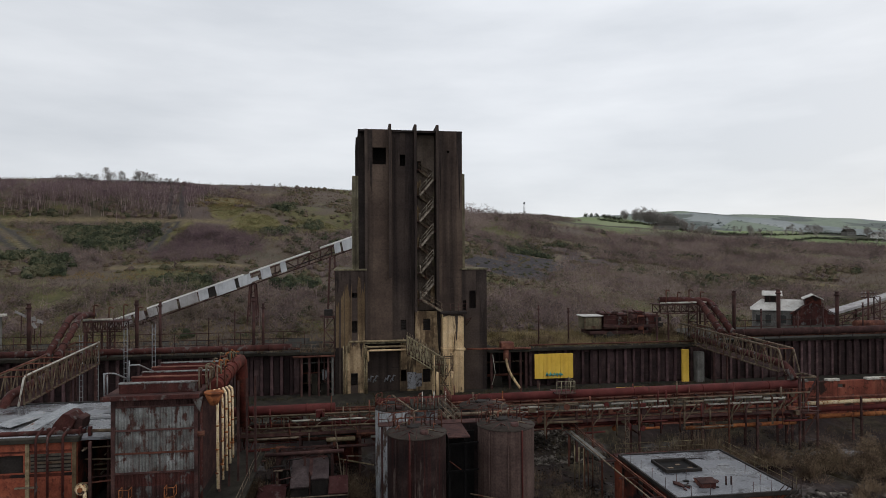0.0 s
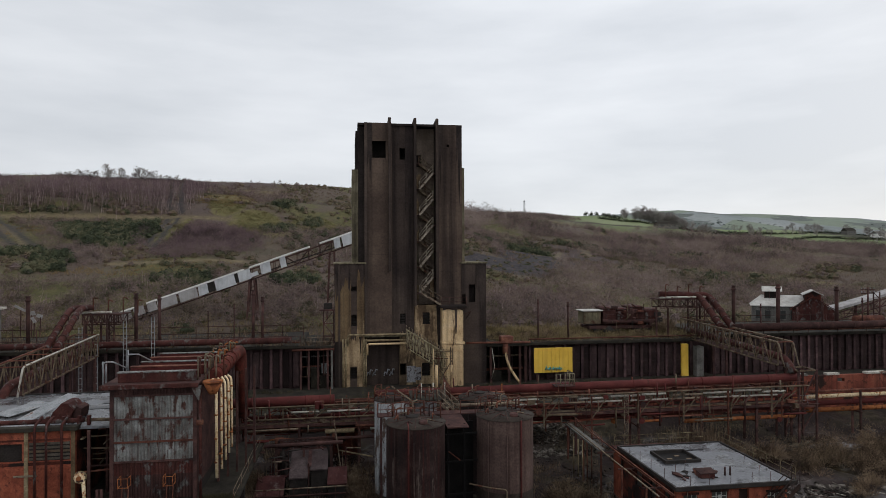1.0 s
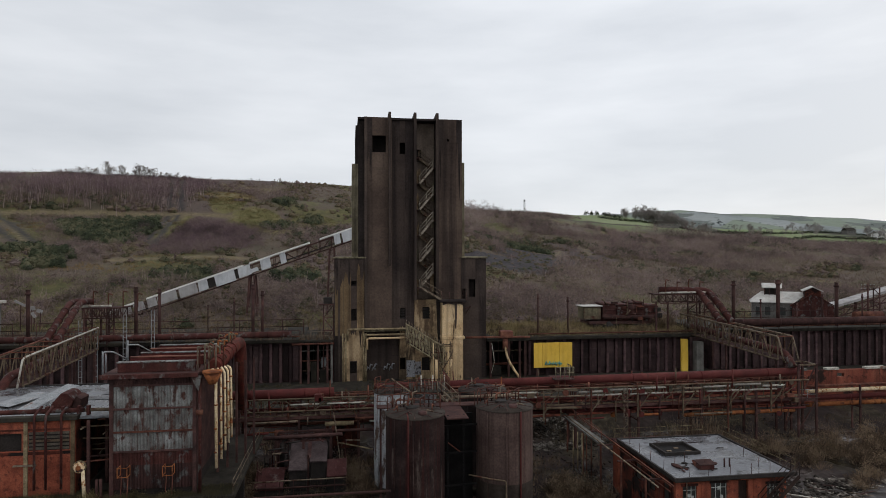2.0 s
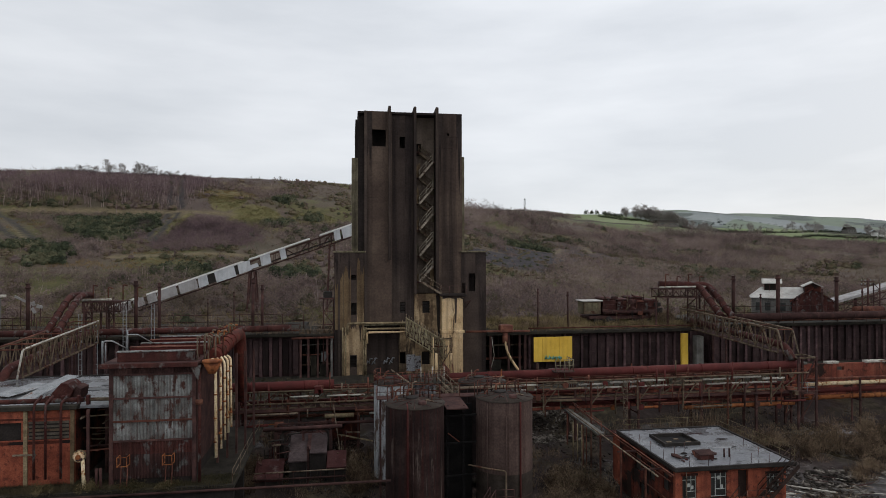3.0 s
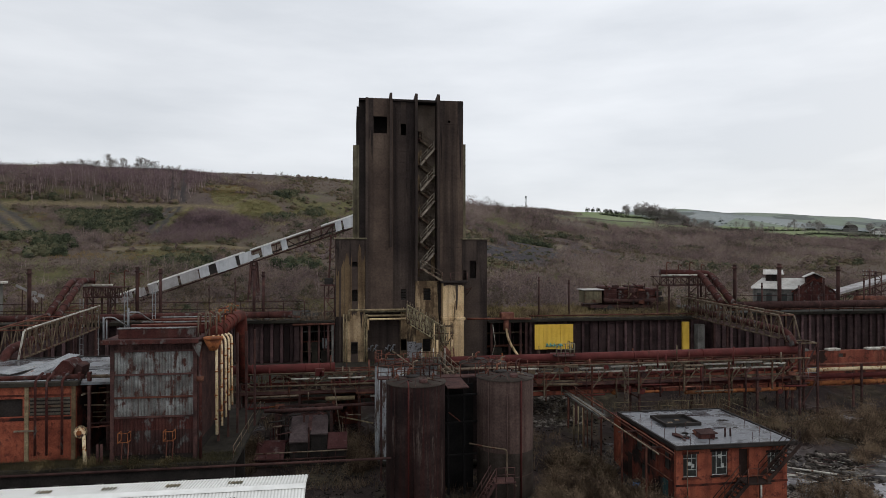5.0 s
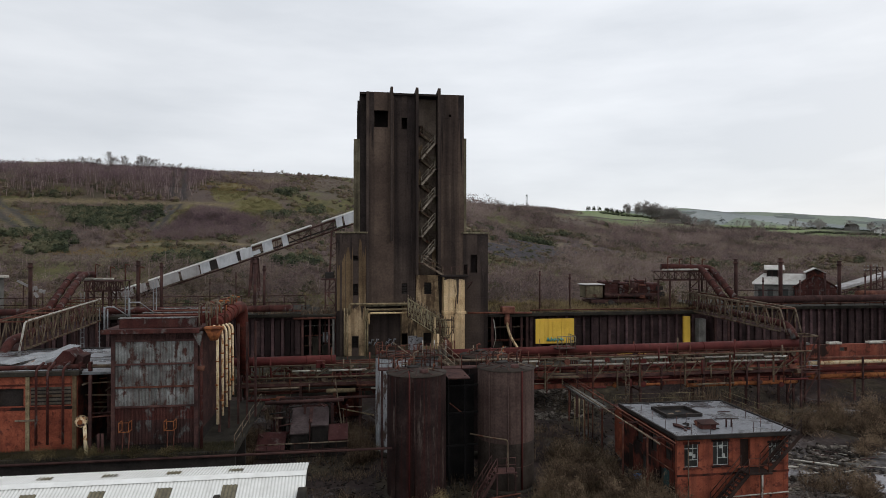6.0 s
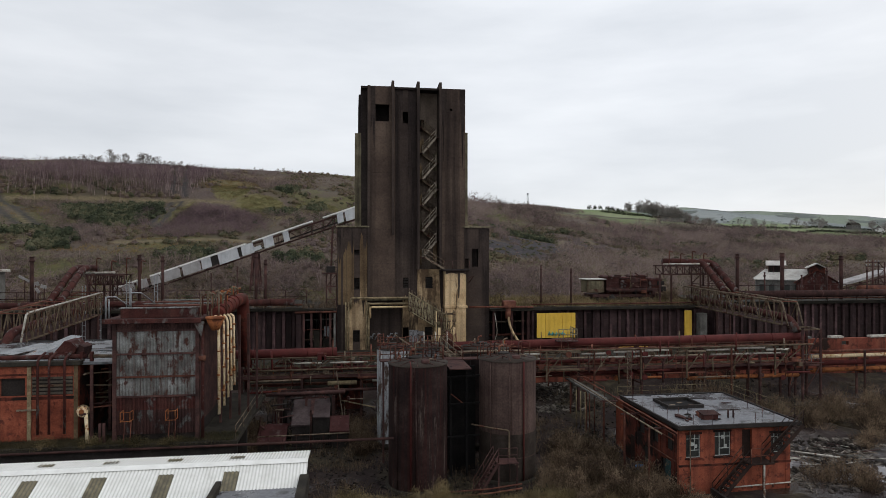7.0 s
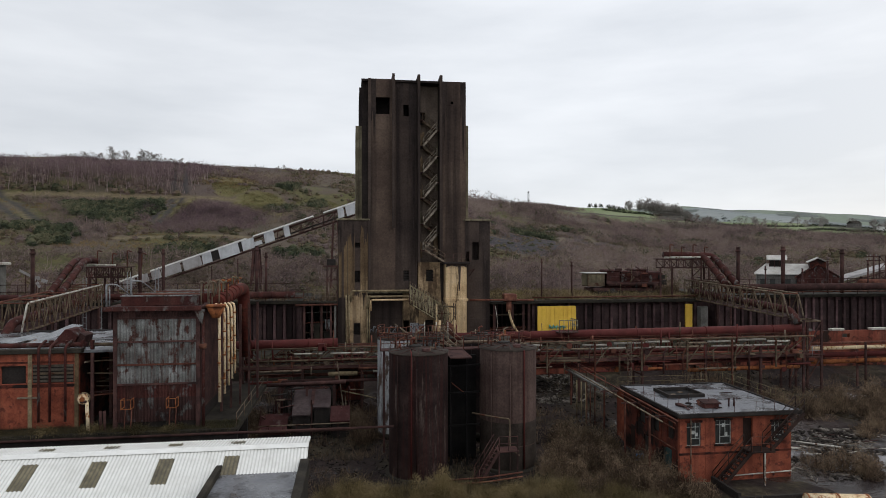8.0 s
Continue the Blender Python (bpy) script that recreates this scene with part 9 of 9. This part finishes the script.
for bx, sc in ((-55.5, 0.26), (-40.6, 0.30), (-37.4, 0.26), (-31.5, 0.30), (-29.3, 0.34), (-22.5, 0.28)):
    by = float(crest(bx)[0]) - 1
    copy_thing(birch[int(-bx) % 3], Matrix.Translation(on_ground(bx, by, -0.2)) @ Matrix.Rotation(bx, 4, "Z") @ Matrix.Scale(sc, 4))
oak = [tree_thing(sd, ht, on_ground(bx, by), "broad bare field tree on the far ridge", M_FARTWIG, M_FARTWIG, 0.13, 0.56, 2600)
       for sd, ht, bx, by in ((11, 13, 285, 600), (12, 15, 300, 592), (13, 11, 330, 610))]
TR = random.Random(17)
for i in range(120):
    u = TR.random()
    if i < 56:
        bx, by = 266 + 76 * u, 588 - 18 * u + TR.uniform(-12, 14)
        sc = TR.uniform(0.45, 0.7) + 0.42 * math.exp(-((bx - 300) / 22) ** 2)
    elif i < 62:
        bx, by = 75 + 90 * u, 0
        by = float(crest(bx)[0]) - 3
        sc = TR.uniform(0.14, 0.26)
    else:
        bx, by = 345 + 330 * u, 560 + TR.uniform(-80, 90)
        sc = TR.uniform(0.3, 0.8)
    copy_thing(oak[i % 3], Matrix.Translation(on_ground(bx, by, -0.2)) @ Matrix.Rotation(TR.uniform(0, 6), 4, "Z") @ Matrix.Scale(sc, 4))
x = np.concatenate([RNG.normal(-84, 9, 260), RNG.uniform(-96, -62, 160)])
y = crest(x)[0] + RNG.uniform(-7, 2, len(x))
h = RNG.uniform(0.8, 2.0, len(x))
stuff("hilltop_thicket", blades(x, y, ground_z(x, y), 40, h, h * 0.7, np.full(len(x), 0.05), 0.5, 0.2), M_BIRCHT, "fine purple birch twigs along the hilltop", "woodland")
x = RNG.uniform(40, 200, 1500)
y = crest(x)[0] - RNG.uniform(0, 45, len(x))
h = RNG.uniform(0.7, 1.7, len(x)) + np.minimum(1.6, 0.04 * (crest(x)[0] - y))
stuff("ridge_thicket", tangle(x, y, ground_z(x, y), 34, h, h * 0.55, np.full(len(x), 0.10), h * 0.34), M_WOOD, "bare thicket along the ridge", "woodland", RNG.uniform(0, 1, len(x)))
k = RNG.uniform(0, 1, len(x)) < 0.3
stuff("ridge_stems", blades(x[k], y[k], ground_z(x[k], y[k]), 2, h[k] * 1.25, h[k] * 0.25, np.full(k.sum(), 0.16), 0.2, 1.0), M_VSTEM, "thin stems of the ridge thicket", "woodland")
hx = np.concatenate([np.linspace(230, 420, 260), np.linspace(300, 700, 500), np.linspace(330, 680, 420)])
hy = np.concatenate([560 + 0.1 * np.linspace(0, 190, 260), 600 - 0.05 * np.linspace(0, 400, 500), 500 + 0.18 * np.linspace(0, 350, 420)])
hx, hy = hx + RNG.normal(0, 0.6, len(hx)), hy + RNG.normal(0, 0.6, len(hy))
h = RNG.uniform(1.2, 3.2, len(hx))
stuff("field_hedges", leaf_cloud(hx, hy, ground_z(hx, hy), 24, h, h * 0.8, np.full(len(hx), 0.4)), M_GORSE, "dark hedges between the far fields", "hedge")

x = RNG.uniform(228, 262, 26)
y = 592 - 0.3 * (x - 240) + RNG.uniform(-6, 6, 26)
h = RNG.uniform(3, 5, 26)
stuff("evergreen_clump", leaf_cloud(x, y, ground_z(x, y), 160, h, h * 0.38, np.full(26, 0.3)), M_GORSE, "dark evergreen clump on the far ridge", "woodland")
# copses and hedges on the far hills
x, y, z = scatter(5000, 700, 3000, 1100, 2400, lambda x, y: (wob(x, y, 0.006, 57) > 0.9) | (np.abs(wob(x, y, 0.005, 58)) < 0.025) | (np.abs(wob(x, y, 0.004, 59)) < 0.02))
h = RNG.uniform(4, 8, len(x))
# Twig colour already greyed by painted haze.
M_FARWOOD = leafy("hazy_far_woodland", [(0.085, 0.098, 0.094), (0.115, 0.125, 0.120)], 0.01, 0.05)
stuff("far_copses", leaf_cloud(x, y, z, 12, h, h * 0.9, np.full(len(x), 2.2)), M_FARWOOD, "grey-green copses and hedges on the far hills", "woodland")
# far farm buildings and the mast on the ridge
def farm(x, y, w, d, h, wallm, roofm, label):
    f = thing("farmhouse", on_ground(x, y), label, "house", "far farm buildings")
    z = gz(x, y)
    part("wall", box(BM(), x, y, z - 1, x + w, y + d, z + h), wallm, f)
    part("roof", prism_x(BM(), [(y - 0.3, z + h), (y + d / 2, z + h + d * 0.35), (y + d + 0.3, z + h)], x - 0.3, x + w + 0.3), roofm, f)
    for i in range(3):
        part("window", box(BM(), x + w * (0.15 + 0.3 * i), y - 0.06, z + h * 0.4, x + w * (0.28 + 0.3 * i), y, z + h * 0.75), M_WINDOW, f)


farm(268, 520, 19, 8, 3.0, M_CONC, M_CONC_D, "long low grey stone barn among the fields")
farm(520, 560, 14, 8, 4.5, M_WHITE, M_CONC, "white farmhouse with a grey roof among trees")
farm(500, 575, 10, 8, 4.0, M_CONC, M_CONC_D, "grey farm shed among trees")
farm(575, 560, 12, 8, 4.5, M_WHITE, M_CONC, "white farmhouse with a grey roof among trees")
ma = thing("lattice_mast", on_ground(150, 528), "slim lattice radio mast on the ridge", "mast")
mz = gz(150, 528)
part("mast", truss(truss(BM(), (149.4, 528, mz - 0.5), (149.4, 528, mz + 12), (1.2, 0, 0), 12, 0.1), (149.4, 529.2, mz - 0.5), (149.4, 529.2, mz + 12), (1.2, 0, 0), 12, 0.1), M_GALV, ma)
part("aerial", rbox(BM(), 149.5, 528.1, mz + 10.6, 150.5, 529.1, mz + 12.2, 0.1), M_GALV, ma)


# ---- bushes and grass in the yard ----
def bush(x, y, z, h, s, n, mat, leafm, label, name="bush", w=0.034, upright=0.15, leaves=0):
    one = lambda v: np.full(1, float(v))
    b = thing(name, (x, y, z), label, name.replace("_", " "), "yard bushes")
    m = 12
    cx, cy = x + RNG.normal(0, 0.42, m) * s, y + RNG.normal(0, 0.42, m) * s
    hh = h * RNG.uniform(0.45, 1.05, m) * np.clip(1.15 - 0.35 * np.hypot(cx - x, cy - y) / s, 0.4, 1.2)
    sp = s * RNG.uniform(0.3, 0.6, m)
    v, f = blades(cx, cy, np.full(m, float(z)), max(4, n // m), hh, sp, np.full(m, w), 0.9, upright)
    if upright < 0.5:
        v2, f2 = tangle(cx, cy, np.full(m, float(z)), max(6, 2 * n // m), hh * 1.02, sp * 1.15, np.full(m, w), np.full(m, 0.45))
        v, f = np.concatenate([v, v2]), np.concatenate([f, f2 + len(v)])
    ob = mesh_from("stem_tangle", v - np.array([x, y, z]), f, mat)
    ob.parent = b
    if leaves:
        v, f = leaf_cloud(cx, cy, np.full(m, float(z)), leaves // m, hh * 0.9, s * RNG.uniform(0.3, 0.5, m), np.full(m, 0.06))
        ob = mesh_from("foliage", v - np.array([x, y, z]), f, leafm)
        ob.parent = b
    return b


for i, (bx, by, bh, bs, nn, lv) in enumerate((
        (19.5, 51.5, 2.4, 2.6, 900, 1800), (21.0, 49.0, 2.2, 1.6, 700, 1200), (17.2, 46.2, 2.6, 2.0, 1100, 500), (18.5, 44.2, 2.2, 1.8, 900, 500), (16.4, 43.4, 1.8, 1.5, 700, 200),
        (21.3, 43.6, 2.5, 1.9, 1000, 500), (22.0, 41.4, 2.0, 1.6, 800, 300), (20.5, 46.2, 1.2, 1.5, 500, 700),
        (36.5, 43.0, 2.0, 1.6, 260, 120), (34.9, 43.6, 1.7, 1.2, 200, 80), (46.5, 56.0, 2.8, 2.6, 900, 1400), (49.5, 55.0, 2.6, 2.4, 900, 900), (52.0, 57.5, 2.6, 2.5, 800, 900), (43.5, 54.5, 2.0, 1.6, 500, 500),
        (41.5, 56.8, 2.4, 1.8, 500, 200), (45.0, 50.2, 2.2, 1.6, 240, 60), (47.5, 51.8, 1.7, 1.4, 300, 100), (38.0, 57.5, 1.8, 2.2, 600, 300), (19.0, 41.8, 2.2, 1.7, 1000, 300), (16.8, 41.0, 1.7, 1.5, 800, 200), (20.6, 40.2, 1.9, 1.6, 900, 200), (23.0, 39.0, 1.6, 1.5, 800, 200), (15.4, 45.0, 1.6, 1.2, 600, 200), (38.2, 43.2, 1.5, 1.2, 300, 60), (36.6, 41.2, 1.8, 1.4, 380, 100), (51, 52.5, 2.4, 2.2, 700, 400), (55, 55, 2.8, 2.6, 900, 600))):
    bush(bx, by, gz(bx, by), bh, bs, nn, M_BUSH, M_BUSHG, "tangled brown and olive bramble bush in the yard", leaves=int(lv * 0.35), w=0.042)
for bx, by, bh, bs, nn in ((6.6, 40.4, 2.7, 1.5, 2600), (5.2, 39.6, 1.5, 1.2, 1000), (1.0, 42.0, 1.9, 1.9, 1300), (3.0, 40.5, 1.5, 1.6, 1000), (9.0, 40.0, 1.2, 1.5, 900), (11.5, 40.3, 1.2, 1.6, 900), (14.2, 40.0, 1.5, 1.8, 1100), (0.2, 37.5, 2.4, 1.5, 900), (-0.6, 34.8, 3.0, 1.0, 500), (17.5, 39.8, 1.3, 1.8, 800), (2.2, 53.4, 1.9, 1.5, 900), (1.6, 55.6, 2.0, 1.2, 700), (-7.6, 53.6, 2.6, 1.3, 900), (-8.4, 55.4, 2.8, 1.2, 800), (-6.9, 56.4, 2.4, 1.0, 600)):
    bush(bx, by, gz(bx, by), bh, bs, nn, M_DRY if by < 44 else M_BUSH, M_BUSHG, "straw-coloured clump of dead stems in the ash yard" if by < 44 else "brown clump of dead stems in the ash yard", "dry_shrub", 0.026, 0.1)
for bx, by, bh, bs, nn in ((32.5, 58.0, 4.5, 1.8, 420), (35.0, 58.2, 4.8, 2.0, 460), (30.5, 57.6, 3.6, 1.5, 300), (37.2, 58.6, 4.0, 1.6, 300), (27.5, 57.8, 2.8, 1.4, 260), (3.4, 58.3, 2.0, 1.3, 200), (-8.6, 56.5, 2.6, 1.4, 400), (-6.6, 62.5, 3.0, 1.8, 420), (1.2, 57.5, 2.4, 1.5, 420)):
    bush(bx, by, gz(bx, by), bh, bs, nn, M_BUSH, M_BUSHG, "tall bare sapling clump beside the pipe bridge", "sapling", 0.036, 0.55)
for bx, by, bz, bh, bs, nn, lv in ((45.5, 85.5, 9.9, 3.2, 1.5, 700, 500), (44.0, 84.2, 9.9, 2.2, 1.3, 500, 300), (27, 83.0, 9.9, 1.3, 1.6, 500, 0), (24, 82.0, 9.9, 1.1, 1.8, 500, 0), (21, 83.0, 9.9, 1.0, 1.5, 400, 0), (31, 83, 9.9, 0.9, 1.5, 400, 0), (40.5, 82.4, 9.9, 0.9, 1.8, 400, 0), (37, 82.0, 9.9, 0.8, 1.6, 300, 0),
                               (-13, 45.6, 4.3, 0.6, 1.2, 260, 200), (-10.5, 45.5, 4.3, 0.5, 0.9, 220, 250), (-15.8, 45.6, 4.3, 0.9, 0.7, 160, 60), (-18.5, 45.6, 4.3, 0.8, 0.8, 160, 60), (-22, 45.6, 4.3, 0.7, 0.9, 160, 60)):
    bush(bx, by, bz, bh, bs, nn, M_BUSH if bz > 5 else M_DRY, M_BUSHG, "weedy bush rooted on the old concrete", "weed_bush", 0.03 if bz > 5 else 0.015, 0.2, lv)
x, y, z = scatter(13000, -34, 70, 24, 64, lambda x, y: (wob(x, y, 0.22, 71) > -0.1) & ~((x > 23) & (x < 32.5) & (y > 41) & (y < 52)) & ~((x > 32) & (y < 52)) & ~((x < -1) & (y < 42)))
h = RNG.uniform(0.15, 0.8, len(x))
stuff("yard_grass", blades(x, y, z, 16, h, h * 1.6, np.full(len(x), 0.022)), M_BUSH, "matted dry weeds across the ash yard", "grass")


# ---- rubble, timber and scrap in the yard ----
def chunks(n, x0, x1, y0, y1, s0, s1, keep=None):
    x, y, z = scatter(n, x0, x1, y0, y1, keep)
    cube = np.array([(i, j, k) for k in (-1, 1) for j in (-1, 1) for i in (-1, 1)], float)
    quads = np.array([(0, 2, 3, 1), (4, 5, 7, 6), (0, 1, 5, 4), (2, 6, 7, 3), (0, 4, 6, 2), (1, 3, 7, 5)])
    V, F = [], []
    for i in range(len(x)):
        s = np.array([RNG.uniform(s0, s1) * RNG.choice((0.8, 1.0, 2.6)), RNG.uniform(s0, s1) * 0.6, RNG.uniform(s0, s1) * 0.3])
        v = cube * s + RNG.normal(0, s0 * 0.25, (8, 3))
        e = np.array(Euler(RNG.uniform(-0.5, 0.5, 3) + np.array([0, 0, RNG.uniform(0, 6)])).to_matrix())
        V.append(v @ e.T + np.array([x[i], y[i], z[i] + s[2] * 0.6]))
        F.append(quads + 8 * i)
    return np.concatenate(V), np.concatenate(F)


M_RUBBLE = leafy("broken_rubble", [(0.030, 0.025, 0.022), (0.085, 0.072, 0.062), (0.27, 0.24, 0.21)], 0.9)
M_RUBBLE_D = leafy("sooty_rubble", [(0.012, 0.011, 0.010), (0.028, 0.024, 0.022), (0.075, 0.066, 0.06)], 0.6)
stuff("rubble_heap", chunks(2000, 37.5, 58, 44.6, 51.8, 0.05, 0.28, lambda x, y: wob(x, y, 0.5, 81) > -0.4), M_RUBBLE, "spread heap of broken brick and timber", "rubble")
stuff("yard_rubble", chunks(2600, -9, 60, 53, 65, 0.03, 0.16, lambda x, y: wob(x, y, 0.3, 91) > 0.0), M_RUBBLE_D, "sooty rubble strewn below the pipe bridge", "rubble")
stuff("yard_rubble", chunks(1500, 14, 24, 59.5, 65.5, 0.04, 0.2), M_RUBBLE, "dark scrap heap behind the tanks", "rubble")
stuff("office_rubble", chunks(260, 32.5, 40, 40.5, 46, 0.04, 0.2), M_RUBBLE, "small broken bricks around the office", "rubble")
for i in range(60):
    px_, py_ = random.uniform(33.5, 50), random.uniform(45.8, 51.2)
    L = random.uniform(0.5, 2.6)
    b = box(BM(), -L / 2, -0.05, 0, L / 2, 0.05, 0.04)
    b.transform(Matrix.Translation(on_ground(px_, py_, 0.12)) @ Euler((random.uniform(-.1, .1), random.uniform(-.12, .12), random.uniform(-0.9, 0.5))).to_matrix().to_4x4())
    o = solid("plank", b, (M_CONC, M_RUST_D, M_WORN, M_CONC_D, M_PALE)[i % 5], "loose weathered plank thrown on the rubble", "plank", group="loose planks")
b = tube(BM(), (33.2, 47.6, 0.52), (36.4, 47.2, 0.48), 0.06, 8)
solid("fallen_pipe", b, M_PALE, "long white pipe lying beside the office", "pipe", at=(33.2, 47.6, 0.4))
b = tube(BM(), (35.4, 49.8, 0.55), (39.8, 46.9, 0.48), 0.07, 8)
solid("fallen_pipe", b, M_PALE, "long white pipe lying beside the office", "pipe", at=(36, 49.6, 0.4))


stuff("yard_rubble", chunks(2400, -2, 24, 38, 57, 0.03, 0.13, lambda x, y: wob(x, y, 0.5, 95) > -0.5), M_RUBBLE_D, "sooty rubble and clinker over the ash yard", "rubble")
x, y, z = scatter(900, -8, 24, 44, 58, lambda x, y: (wob(x, y, 0.6, 96) > -0.2) & (np.hypot(x - 5.85, y - 46.6) > 2.6) & (np.hypot(x - 12.65, y - 47.6) > 2.6))
h = RNG.uniform(0.4, 1.3, len(x))
stuff("ash_yard_weeds", blades(x, y, z, 18, h, h * 0.8, np.full(len(x), 0.02), 0.5, 0.1), M_BUSH, "thin dead weeds in the ash yard", "grass")
for x0, x1, y0, y1, zt, n in ((-44, -4.8, 78.3, 91, 10.2, 900), (-4.5, -0.8, 77.7, 86, 10.15, 110), (18.2, 23.2, 78.0, 90, 9.85, 90), (23.6, 46.2, 78.3, 91, 9.9, 420)):
    x, y = RNG.uniform(x0, x1, n), y0 + (y1 - y0) * RNG.uniform(0, 1, n) ** 1.5
    ok = wob(x, y, 0.5, 98) > -0.25
    x, y = x[ok], y[ok]
    h = RNG.uniform(0.2, 0.9, len(x)) + 0.9 * (RNG.uniform(0, 1, len(x)) < 0.12)
    stuff("deck_scrub", blades(x, y, np.full(len(x), zt), 16, h, h * 0.6, np.full(len(x), 0.03), 0.4, 0.3), M_BUSH, "dead scrub growing on the oven deck", "scrub")
M_STRAW = leafy("bleached_grass", [(0.085, 0.066, 0.034), (0.15, 0.118, 0.062), (0.22, 0.175, 0.10)], 0.5, 1.2, 0.2)
x, y, z = scatter(2600, -1.0, 23, 38.2, 43.6, lambda x, y: (wob(x, y, 0.8, 93) > -0.55) & (np.hypot(x - 5.85, y - 46.6) > 2.9) & ~((x > 9.5) & (x < 12.8) & (y > 43.0)))
h = RNG.uniform(0.35, 1.15, len(x))
stuff("tank_foot_grass", blades(x, y, z, 22, h, h * 0.9, np.full(len(x), 0.022), 0.5, 0.2), M_STRAW, "tall bleached grass in front of the tanks", "grass")
# rusted drum lying at the yard's near edge
dm = thing("steel_drum", (31.2, 37.3, 0.1), "rust-stained cream steel drum lying in the weeds", "drum")
part("shell", tube(BM(), (29.4, 37.7, 0.45), (33.2, 37.0, 0.45), 0.42, 18), M_PALEPIPE, dm)
for u in (0.02, 0.5, 0.97):
    c = Vector((29.4, 37.7, 0.45)).lerp(Vector((33.2, 37.0, 0.45)), u)
    d = Vector((0.983, -0.181, 0)) * 0.05
    part("hoop", tube(BM(), c - d, c + d, 0.45, 18), M_ORANGE, dm)
# broken white sheets by the foot of the conveyor
for i, (x, zz, a, w, hh) in enumerate(((-51.2, 12.5, 30, 0.9, 0.2), (-49.6, 11.6, -15, 0.6, 0.35), (-48.3, 11.2, 20, 0.45, 0.3), (-49.2, 10.6, 60, 0.5, 0.25))):
    sf = thing("broken_panel", (x, 112, gz(x, 112)), "broken white cladding panel caught on a bent post", "panel", "broken panels")
    b = box(BM(), -w, -0.03, -hh, w, 0.03, hh)
    b.transform(pose(x, 112, zz, 20, a, 10))
    part("sheet", b, M_SHEDROOF, sf)
    part("bent_post", bar(BM(), (x, 112.1, gz(x, 112) - 0.3), (x + 0.1, 112.1, zz + 0.2), 0.12), M_RUST_D, sf)


# ---- wet slabs and weeds ----
def slab(x, y, rx, ry, seed):
    b = BM()
    n = 70
    lo, hi = [], []
    z = max(gz(x + rx * i, y + ry * j) for i in (-0.8, 0, 0.8) for j in (-0.8, 0, 0.8)) - 0.03
    for i in range(n):
        a = 2 * math.pi * i / n
        q = 0.85 + 0.22 * noise.noise(Vector((math.cos(a) * 1.6, math.sin(a) * 1.6, seed))) + 0.10 * noise.noise(Vector((math.cos(a) * 6, math.sin(a) * 6, seed + 9)))
        lo.append(b.verts.new((x + rx * q * math.cos(a), y + ry * q * math.sin(a), z - 0.5)))
        hi.append(b.verts.new((x + rx * q * math.cos(a), y + ry * q * math.sin(a), z)))
    b.faces.new(hi)
    for i in range(n):
        b.faces.new((lo[i], lo[(i + 1) % n], hi[(i + 1) % n], hi[i]))
    solid("wet_slab", b, M_WETSLAB, "wet broken concrete slab with shallow puddles", "slab", kind="structure")


for i, a in enumerate(((40.5, 43.2, 6.0, 2.2), (35.0, 46.2, 2.4, 1.5), (50, 58.6, 4.0, 1.0))):
    slab(*a, i)
x, y, z = scatter(3200, -12, 60, 66.6, 77.5, lambda x, y: wob(x, y, 0.4, 97) > -0.2)
h = RNG.uniform(0.15, 0.6, len(x))
stuff("platform_weeds", blades(x, y, np.full(len(x), 5.0), 14, h, h * 1.4, np.full(len(x), 0.035)), M_BUSHG, "mossy weeds along the oven platform", "grass")
x, y, z = scatter(1700, 19, 47, 79, 92)
h = RNG.uniform(0.3, 1.35, len(x))
stuff("oven_top_grass", blades(x, y, np.full(len(x), 9.88), 14, h, h * 1.3, np.full(len(x), 0.04)), M_DRY, "dry grass grown over the oven top", "grass")
x, y, z = scatter(4200, -26, -6.6, 45.25, 47.2, lambda x, y: wob(x, y, 0.9, 98) > -0.8)
h = RNG.uniform(0.08, 0.4, len(x))
stuff("deck_weeds", blades(x, y, np.full(len(x), 4.28), 12, h, h * 1.4, np.full(len(x), 0.02)), M_BUSHG, "mossy weeds along the deck's edge", "grass")
